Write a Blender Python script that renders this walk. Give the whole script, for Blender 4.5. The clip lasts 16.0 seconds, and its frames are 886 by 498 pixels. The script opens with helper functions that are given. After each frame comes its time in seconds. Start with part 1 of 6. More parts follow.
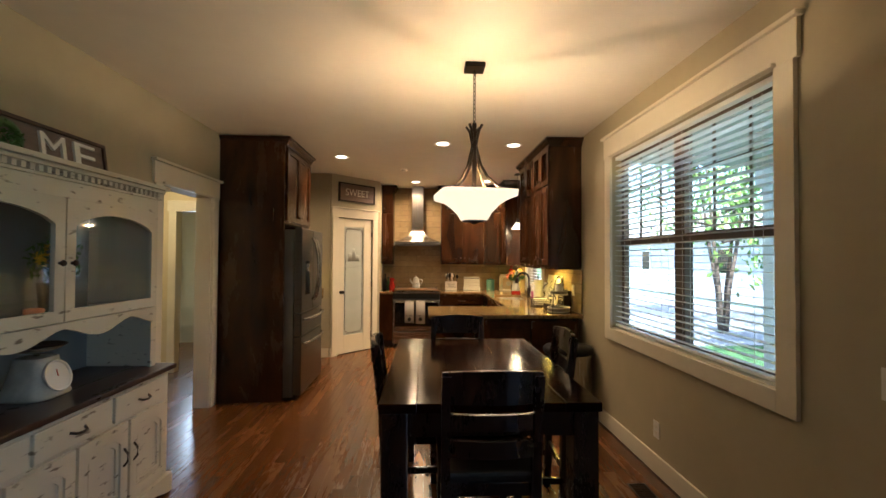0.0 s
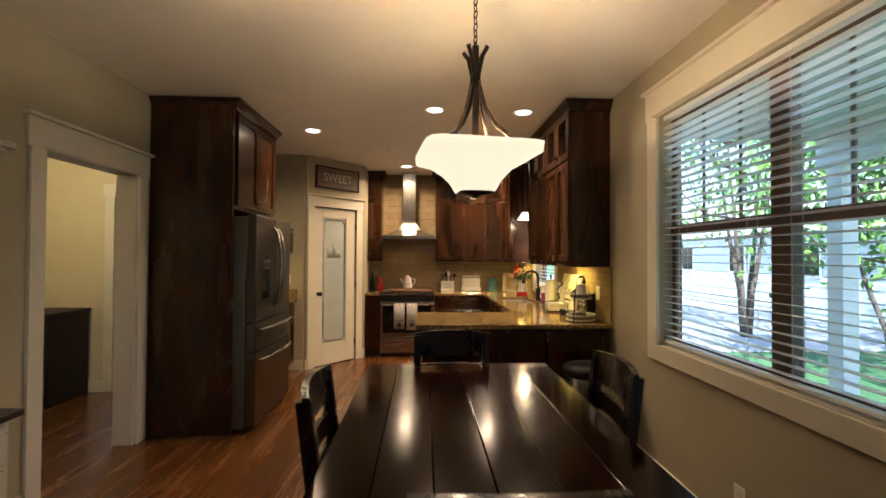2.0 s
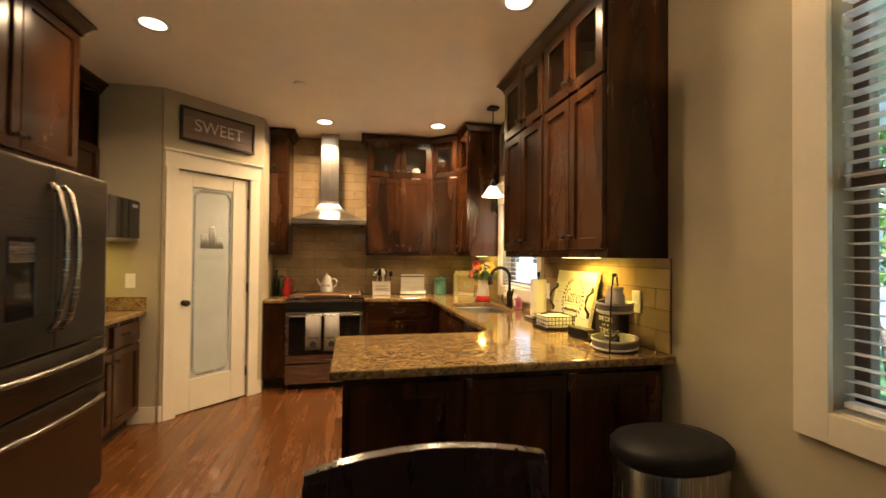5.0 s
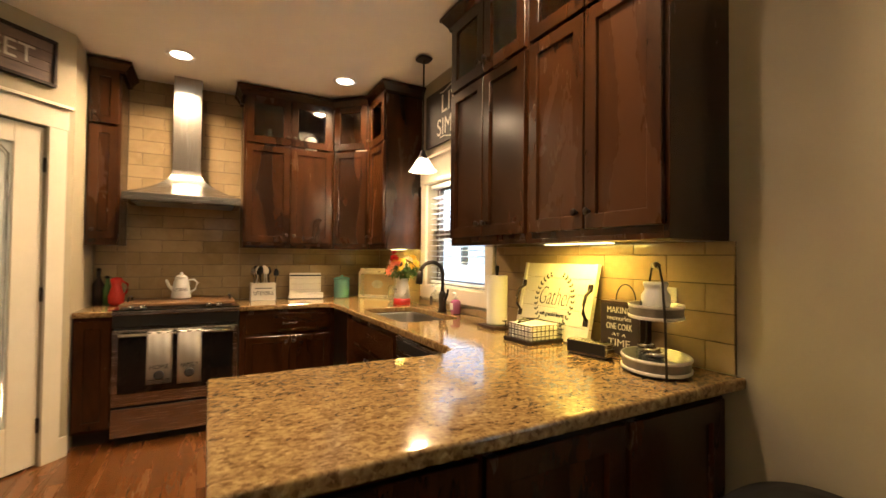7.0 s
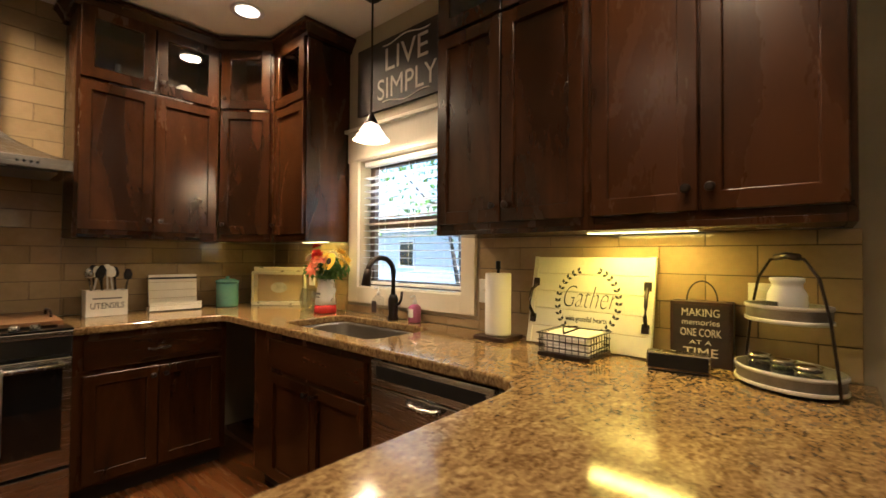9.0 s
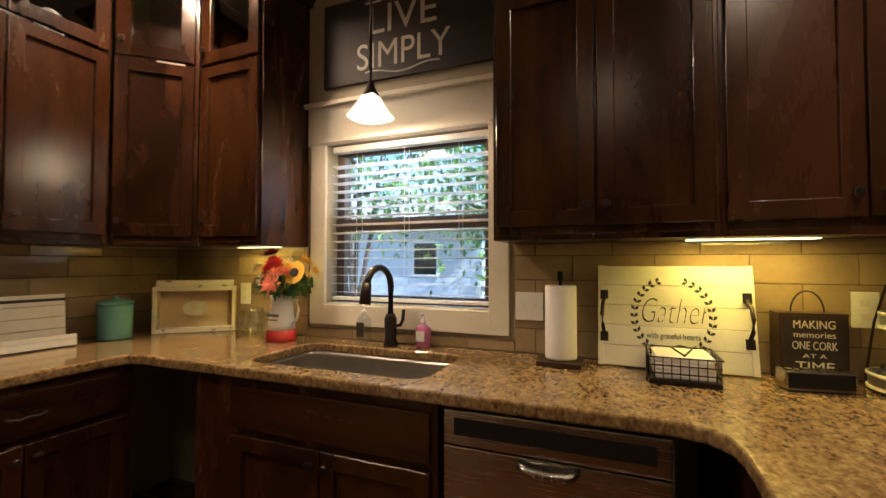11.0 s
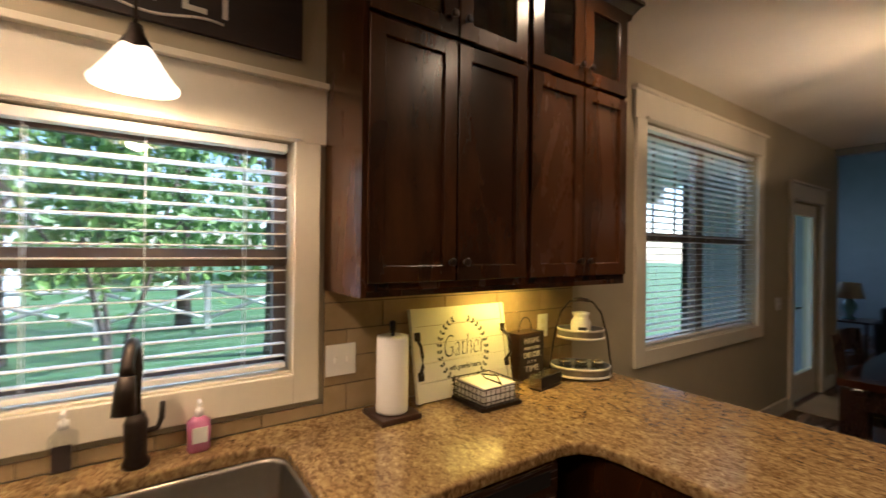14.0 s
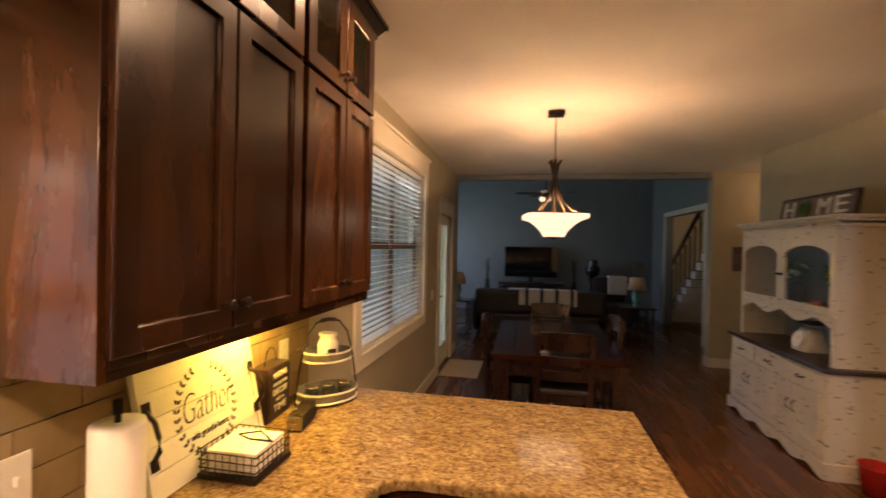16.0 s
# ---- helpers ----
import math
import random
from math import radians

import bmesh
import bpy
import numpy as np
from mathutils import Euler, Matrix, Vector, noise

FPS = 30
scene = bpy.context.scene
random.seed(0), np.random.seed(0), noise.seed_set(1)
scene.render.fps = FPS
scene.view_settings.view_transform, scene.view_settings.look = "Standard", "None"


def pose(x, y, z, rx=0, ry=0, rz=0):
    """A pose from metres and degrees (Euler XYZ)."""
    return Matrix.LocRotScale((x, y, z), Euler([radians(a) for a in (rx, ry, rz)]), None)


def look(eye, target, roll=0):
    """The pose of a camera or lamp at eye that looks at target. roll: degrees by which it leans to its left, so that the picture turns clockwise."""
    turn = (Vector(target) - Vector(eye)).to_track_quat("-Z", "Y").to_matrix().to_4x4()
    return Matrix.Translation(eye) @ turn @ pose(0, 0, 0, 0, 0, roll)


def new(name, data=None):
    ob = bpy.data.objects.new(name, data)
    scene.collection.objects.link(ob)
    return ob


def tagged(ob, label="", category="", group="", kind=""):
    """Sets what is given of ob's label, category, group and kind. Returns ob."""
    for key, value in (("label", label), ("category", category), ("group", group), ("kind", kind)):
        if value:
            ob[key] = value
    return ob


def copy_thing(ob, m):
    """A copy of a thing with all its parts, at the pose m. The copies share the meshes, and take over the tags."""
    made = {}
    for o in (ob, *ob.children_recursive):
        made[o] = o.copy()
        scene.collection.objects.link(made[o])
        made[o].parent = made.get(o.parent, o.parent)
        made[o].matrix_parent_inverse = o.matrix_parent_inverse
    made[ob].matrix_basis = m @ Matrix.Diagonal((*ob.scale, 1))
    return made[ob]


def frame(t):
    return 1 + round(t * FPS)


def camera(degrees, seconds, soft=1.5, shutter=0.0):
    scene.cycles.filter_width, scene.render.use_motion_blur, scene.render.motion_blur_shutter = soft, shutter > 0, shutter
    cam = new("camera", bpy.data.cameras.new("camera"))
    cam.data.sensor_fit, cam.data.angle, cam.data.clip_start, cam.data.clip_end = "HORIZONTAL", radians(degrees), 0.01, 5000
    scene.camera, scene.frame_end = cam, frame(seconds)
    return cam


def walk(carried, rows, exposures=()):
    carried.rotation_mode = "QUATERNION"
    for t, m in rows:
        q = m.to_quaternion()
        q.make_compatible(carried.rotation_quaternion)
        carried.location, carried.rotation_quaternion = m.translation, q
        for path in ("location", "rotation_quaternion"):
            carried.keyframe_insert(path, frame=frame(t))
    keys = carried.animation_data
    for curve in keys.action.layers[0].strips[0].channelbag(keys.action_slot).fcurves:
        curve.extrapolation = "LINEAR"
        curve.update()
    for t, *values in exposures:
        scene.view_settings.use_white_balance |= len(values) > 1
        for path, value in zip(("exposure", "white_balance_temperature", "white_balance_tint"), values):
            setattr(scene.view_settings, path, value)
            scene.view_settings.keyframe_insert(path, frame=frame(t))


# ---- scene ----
cam = camera(91.1, 16.0, shutter=0.5)
METRES, EYE, TILT, LEAN, TURN = 7.0, 1.485, 0.0, 0.0, -2.4
ROWS = [
    (0.0, 0.0, 0.0, 0.0, -0.01, 1.15, -0.33),
    (0.5, 0.0046, 0.0266, -0.0019, -0.04, 1.15, -0.32),
    (1.0, 0.0101, 0.0599, -0.0026, 0.15, 1.05, -0.26),
    (1.5, 0.0092, 0.0957, -0.0041, -0.02, 1.03, -0.34),
    (2.0, 0.0085, 0.1355, -0.0045, -0.13, 0.92, -0.29),
    (2.5, 0.0103, 0.1814, -0.0059, -0.14, 0.93, -0.33),
    (3.0, 0.0125, 0.2246, -0.0076, -0.42, 0.94, -0.3),
    (5.5, -0.0023, 0.406, -0.0184, -13.21, 0.89, -0.51),
    (6.0, -0.0063, 0.4421, -0.0212, -17.18, 0.94, -0.48),
    (6.5, -0.0111, 0.4773, -0.0235, -21.52, 0.99, -0.6),
    (7.0, -0.0163, 0.5103, -0.026, -26.03, 1.13, -0.6),
    (7.5, -0.0244, 0.5415, -0.0264, -30.83, 0.98, -0.39),
    (8.0, -0.033, 0.5732, -0.028, -35.88, 1.07, -0.55),
    (8.5, -0.0405, 0.6057, -0.029, -41.0, 1.06, -0.45),
    (9.0, -0.0487, 0.6389, -0.03, -46.28, 1.08, -0.43),
    (11.5, -0.0647, 0.7977, -0.0249, -72.76, 1.34, 0.21),
    (12.0, -0.0625, 0.8311, -0.0168, -82.18, 0.59, 0.33),
    (12.5, -0.0586, 0.8567, -0.009, -91.41, -0.04, -0.05),
    (13.0, -0.054, 0.8784, 0.0001, -101.15, -0.8, -0.87),
    (13.5, -0.0436, 0.8952, 0.0025, -111.92, -0.23, -0.84),
    (14.0, -0.029, 0.9051, 0.0051, -122.39, 0.14, -0.63),
    (14.5, -0.0107, 0.9118, 0.0116, -133.83, -0.2, -0.61),
    (15.0, 0.0066, 0.9161, 0.0168, -144.63, -0.39, -0.7),
    (15.5, 0.0231, 0.9187, 0.0192, -155.65, -0.36, -0.54),
    (16.0, 0.0366, 0.9229, 0.0223, -166.65, -0.51, -1.18),
]
EXPOSURES = [(0, 2.38, 5600, 10), (3.0, 2.05, 5300, 10), (5.5, 2.5, 6100, 10), (7.0, 2.5, 5800, 10), (9.0, 1.9, 5300, 10), (11.5, 1.35, 5150, 13), (13.0, 1.3, 5150, 14), (14.0, 1.6, 5300, 16), (15.0, 1.9, 6200, 27), (16.0, 2.4, 6700, 29)]
walk(cam, [(t, pose(0, 0, EYE, TILT, LEAN, TURN) @ pose(METRES * x, METRES * y, METRES * z, 90 + pitch, roll, yaw)) for t, x, y, z, yaw, pitch, roll in ROWS], EXPOSURES)

# ---- world, lights ----
world = bpy.data.worlds.new("world")
scene.world = world
world.use_nodes = True
wn = world.node_tree
sky = wn.nodes.new("ShaderNodeTexSky")
sky.sky_type, sky.sun_disc = "NISHITA", False
sky.sun_elevation, sky.sun_rotation = radians(44), radians(194)
wn.links.new(sky.outputs[0], wn.nodes["Background"].inputs[0])
wn.nodes["Background"].inputs[1].default_value = 0.15
sun = new("sun", bpy.data.lights.new("sun", "SUN"))
sun.data.energy, sun.data.angle, sun.data.color = 5.0, radians(0.5), (1, 0.97, 0.92)
sun.matrix_world = look((0, 0, 0), (0.18, 0.70, -0.69))
WARM = (1.0, 0.66, 0.34)


def lamp(name, kind, m, energy, color, size=0.1, size_y=None, spread=None):
    ob = new(name, bpy.data.lights.new(name, kind))
    ob.data.energy, ob.data.color, ob.matrix_world = energy * 0.09, color, m
    if kind == "AREA":
        ob.data.size = size
        if size_y:
            ob.data.shape, ob.data.size_y = "RECTANGLE", size_y
        else:
            ob.data.shape = "DISK"
        if spread:
            ob.data.spread = radians(spread)
    else:
        ob.data.shadow_soft_size = size
    return ob


XR_OUT = 1.77   # outer face of the window wall
CHAND = (0.317, 2.80)
CANS = [(-1.05, 5.46), (0.19, 4.75), (0.98, 4.77), (-0.16, 7.2), (1.0, 7.07)]
for k in range(3):
    lamp("chandelier_bulb", "POINT", pose(CHAND[0] + 0.035 * math.cos(2.1 * k + 0.5), CHAND[1] + 0.035 * math.sin(2.1 * k + 0.5), 1.85), 50, WARM, 0.012)
for cx, cy in CANS:
    lamp("can_bulb", "AREA", pose(cx, cy, 2.725), 80 if cy > 7 else 36, WARM, 0.13, spread=150)
lamp("pendant_bulb", "POINT", pose(1.37, 6.355, 1.925), 58, WARM, 0.04)
lamp("under_light", "AREA", pose(1.47, 4.98, 1.365), 14, (1, 0.64, 0.08), 0.05, 0.35)
lamp("under_light", "AREA", pose(1.5, 7.1, 1.365), 7.5, (1, 0.64, 0.08), 0.04, 0.25)
# Added lamp without a fixture, to brighten the wall end beside the opening.
lamp("foyer_bulb", "POINT", pose(-2.85, 0.3, 2.55), 10, WARM, 0.08)
lamp("under_light", "AREA", pose(-1.9, 6.2, 1.45), 5, (1, 0.7, 0.15), 0.05, 0.3)
# Invented fill for the mud room; no fixture stands behind it.
lamp("hall_bulb", "POINT", pose(-3.3, 4.4, 2.5), 75, (1, 0.78, 0.42), 0.1)
# Added cool area lamp inside the laundry, which has no window.
lamp("laundry_sky", "AREA", look((-3.6, 7.6, 1.6), (-3.2, 6, 1)), 60, (0.75, 0.88, 1), 0.8, 0.8)
# Helper lamps outside, hidden above each window, that brighten the blind slats.
lamp("sink_window_sky", "AREA", look((XR_OUT + 0.3, 6.33, 2.25), (XR_OUT - 0.15, 6.33, 1.35)), 95, (0.68, 0.86, 1), 0.8, 0.3)
lamp("wide_window_sky", "AREA", look((XR_OUT + 0.1, 2.81, 2.56), (XR_OUT - 0.1, 2.81, 1.2)), 60, (0.68, 0.86, 1), 1.7, 0.12)
# Area lamp added in the out-of-view living room window, in place of sky light.
lamp("living_sky", "AREA", look((3.22, -3.15, 1.7), (0, -3.4, 1.5)), 48, (0.62, 0.8, 1), 1.2, 1.8)
# Unseen point lamp, invented to light the stair hall.
lamp("stair_bulb", "POINT", pose(-3.9, -2.6, 2.5), 30, (1, 0.8, 0.55), 0.1)
lamp("fan_bulb", "POINT", pose(0.16, -2.4, 2.12), 1.2, WARM, 0.06)


# ---- materials ----
def nodes_of(name):
    m = bpy.data.materials.new(name)
    m.use_nodes = True
    return m, m.node_tree.nodes, m.node_tree.links, m.node_tree.nodes["Principled BSDF"]


def surface(name, c1, c2, rough=0.5, metal=0.0, scale=(4, 4, 4), fine=60.0, bump=0.1, fine_mix=0.25, spread=0.0, rough_var=0.1, coat=0.0, spec=0.5, island=False):
    """Two colours mixed by a coarse and a fine noise, with bump and uneven gloss."""
    m, n, l, b = nodes_of(name)
    tc, mp = n.new("ShaderNodeTexCoord"), n.new("ShaderNodeMapping")
    mp.inputs["Scale"].default_value = scale
    l.new(tc.outputs["Object"], mp.inputs[0])
    a, f = n.new("ShaderNodeTexNoise"), n.new("ShaderNodeTexNoise")
    a.inputs["Scale"].default_value, a.inputs["Detail"].default_value, a.inputs["Distortion"].default_value = 1.0, 5, 0.6
    f.inputs["Scale"].default_value, f.inputs["Detail"].default_value = fine / 4, 4
    l.new(mp.outputs[0], a.inputs[0])
    l.new(mp.outputs[0], f.inputs[0])
    mix = n.new("ShaderNodeMix")
    mix.inputs[0].default_value = fine_mix
    l.new(a.outputs[0], mix.inputs[2])
    l.new(f.outputs[0], mix.inputs[3])
    fac = mix.outputs[0]
    if spread:
        oi, ad = n.new("ShaderNodeNewGeometry" if island else "ShaderNodeObjectInfo"), n.new("ShaderNodeMath")
        rnd = oi.outputs["Random Per Island" if island else "Random"]
        sh, va = n.new("ShaderNodeMath"), n.new("ShaderNodeVectorMath")
        sh.operation, sh.inputs[1].default_value = "MULTIPLY", 37.0
        l.new(rnd, sh.inputs[0])
        l.new(mp.outputs[0], va.inputs[0])
        l.new(sh.outputs[0], va.inputs[1])
        l.new(va.outputs[0], a.inputs[0])
        l.new(va.outputs[0], f.inputs[0])
        ad.operation = "MULTIPLY_ADD"
        ad.inputs[1].default_value = spread
        l.new(rnd, ad.inputs[0])
        l.new(fac, ad.inputs[2])
        sb = n.new("ShaderNodeMath")
        sb.operation = "SUBTRACT"
        sb.inputs[1].default_value = spread / 2
        l.new(ad.outputs[0], sb.inputs[0])
        fac = sb.outputs[0]
    r = n.new("ShaderNodeValToRGB")
    r.color_ramp.elements[0].position, r.color_ramp.elements[0].color = 0.32, (*c1, 1)
    r.color_ramp.elements[1].position, r.color_ramp.elements[1].color = 0.68, (*c2, 1)
    l.new(fac, r.inputs[0])
    l.new(r.outputs[0], b.inputs["Base Color"])
    mr = n.new("ShaderNodeMapRange")
    mr.inputs[3].default_value, mr.inputs[4].default_value = max(0.02, rough - rough_var), min(1, rough + rough_var)
    l.new(fac, mr.inputs[0])
    l.new(mr.outputs[0], b.inputs["Roughness"])
    b.inputs["Metallic"].default_value = metal
    b.inputs["Coat Weight"].default_value = coat
    b.inputs["Coat Roughness"].default_value = 0.12
    b.inputs["Specular IOR Level"].default_value = spec
    if bump:
        bp = n.new("ShaderNodeBump")
        bp.inputs["Strength"].default_value, bp.inputs["Distance"].default_value = bump, 0.004
        l.new(fac, bp.inputs["Height"])
        l.new(bp.outputs[0], b.inputs["Normal"])
    return m


def glow(name, color, strength, rough=0.4):
    m, n, l, b = nodes_of(name)
    b.inputs["Base Color"].default_value = (*color, 1)
    b.inputs["Emission Color"].default_value = (*color, 1)
    b.inputs["Emission Strength"].default_value = strength
    b.inputs["Roughness"].default_value = rough
    return m


def vessel_glass(name, color, gloss=0.12, rough=0.05):
    """Clear blown glass of a vessel: see-through with an even gloss."""
    m, n, l, b = nodes_of(name)
    n.remove(b)
    tr, gl, mx = n.new("ShaderNodeBsdfTransparent"), n.new("ShaderNodeBsdfGlossy"), n.new("ShaderNodeMixShader")
    tr.inputs[0].default_value, gl.inputs["Roughness"].default_value, mx.inputs[0].default_value = (*color, 1), rough, gloss
    l.new(tr.outputs[0], mx.inputs[1])
    l.new(gl.outputs[0], mx.inputs[2])
    l.new(mx.outputs[0], n["Material Output"].inputs[0])
    return m


def granite(name):
    m, n, l, b = nodes_of(name)
    tc = n.new("ShaderNodeTexCoord")
    mp = n.new("ShaderNodeMapping")
    mp.inputs["Rotation"].default_value, mp.inputs["Scale"].default_value = (0, 0, 0.6), (1, 1.5, 1)
    l.new(tc.outputs["Object"], mp.inputs[0])
    big, mid, small = n.new("ShaderNodeTexNoise"), n.new("ShaderNodeTexNoise"), n.new("ShaderNodeTexVoronoi")
    big.inputs["Scale"].default_value, big.inputs["Detail"].default_value, big.inputs["Distortion"].default_value = 9, 6, 1.0
    mid.inputs["Scale"].default_value, mid.inputs["Detail"].default_value, mid.inputs["Distortion"].default_value = 38, 5, 0.8
    small.inputs["Scale"].default_value = 95
    for t in (big, mid, small):
        l.new(mp.outputs[0], t.inputs[0])
    m1, m2 = n.new("ShaderNodeMix"), n.new("ShaderNodeMix")
    m1.inputs[0].default_value, m2.inputs[0].default_value = 0.7, 0.22
    l.new(big.outputs[0], m1.inputs[2])
    l.new(mid.outputs[0], m1.inputs[3])
    l.new(m1.outputs[0], m2.inputs[2])
    l.new(small.outputs["Color"], m2.inputs[3])
    r = n.new("ShaderNodeValToRGB")
    e = r.color_ramp.elements
    e[0].position, e[0].color = 0.30, (0.075, 0.042, 0.018, 1)
    e[1].position, e[1].color = 0.70, (0.39, 0.285, 0.13, 1)
    for pos, col in ((0.40, (0.13, 0.074, 0.029, 1)), (0.47, (0.195, 0.122, 0.048, 1)), (0.57, (0.265, 0.18, 0.076, 1))):
        k = e.new(pos)
        k.color = col
    l.new(m2.outputs[0], r.inputs[0])
    l.new(r.outputs[0], b.inputs["Base Color"])
    b.inputs["Roughness"].default_value = 0.1
    return m


M = {}
M["wall"] = surface("wall_paint", (0.40, 0.35, 0.235), (0.44, 0.385, 0.265), 0.6, fine=500, bump=0.06, rough_var=0.05)
M["hall"] = surface("hall_paint", (0.62, 0.53, 0.33), (0.66, 0.57, 0.37), 0.6, fine=500, bump=0.06, rough_var=0.05)
M["blue"] = surface("blue_wall_paint", (0.185, 0.205, 0.215), (0.21, 0.23, 0.24), 0.6, fine=500, bump=0.06, rough_var=0.05)
M["ceil"] = surface("ceiling_paint", (0.74, 0.70, 0.62), (0.78, 0.74, 0.66), 0.8, fine=700, bump=0.15, rough_var=0.05)
M["trim"] = surface("trim_paint", (0.70, 0.645, 0.52), (0.76, 0.70, 0.575), 0.35, fine=40, bump=0.03)
M["white"] = surface("white_paint", (0.74, 0.73, 0.70), (0.8, 0.79, 0.76), 0.4, fine=40, bump=0.03)
M["wood"] = surface("cabinet_wood", (0.0115, 0.0040, 0.0011), (0.057, 0.0196, 0.0047), 0.25, scale=(5, 5, 1.3), fine_mix=0.12, fine=90, bump=0.05, spread=0.16, spec=0.38)
M["woodh"] = surface("cabinet_wood_level", (0.0115, 0.0040, 0.0011), (0.054, 0.0186, 0.0045), 0.25, scale=(1.3, 5, 5), fine_mix=0.12, fine=90, bump=0.05, spread=0.16, spec=0.38)
M["dark"] = surface("dark_interior", (0.012, 0.008, 0.006), (0.02, 0.013, 0.009), 0.6)
M["table"] = surface("table_wood", (0.010, 0.0034, 0.0022), (0.030, 0.0095, 0.005), 0.15, scale=(9, 1.5, 9), fine=70, bump=0.06, spread=0.25, spec=0.12)
M["chair"] = surface("chair_wood", (0.012, 0.006, 0.005), (0.024, 0.0105, 0.008), 0.28, scale=(6, 6, 2), fine=70, bump=0.05, coat=0.3)
M["floor"] = surface("oak_plank", (0.082, 0.0285, 0.006), (0.155, 0.059, 0.0135), 0.26, scale=(13, 1.1, 4), fine=60, bump=0.06, spread=0.13, coat=0.15)
M["floor_far"] = surface("oak_plank_far", (0.082, 0.0285, 0.006), (0.155, 0.059, 0.0135), 0.26, scale=(13, 1.1, 4), fine=60, bump=0.06, spread=0.13, coat=0.15, island=True)
M["gap"] = surface("floor_joint", (0.05, 0.02, 0.01), (0.07, 0.03, 0.012), 0.6)
M["tile"] = surface("glazed_tile", (0.27, 0.197, 0.10), (0.35, 0.26, 0.14), 0.07, scale=(7, 7, 7), fine=20, bump=0.5, spread=0.3, rough_var=0.03)
M["grout"] = surface("grout", (0.09, 0.066, 0.04), (0.12, 0.09, 0.055), 0.9, fine=300)
M["granite"] = granite("granite")
M["steel"] = surface("brushed_steel", (0.35, 0.33, 0.305), (0.41, 0.39, 0.36), 0.27, 1.0, scale=(3, 3, 220), fine=20, bump=0, rough_var=0.02)
M["steelv"] = surface("brushed_steel_level", (0.35, 0.33, 0.305), (0.41, 0.39, 0.36), 0.27, 1.0, scale=(220, 220, 3), fine=20, bump=0, rough_var=0.02)
M["sinksteel"] = surface("satin_sink_steel", (0.24, 0.225, 0.20), (0.29, 0.27, 0.245), 0.34, 1.0, scale=(5, 5, 5), fine=60, bump=0, rough_var=0.05)
M["dsteel"] = surface("fridge_steel", (0.12, 0.113, 0.106), (0.15, 0.142, 0.134), 0.28, 1.0, scale=(3, 3, 220), fine=20, bump=0, rough_var=0.02)
M["grey"] = surface("grey_side", (0.10, 0.10, 0.10), (0.14, 0.14, 0.14), 0.5)
M["black"] = surface("black_plastic", (0.010, 0.010, 0.010), (0.016, 0.015, 0.015), 0.5, spec=0.18)
M["bglass"] = surface("black_glass", (0.006, 0.006, 0.007), (0.01, 0.01, 0.01), 0.05, rough_var=0.02, bump=0)
M["iron"] = surface("dark_bronze", (0.022, 0.016, 0.013), (0.045, 0.033, 0.026), 0.38, 0.7, fine=80)
M["glass"] = vessel_glass("clear_glass", (0.97, 0.985, 0.98), 0.05, 0.0)
M["vessel"] = vessel_glass("vessel_glass", (0.9, 0.92, 0.92))
M["frost"] = surface("frosted_glass", (0.46, 0.49, 0.46), (0.52, 0.55, 0.52), 0.22, fine=200, bump=0.02)
M["mirror"] = surface("bevelled_glass", (0.75, 0.76, 0.74), (0.8, 0.8, 0.78), 0.06, 0.9, bump=0, rough_var=0.02)
M["shade"] = glow("lit_glass_shade", (1.0, 0.80, 0.49), 0.245)
M["shade2"] = glow("lit_small_shade", (1.0, 0.84, 0.58), 0.5)
M["bulb"] = glow("lit_can", (1.0, 0.85, 0.62), 1.4)
M["strip"] = glow("lit_strip", (1.0, 0.82, 0.3), 1.6)
M["slat"] = surface("blind_slat", (0.84, 0.84, 0.83), (0.89, 0.89, 0.88), 0.4, fine=30, bump=0.03)
M["sash"] = surface("brown_sash", (0.10, 0.065, 0.045), (0.15, 0.10, 0.07), 0.5)
M["red"] = surface("red_glaze", (0.42, 0.02, 0.015), (0.5, 0.03, 0.02), 0.2)
M["teal"] = surface("teal_enamel", (0.13, 0.32, 0.31), (0.17, 0.38, 0.37), 0.25)
M["cream"] = surface("cream_enamel", (0.68, 0.65, 0.57), (0.74, 0.71, 0.64), 0.3)
M["paper"] = surface("paper_towel", (0.76, 0.74, 0.70), (0.82, 0.80, 0.76), 0.9, fine=200, bump=0.3)
M["ink"] = surface("black_lettering", (0.02, 0.02, 0.022), (0.035, 0.035, 0.037), 0.7)
M["chalk"] = surface("pale_lettering", (0.62, 0.58, 0.50), (0.72, 0.68, 0.60), 0.7)
M["shabby"] = surface("distressed_white", (0.42, 0.41, 0.40), (0.62, 0.61, 0.59), 0.5, scale=(9, 9, 9), fine=60, bump=0.2)
M["leather"] = surface("dark_leather", (0.012, 0.011, 0.011), (0.022, 0.02, 0.02), 0.4, fine=90)
M["cloth"] = surface("pale_cloth", (0.6, 0.57, 0.52), (0.68, 0.65, 0.6), 0.95, fine=200, bump=0.3)
M["grass"] = surface("grass", (0.03, 0.085, 0.022), (0.06, 0.14, 0.04), 0.9, scale=(1, 1, 1), fine=30, bump=0.5)
M["leaf"] = surface("leaf_green", (0.035, 0.10, 0.018), (0.09, 0.19, 0.035), 0.5, scale=(2, 2, 2), fine=16)
M["bark"] = surface("bark", (0.06, 0.045, 0.035), (0.12, 0.09, 0.07), 0.9, fine=30, bump=0.5)
M["siding"] = surface("white_siding", (0.58, 0.61, 0.64), (0.65, 0.68, 0.71), 0.6)
M["concrete"] = surface("concrete", (0.30, 0.29, 0.27), (0.38, 0.37, 0.35), 0.85, fine=80, bump=0.3)
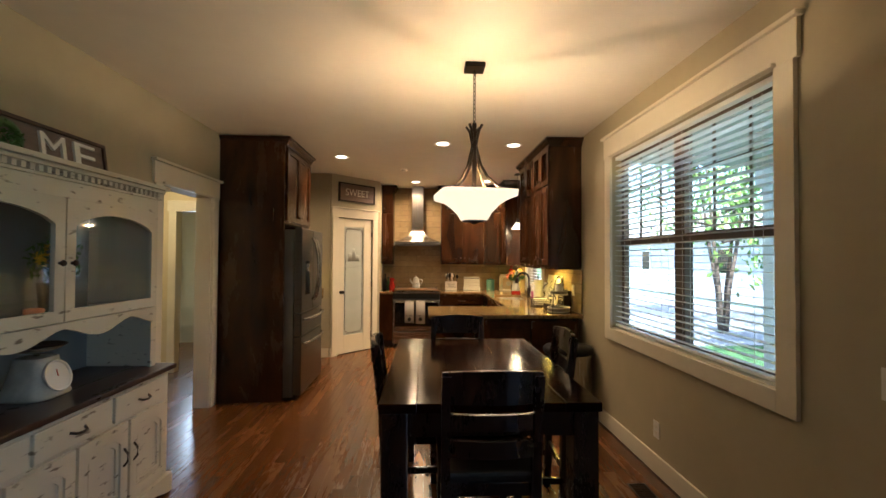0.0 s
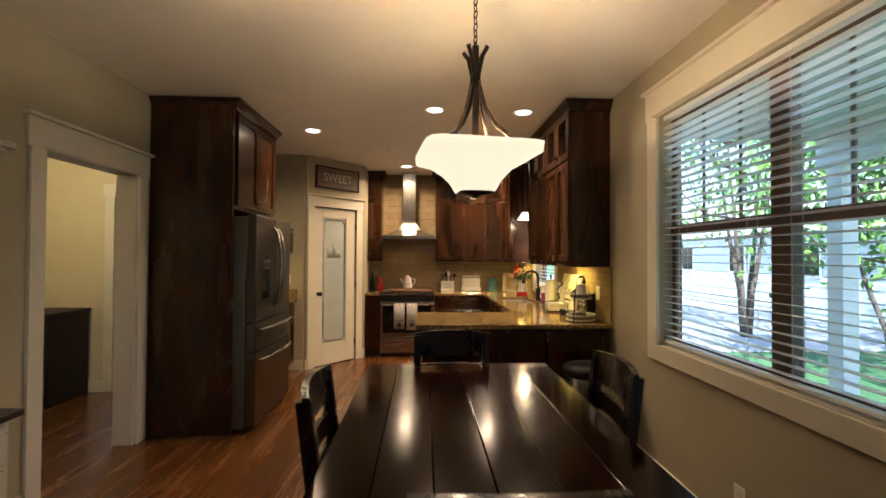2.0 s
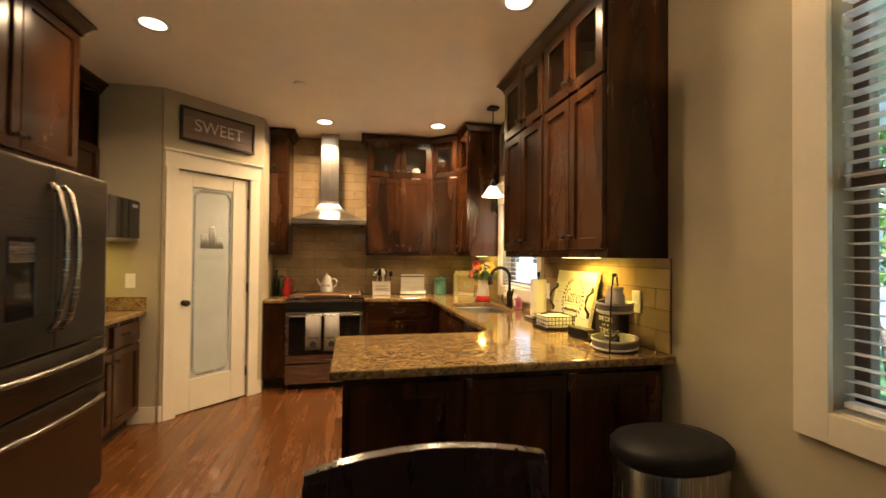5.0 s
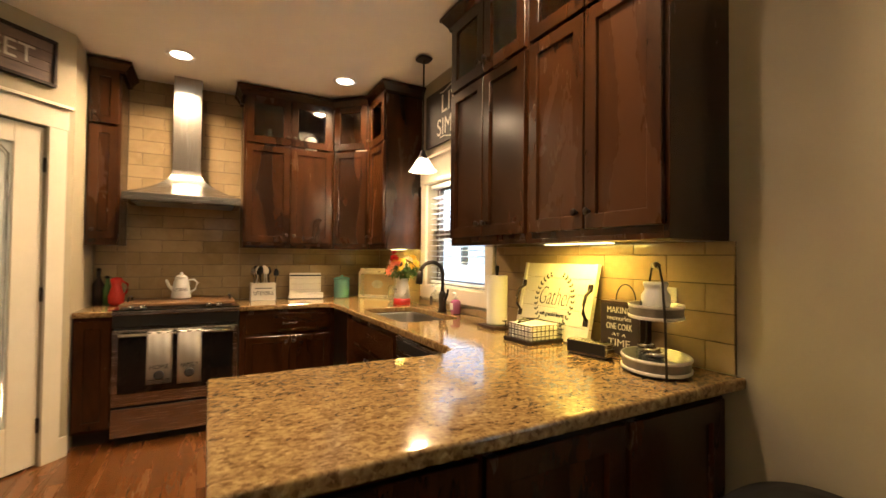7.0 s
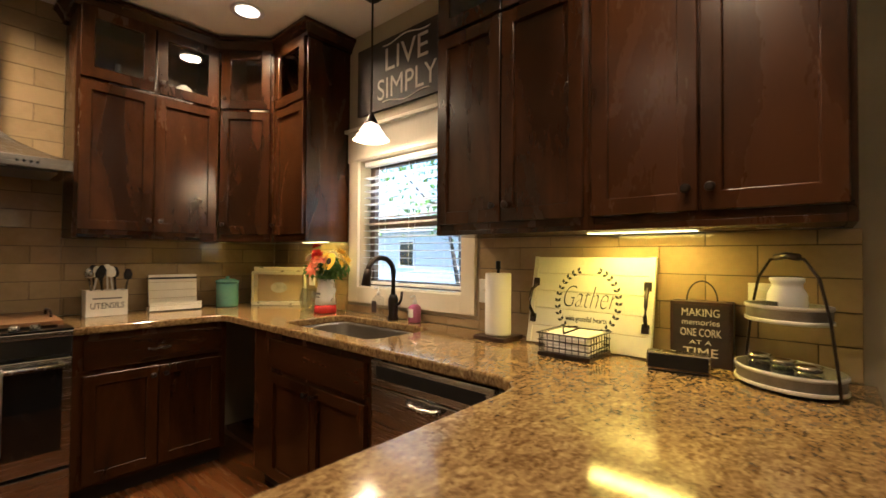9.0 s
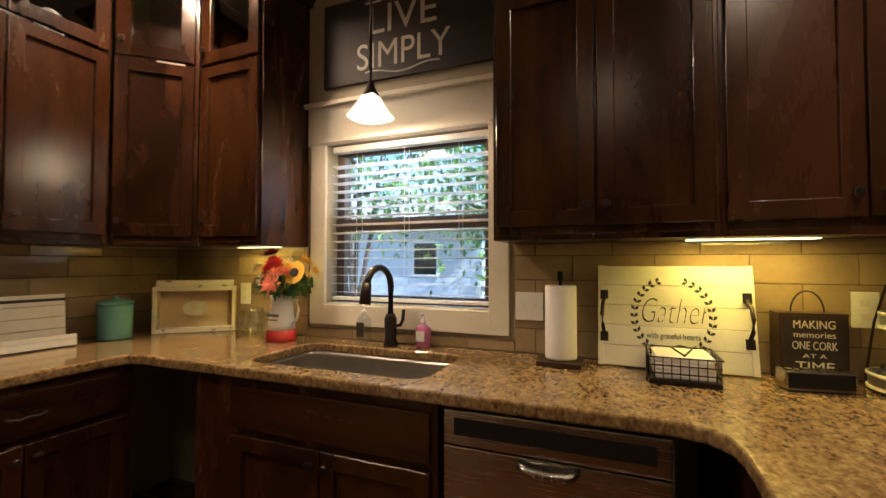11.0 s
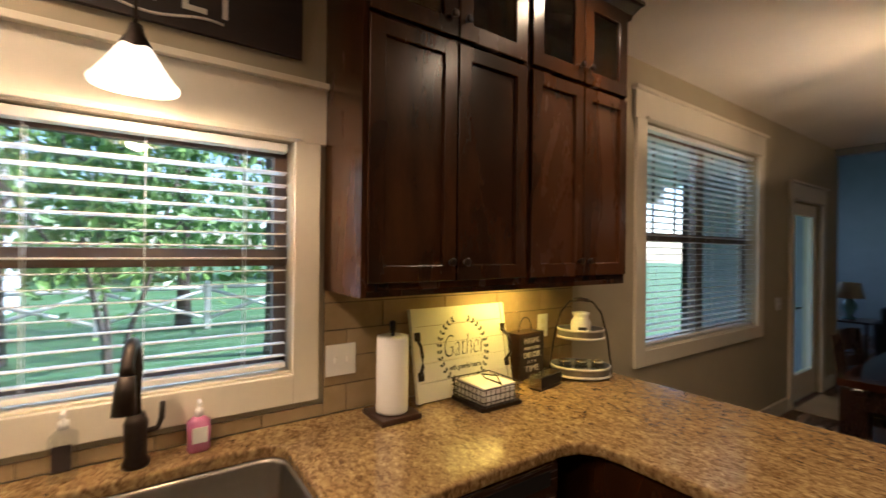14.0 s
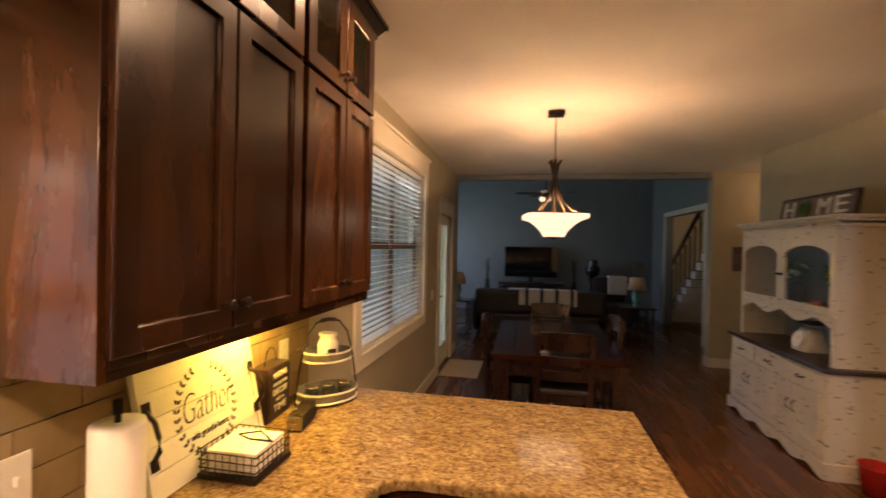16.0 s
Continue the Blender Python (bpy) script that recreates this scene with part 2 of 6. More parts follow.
M["pink"] = surface("pink_soap", (0.45, 0.13, 0.28), (0.5, 0.17, 0.32), 0.15)
M["wicker"] = surface("fabric_shade", (0.55, 0.42, 0.26), (0.62, 0.48, 0.3), 0.9)
M["gold"] = surface("yellow_petals", (0.80, 0.47, 0.02), (0.88, 0.60, 0.05), 0.7)
M["coral"] = surface("coral_petals", (0.75, 0.2, 0.1), (0.8, 0.3, 0.18), 0.7)
M["mat"] = surface("woven_mat", (0.42, 0.36, 0.27), (0.5, 0.43, 0.33), 0.95, fine=200, bump=0.4)
M["galv"] = surface("galvanised_white", (0.45, 0.43, 0.38), (0.66, 0.63, 0.56), 0.5, scale=(14, 14, 14), bump=0.15)


# ---- building helpers ----
def box(bm, x0, x1, y0, y1, z0, z1, bevel=0.0):
    r = bmesh.ops.create_cube(bm, size=1, matrix=Matrix.Translation(((x0 + x1) / 2, (y0 + y1) / 2, (z0 + z1) / 2)) @ Matrix.Diagonal((abs(x1 - x0), abs(y1 - y0), abs(z1 - z0), 1)))
    if bevel:
        es = list({e for v in r["verts"] for e in v.link_edges})
        bmesh.ops.bevel(bm, geom=es, offset=bevel, segments=2, affect="EDGES", profile=0.6)
    return bm


def boxes(*rows, bevel=0.0):
    bm = bmesh.new()
    for r in rows:
        box(bm, *r, bevel=bevel)
    return bm


def lathe(profile, n=24, at=(0, 0, 0), sx=1.0, sy=1.0, power=2.0):
    """Turned body from (radius, z) rows; power above 2 squares it off."""
    bm = bmesh.new()
    rings = []
    for r, z in profile:
        ring = []
        for i in range(n):
            a = 2 * math.pi * i / n
            c, s = math.cos(a), math.sin(a)
            k = (abs(c) ** power + abs(s) ** power) ** (-1 / power)
            ring.append(bm.verts.new((at[0] + r * c * k * sx, at[1] + r * s * k * sy, at[2] + z)))
        rings.append(ring)
    for a, b in zip(rings, rings[1:]):
        for i in range(n):
            bm.faces.new((a[i], a[(i + 1) % n], b[(i + 1) % n], b[i]))
    for ring, end in ((rings[0], 0), (rings[-1], -1)):
        if profile[end][0] > 1e-4 and profile[0] != profile[-1]:
            bm.faces.new(ring)
    bmesh.ops.remove_doubles(bm, verts=bm.verts, dist=1e-5)
    bmesh.ops.recalc_face_normals(bm, faces=bm.faces)
    for f in bm.faces:
        f.smooth = len(f.verts) == 4
    return bm


def tube(points, r, n=8, closed=False, taper=None):
    """Rod along points."""
    bm = bmesh.new()
    pts = [Vector(p) for p in points]
    rings = []
    for i, p in enumerate(pts):
        a = pts[i - 1] if i or closed else p
        b = pts[(i + 1) % len(pts)] if i < len(pts) - 1 or closed else p
        d = (b - a).normalized()
        q = d.to_track_quat("Z", "Y")
        rr = r if taper is None else r + (taper - r) * i / (len(pts) - 1)
        rings.append([bm.verts.new(p + q @ Vector((rr * math.cos(2 * math.pi * k / n), rr * math.sin(2 * math.pi * k / n), 0))) for k in range(n)])
    for a, b in list(zip(rings, rings[1:])) + ([(rings[-1], rings[0])] if closed else []):
        for i in range(n):
            f = bm.faces.new((a[i], a[(i + 1) % n], b[(i + 1) % n], b[i]))
            f.smooth = True
    if not closed:
        bm.faces.new(rings[0])
        bm.faces.new(rings[-1])
    bmesh.ops.recalc_face_normals(bm, faces=bm.faces)
    return bm


def join(*bms):
    """Several bmeshes as one."""
    out = bmesh.new()
    for b in bms:
        me = bpy.data.meshes.new("tmp")
        b.to_mesh(me)
        b.free()
        out.from_mesh(me)
        bpy.data.meshes.remove(me)
    return out


def outline(points, z0, z1, bevel=0.0):
    """Upright prism over a plan outline."""
    bm = bmesh.new()
    f = bm.faces.new([bm.verts.new((x, y, z0)) for x, y in points])
    r = bmesh.ops.extrude_face_region(bm, geom=[f])
    bmesh.ops.translate(bm, verts=[v for v in r["geom"] if isinstance(v, bmesh.types.BMVert)], vec=(0, 0, z1 - z0))
    bmesh.ops.recalc_face_normals(bm, faces=bm.faces)
    if bevel:
        es = [e for e in bm.edges if abs(e.verts[0].co.z - e.verts[1].co.z) < 1e-6]
        bmesh.ops.bevel(bm, geom=es, offset=bevel, segments=3, affect="EDGES", profile=0.5)
    return bm


def turn(bm, m):
    bmesh.ops.transform(bm, matrix=m, verts=bm.verts)
    return bm


BASE = {}


def thing(name, at=(0, 0, 0), label="", category="", group=""):
    """An Empty at the base of a thing; its parts are given in the same coordinates as at."""
    ob = new(name)
    ob.location = at
    ob.empty_display_size = 0.1
    BASE[ob.name] = Vector(at)
    return tagged(ob, label, category, group)


def part(name, bm, material, parent, label=""):
    me = bpy.data.meshes.new(name)
    root = parent if parent.parent is None else parent.parent
    base = BASE.get(root.name, Vector())
    bmesh.ops.translate(bm, verts=bm.verts, vec=-base)
    bm.to_mesh(me)
    bm.free()
    me.materials.append(M[material])
    ob = new(name, me)
    ob.parent = parent
    return tagged(ob, label)


def solid(name, bm, material, label="", category="", kind="", group=""):
    """A thing of one mesh, in world coordinates, its origin at its base."""
    co = [v.co for v in bm.verts]
    base = Vector([(min(c[i] for c in co) + max(c[i] for c in co)) / 2 for i in range(3)])
    base.z = min(c.z for c in co)
    bmesh.ops.translate(bm, verts=bm.verts, vec=-base)
    me = bpy.data.meshes.new(name)
    bm.to_mesh(me)
    bm.free()
    me.materials.append(M[material])
    ob = new(name, me)
    ob.location = base
    BASE[ob.name] = base
    return tagged(ob, label, category, group, kind)


def text_mesh(body, size, material, m, name, parent, extrude=0.001, shear=0.0, width=None, thin=0.0):
    cu = bpy.data.curves.new("lettering", "FONT")
    cu.body, cu.size, cu.align_x, cu.align_y, cu.extrude, cu.shear = body, size, "CENTER", "CENTER", extrude, shear
    cu.offset = -thin
    ob = new("lettering_tmp", cu)
    me = bpy.data.meshes.new_from_object(ob.evaluated_get(bpy.context.evaluated_depsgraph_get()))
    bpy.data.objects.remove(ob)
    bm = bmesh.new()
    bm.from_mesh(me)
    if width and bm.verts:
        w = max(v.co.x for v in bm.verts) - min(v.co.x for v in bm.verts)
        bmesh.ops.scale(bm, vec=(width / w, 1, 1), verts=bm.verts)
    bmesh.ops.transform(bm, matrix=m, verts=bm.verts)
    return part(name, bm, material, parent)


# ---- structure ----
H = 2.74
XR, XL, YB = 1.62, -2.11, 7.88
T = 0.15
DY0, DY1 = 3.56, 4.39   # doorway in the west wall
YO = -0.27                # face of the wide opening to the living room


def structure(name, bm, material, label):
    return solid(name, bm, material, label, kind="structure")


# walls: openings are left between the boxes
structure("wall_east", boxes((XR, XR + T, 3.69, 5.90, 0, H), (XR, XR + T, 6.765, YB + T, 0, H), (XR, XR + T, 5.90, 6.765, 0, 1.08), (XR, XR + T, 5.90, 6.765, 1.895, H),
    (XR, XR + T, 1.925, 3.69, 0, 0.89), (XR, XR + T, 1.925, 3.69, 2.365, H), (XR, XR + T, 1.05, 1.925, 0, H), (XR, XR + T, 0.2, 1.05, 2.05, H), (XR, XR + T, YO - T, 0.2, 0, H)),
    "wall", "beige painted wall with two windows and a glazed door")
structure("wall_north", boxes((XL - T, XR, YB, YB + T, 0, H)), "wall", "beige painted kitchen wall behind the cooker")
structure("wall_west", boxes((XL - T, XL, 0.8, DY0, 0, H), (XL - T, XL, DY1, 6.55, 0, H), (XL - T, XL, DY0, DY1, 2.06, H), (-3.3, XL - T, 0.8, 0.95, 0, H), (-3.4, -3.3, -0.42, 0.95, 0, H)), "wall", "beige painted wall with a cased doorway")
structure("wall_pantry", join(boxes((XL, -1.42, 6.55, 6.67, 0, H), (-0.87, -0.75, 7.23, YB + T, 0, H))), "wall", "beige painted pantry wall ends")
structure("wall_stub", boxes((-3.3, -2.01, YO - T, YO, 0, H)), "wall", "beige painted wall end beside the wide opening")
structure("wall_header", join(boxes((-3.4, 3.35, YO - T, YO, H + 0.1, 4.3)), boxes((-2.01, XR, YO - T, YO - 0.01, 2.66, H + 0.1))), "blue", "grey-blue wall above the wide opening")
structure("ceiling", boxes((XL - T, XR + T, YO - 0.005, YB + T, H, H + 0.1), (-3.4, XL - T, YO - 0.005, 0.95, H, H + 0.1)), "ceil", "off-white painted ceiling over kitchen and dining area")

# mud room and laundry behind the west wall
structure("wall_hall", boxes((-4.2, -3.19, 5.72, 5.82, 0, H), (-3.19, -2.26, 5.72, 5.82, 2.06, H), (-4.3, -4.2, 2.6, 7.8, 0, H), (-4.2, -2.26, 2.5, 2.6, 0, H), (-4.2, -2.11, 7.7, 7.8, 0, H), (-2.26, -2.11, 6.55, 7.7, 0, H)), "hall", "cream painted walls of the mud room")
structure("ceiling_hall", boxes((-4.3, -2.26, 2.5, 7.8, H, H + 0.1)), "ceil", "off-white mud room ceiling")

# living room
structure("wall_living", boxes((-2.61, 3.3, -5.05, -4.9, 0, 4.3), (3.2, 3.35, -4.9, -4.1, 0, 4.3), (3.2, 3.35, -2.2, YO, 0, 4.3), (3.2, 3.35, -4.1, -2.2, 0, 0.8), (3.2, 3.35, -4.1, -2.2, 2.6, 4.3),
    (-2.61, -2.46, -4.9, -3.85, 0, 4.3), (-2.61, -2.46, -3.85, -1.7, 2.35, 4.3), (-2.61, -2.46, -1.7, YO - T, 0, 4.3), (XR + T, 3.35, YO - T, YO, 0, 4.3)), "blue", "grey-blue living room walls")
structure("ceiling_living", boxes((-2.61, 3.35, -5.05, YO, 4.3, 4.4)), "ceil", "white high living room ceiling")
structure("wall_stair", boxes((-5.6, -2.61, -5.05, -4.95, 0, 4.3), (-5.7, -5.6, -5.05, YO, 0, 4.3), (-5.6, -3.4, YO - T, YO, 0, 4.3)), "hall", "cream walls of the stair hall")
structure("ceiling_stair", boxes((-5.7, -2.61, -5.05, YO, 4.3, 4.4)), "ceil", "white stair hall ceiling")

floor = structure("floor", boxes((-5.7, 3.35, -5.05, YO, -0.12, -0.012), (-3.4, XR + T, YO, 2.5, -0.12, -0.012), (-4.3, XR + T, 2.5, YB + T, -0.12, -0.012)), "gap", "oak strip floor with dark joints")

# ---- trim ----
def casing(name, y0, y1, z0, z1, w=0.1, head=0.17, sill=True, x=XR, s=-1, label="cream painted window casing with a capped head"):
    """Flat casing round an opening in a wall at x; s: the way it faces."""
    a, b = sorted((x, x + s * 0.022))
    c, d = sorted((x, x + s * 0.045))
    rows = [(a, b, y0 - w, y0, z0 - (0.1 if sill else 0), z1), (a, b, y1, y1 + w, z0 - (0.1 if sill else 0), z1), (a, b, y0 - w - 0.02, y1 + w + 0.02, z1, z1 + head), (c, d, y0 - w - 0.04, y1 + w + 0.04, z1 + head, z1 + head + 0.022), (c, d, y0 - 0.02, y1 + 0.02, z1 + 0.002, z1 + 0.02)]
    if sill:
        rows.append((a, b, y0, y1, z0 - 0.1, z0))
    return structure(name, boxes(*rows, bevel=0.003), "trim", label)


casing("trim_window_1", 1.925, 3.69, 0.89, 2.365, w=0.112, head=0.175)
casing("trim_window_2", 5.90, 6.765, 1.08, 1.895, w=0.09, head=0.195)
casing("trim_doorway", DY0, DY1, 0, 2.06, x=XL, s=1, sill=False, label="cream painted doorway casing with a capped head")
casing("trim_door_1", 0.2, 1.05, 0, 2.05, sill=False, label="cream painted casing of the glazed door")
structure("trim_jambs", boxes((XL - T, XL, DY0 - 0.001, DY0 + 0.015, 0, 2.06), (XL - T, XL, DY1 - 0.015, DY1 + 0.001, 0, 2.06), bevel=0.002), "trim", "cream painted doorway jambs")
structure("baseboard", boxes((XR - 0.016, XR, 1.17, 4.38, 0, 0.13), (XR - 0.016, XR, YO, 0.09, 0, 0.13), (XL, XL + 0.016, 0.8, 3.45, 0, 0.13), (-3.3, -2.01, YO, YO + 0.016, 0, 0.13), (-2.01, -1.994, YO - T, YO + 0.016, 0, 0.13), (-2.11, -1.42, 6.534, 6.55, 0, 0.13), bevel=0.003), "trim", "cream painted baseboard")
structure("trim_hall", boxes((-3.28, -3.185, 5.70, 5.72, 0, 2.06), (-3.3, -2.26, 5.70, 5.72, 2.06, 2.2), (-4.2, -3.28, 5.705, 5.72, 0, 0.13), bevel=0.003), "trim", "cream painted laundry door casing")
structure("trim_stair", boxes((-2.46, -2.44, -3.95, -3.85, 0, 2.35), (-2.46, -2.44, -1.7, -1.6, 0, 2.35), (-2.46, -2.44, -3.97, -1.58, 2.35, 2.45), bevel=0.003), "trim", "cream painted casing of the stair opening")


# ---- windows ----
def window(name, y0, y1, z0, z1, mull, label):
    root = thing(name, (XR + 0.1, (y0 + y1) / 2, z0), label)
    tagged(root, kind="structure")
    x0, x1 = XR + 0.085, XR + 0.125
    zm = (z0 + z1) / 2
    rows = [(x0, x1, y0, y1, z0, z0 + 0.045), (x0, x1, y0, y1, z1 - 0.045, z1), (x0, x1, y0, y0 + 0.045, z0, z1), (x0, x1, y1 - 0.045, y1, z0, z1), (x0 - 0.01, x1, y0, y1, zm - 0.03, zm + 0.03)]
    if mull:
        rows.append((x0 - 0.02, x1, mull - 0.055, mull + 0.055, z0, z1))
    part("window_frame", boxes(*rows, bevel=0.003), "sash", root, "dark brown sash frame")
    part("window_sill", boxes((XR + 0.002, x0, y0, y1, z0 - 0.004, z0 + 0.006)), "trim", root, "cream sill board")
    cells = [(y0, mull), (mull, y1)] if mull else [(y0, y1)]
    for a, b in cells:
        for c, d in ((z0, zm), (zm, z1)):
            p = part("pane", boxes((x0 + 0.018, x0 + 0.022, a + 0.03, b - 0.03, c + 0.03, d - 0.03)), "glass", root)
            p.visible_shadow = False
        k = 2 if mull else 1
        for i in range(1, k + 1):
            if mull:
                ym = a + (b - a) * i / (k + 1)
                part("muntin", boxes((x0 + 0.014, x0 + 0.026, ym - 0.007, ym + 0.007, zm, z1 - 0.04)), "sash", root)
        if mull:
            part("muntin", boxes((x0 + 0.014, x0 + 0.026, a, b, (zm + z1) / 2 + 0.05, (zm + z1) / 2 + 0.064)), "sash", root)
    return root


window("window_1", 1.925, 3.69, 0.89, 2.365, 2.81, "wide double window with dark brown sashes")
window("window_2", 5.90, 6.765, 1.08, 1.895, 0, "small sash window over the sink")


def blind(y0, y1, z0, z1, cords, label, tilt=3):
    root = thing("window_blind", (XR + 0.045, (y0 + y1) / 2, z0), label, "blind")
    part("headrail", boxes((XR + 0.02, XR + 0.07, y0, y1, z1 - 0.03, z1), bevel=0.004), "slat", root)
    part("bottom_rail", boxes((XR + 0.02, XR + 0.065, y0, y1, z0 + 0.01, z0 + 0.028), bevel=0.004), "slat", root)
    n = int((z1 - z0 - 0.075) / 0.043)
    bm = boxes((-0.024, 0.024, -(y1 - y0) / 2, (y1 - y0) / 2, -0.0014, 0.0014))
    me = bpy.data.meshes.new("slat")
    bm.to_mesh(me)
    bm.free()
    me.materials.append(M["slat"])
    for i in range(n):
        s = new("slat", me)
        s.parent = root
        s.matrix_basis = pose(0, 0, 0.05 + i * 0.043 + random.uniform(-0.001, 0.001), 0, tilt + random.uniform(-2, 2), 0)
    for c in cords:
        part("cord", boxes((XR + 0.018, XR + 0.0195, c - 0.001, c + 0.001, z0 + 0.02, z1 - 0.04), (XR + 0.069, XR + 0.0705, c - 0.001, c + 0.001, z0 + 0.02, z1 - 0.04)), "slat", root)
    return root


blind(1.94, 3.675, 0.90, 2.36, (2.1, 2.7, 2.95, 3.5), "white wooden venetian blind lowered over the wide window")
blind(5.915, 6.75, 1.09, 1.89, (6.05, 6.33, 6.6), "white wooden venetian blind lowered over the sink window", 4)


# ---- cabinets ----
def shaker(x0, x1, z0, z1, y=0.0, t=0.02, w=0.055, pane=False):
    """Door in the plane y, facing -y: a plate with a sunk field, or an open frame."""
    bm = bmesh.new()
    def ring(i, yy):
        return [bm.verts.new((x, yy, z)) for x, z in ((x0 + i, z0 + i), (x1 - i, z0 + i), (x1 - i, z1 - i), (x0 + i, z1 - i))]
    c = 0.003
    rings = [ring(0, y), ring(0, y - t + c), ring(c, y - t), ring(w - c, y - t), ring(w, y - t + c)]
    rings += [ring(w, y)] if pane else [ring(w + 0.002, y - 0.007)]
    for a, b in zip(rings, rings[1:] + ([rings[0]] if pane else [])):
        for i in range(4):
            bm.faces.new((a[i], a[(i + 1) % 4], b[(i + 1) % 4], b[i]))
    if not pane:
        bm.faces.new(rings[0])
        bm.faces.new(rings[-1])
    bmesh.ops.recalc_face_normals(bm, faces=bm.faces)
    return bm


def knob_at(x, z, y, parent):
    bm = lathe([(0.0, 0.028), (0.010, 0.027), (0.0145, 0.021), (0.012, 0.014), (0.006, 0.010), (0.006, 0.0)], 12)
    part("knob", turn(bm, pose(x, y, z, 90)), "iron", parent, "dark bronze knob")


def pull_at(x, z, y, parent, w=0.1, material="iron"):
    pts = [(x - w / 2, y, z), (x - w / 2, y - 0.018, z), (x - w / 4, y - 0.03, z - 0.004), (x, y - 0.027, z + 0.002), (x + w / 4, y - 0.03, z - 0.004), (x + w / 2, y - 0.018, z), (x + w / 2, y, z)]
    part("handle", tube(pts, 0.0055, 8), material, parent, "dark bronze handle")


def cabinet(name, w, d, z0, z1, fronts, m, label, toe=False, hollow=None, crown=False, group="", ends=(False, False), open_top=False):
    """Cabinet with its front at y = 0 facing -y, set by the pose m. fronts: (kind, x0, x1, z0, z1, knob x, knob z)."""
    root = thing(name, (0, 0, 0), label, "cabinet", group)
    zb = z0 + (0.10 if toe else 0)
    if hollow:
        rows = [(0, 0.02, 0.0, d, zb, z1), (w - 0.02, w, 0.0, d, zb, z1), (0.02, w - 0.02, d - 0.012, d, zb, z1), (0.02, w - 0.02, 0, d - 0.012, zb, zb + 0.02), (0.02, w - 0.02, 0, d - 0.012, hollow - 0.03, hollow), (0.02, w - 0.02, 0, d - 0.012, z1 - 0.06, z1), (0.02, w - 0.02, 0.0, 0.018, zb + 0.02, hollow - 0.03)]
    else:
        rows = [(0, w, 0.0, d, zb, z1)]
    if open_top:
        rows = [(0, 0.02, 0, d, zb, z1), (w - 0.02, w, 0, d, zb, z1), (0.02, w - 0.02, d - 0.012, d, zb, z1), (0.02, w - 0.02, 0, 0.02, zb, z1), (0.02, w - 0.02, 0.02, d - 0.012, zb, zb + 0.02)]
    names = ["body"] if len(rows) == 1 else ["side_panel", "side_panel", "back_panel", "bottom_panel", "shelf", "top_panel", "face_board"]
    for nm, row in zip(names, rows):
        part(nm, boxes(row, bevel=0.002), "wood", root)
    if toe:
        part("toe_kick", boxes((0.0, w, 0.07, d, z0, zb - 0.001)), "dark", root)
    for kind, a, b, c, e, kx, kz in fronts:
        if kind == "drawer":
            bm = boxes((a, b, -0.02, 0, c, e), bevel=0.004)
            dr = part("drawer", bm, "woodh", root)
            if kx is not None:
                pull_at(kx, kz, -0.02, dr)
        elif kind == "glass":
            dr = part("door", shaker(a, b, c, e, w=0.062, pane=True), "wood", root)
            gp = part("pane", boxes((a + 0.055, b - 0.055, -0.012, -0.008, c + 0.055, e - 0.055)), "glass", dr, "clear glass pane")
            gp.visible_shadow = False
            if kx is not None:
                knob_at(kx, kz, -0.02, dr)
        elif kind == "panel":
            part("panel", shaker(a, b, c, e, w=0.07), "wood", root)
        else:
            dr = part("door", shaker(a, b, c, e), "wood", root)
            if kx is not None:
                knob_at(kx, kz, -0.02, dr)
    if crown:
        bm = bmesh.new()
        prof = [(0.0, 0.0), (0.018, 0.0), (0.022, 0.02), (0.05, 0.06), (0.062, 0.065), (0.062, 0.085), (0.0, 0.085)]
        zc = z1 - 0.06
        l0, l1 = (0.0 if not ends[0] else 1.0), (0.0 if not ends[1] else 1.0)
        for i in range(len(prof)):
            (o0, h0), (o1, h1) = prof[i], prof[(i + 1) % len(prof)]
            pts0 = [(-o0 * l0, d if ends[0] else -o0, zc + h0), (-o0 * l0, -o0, zc + h0), (w + o0 * l1, -o0, zc + h0), (w + o0 * l1, d if ends[1] else -o0, zc + h0)]
            pts1 = [(-o1 * l0, d if ends[0] else -o1, zc + h1), (-o1 * l0, -o1, zc + h1), (w + o1 * l1, -o1, zc + h1), (w + o1 * l1, d if ends[1] else -o1, zc + h1)]
            for k in range(3):
                if (Vector(pts0[k]) - Vector(pts0[k + 1])).length > 1e-5:
                    bm.faces.new([bm.verts.new(p) for p in (pts0[k], pts0[k + 1], pts1[k + 1], pts1[k])])
        bmesh.ops.remove_doubles(bm, verts=bm.verts, dist=1e-5)
        bmesh.ops.recalc_face_normals(bm, faces=bm.faces)
        turn(bm, pose(0, 0.0005, 0))
        part("crown_moulding", bm, "woodh", root)
    root.matrix_basis = m
    return root


ZU, ZT, ZG = 1.37, 2.70, 2.25   # wall cabinets: underside, top, foot of the glass doors


def upper(w, d, m, label, doors=2, ends=(False, False), glass=True, margin=0.012):
    f = []
    step = (w - 2 * margin) / doors
    for i in range(doors):
        a, b = margin + i * step + 0.003, margin + (i + 1) * step - 0.003
        kx = (b - 0.028 if i % 2 == 0 else a + 0.028) if doors > 1 else a + 0.03
        f.append(("door", a, b, ZU + 0.045, ZG - 0.008, kx, ZU + 0.11))
        f.append(("glass" if glass else "door", a, b, ZG + 0.008, ZT - 0.045, kx, ZG + 0.075))
    return cabinet("wall_cabinet", w, d, ZU, ZT, f, m, label, hollow=ZG, crown=True, ends=ends, group="wall cabinets")


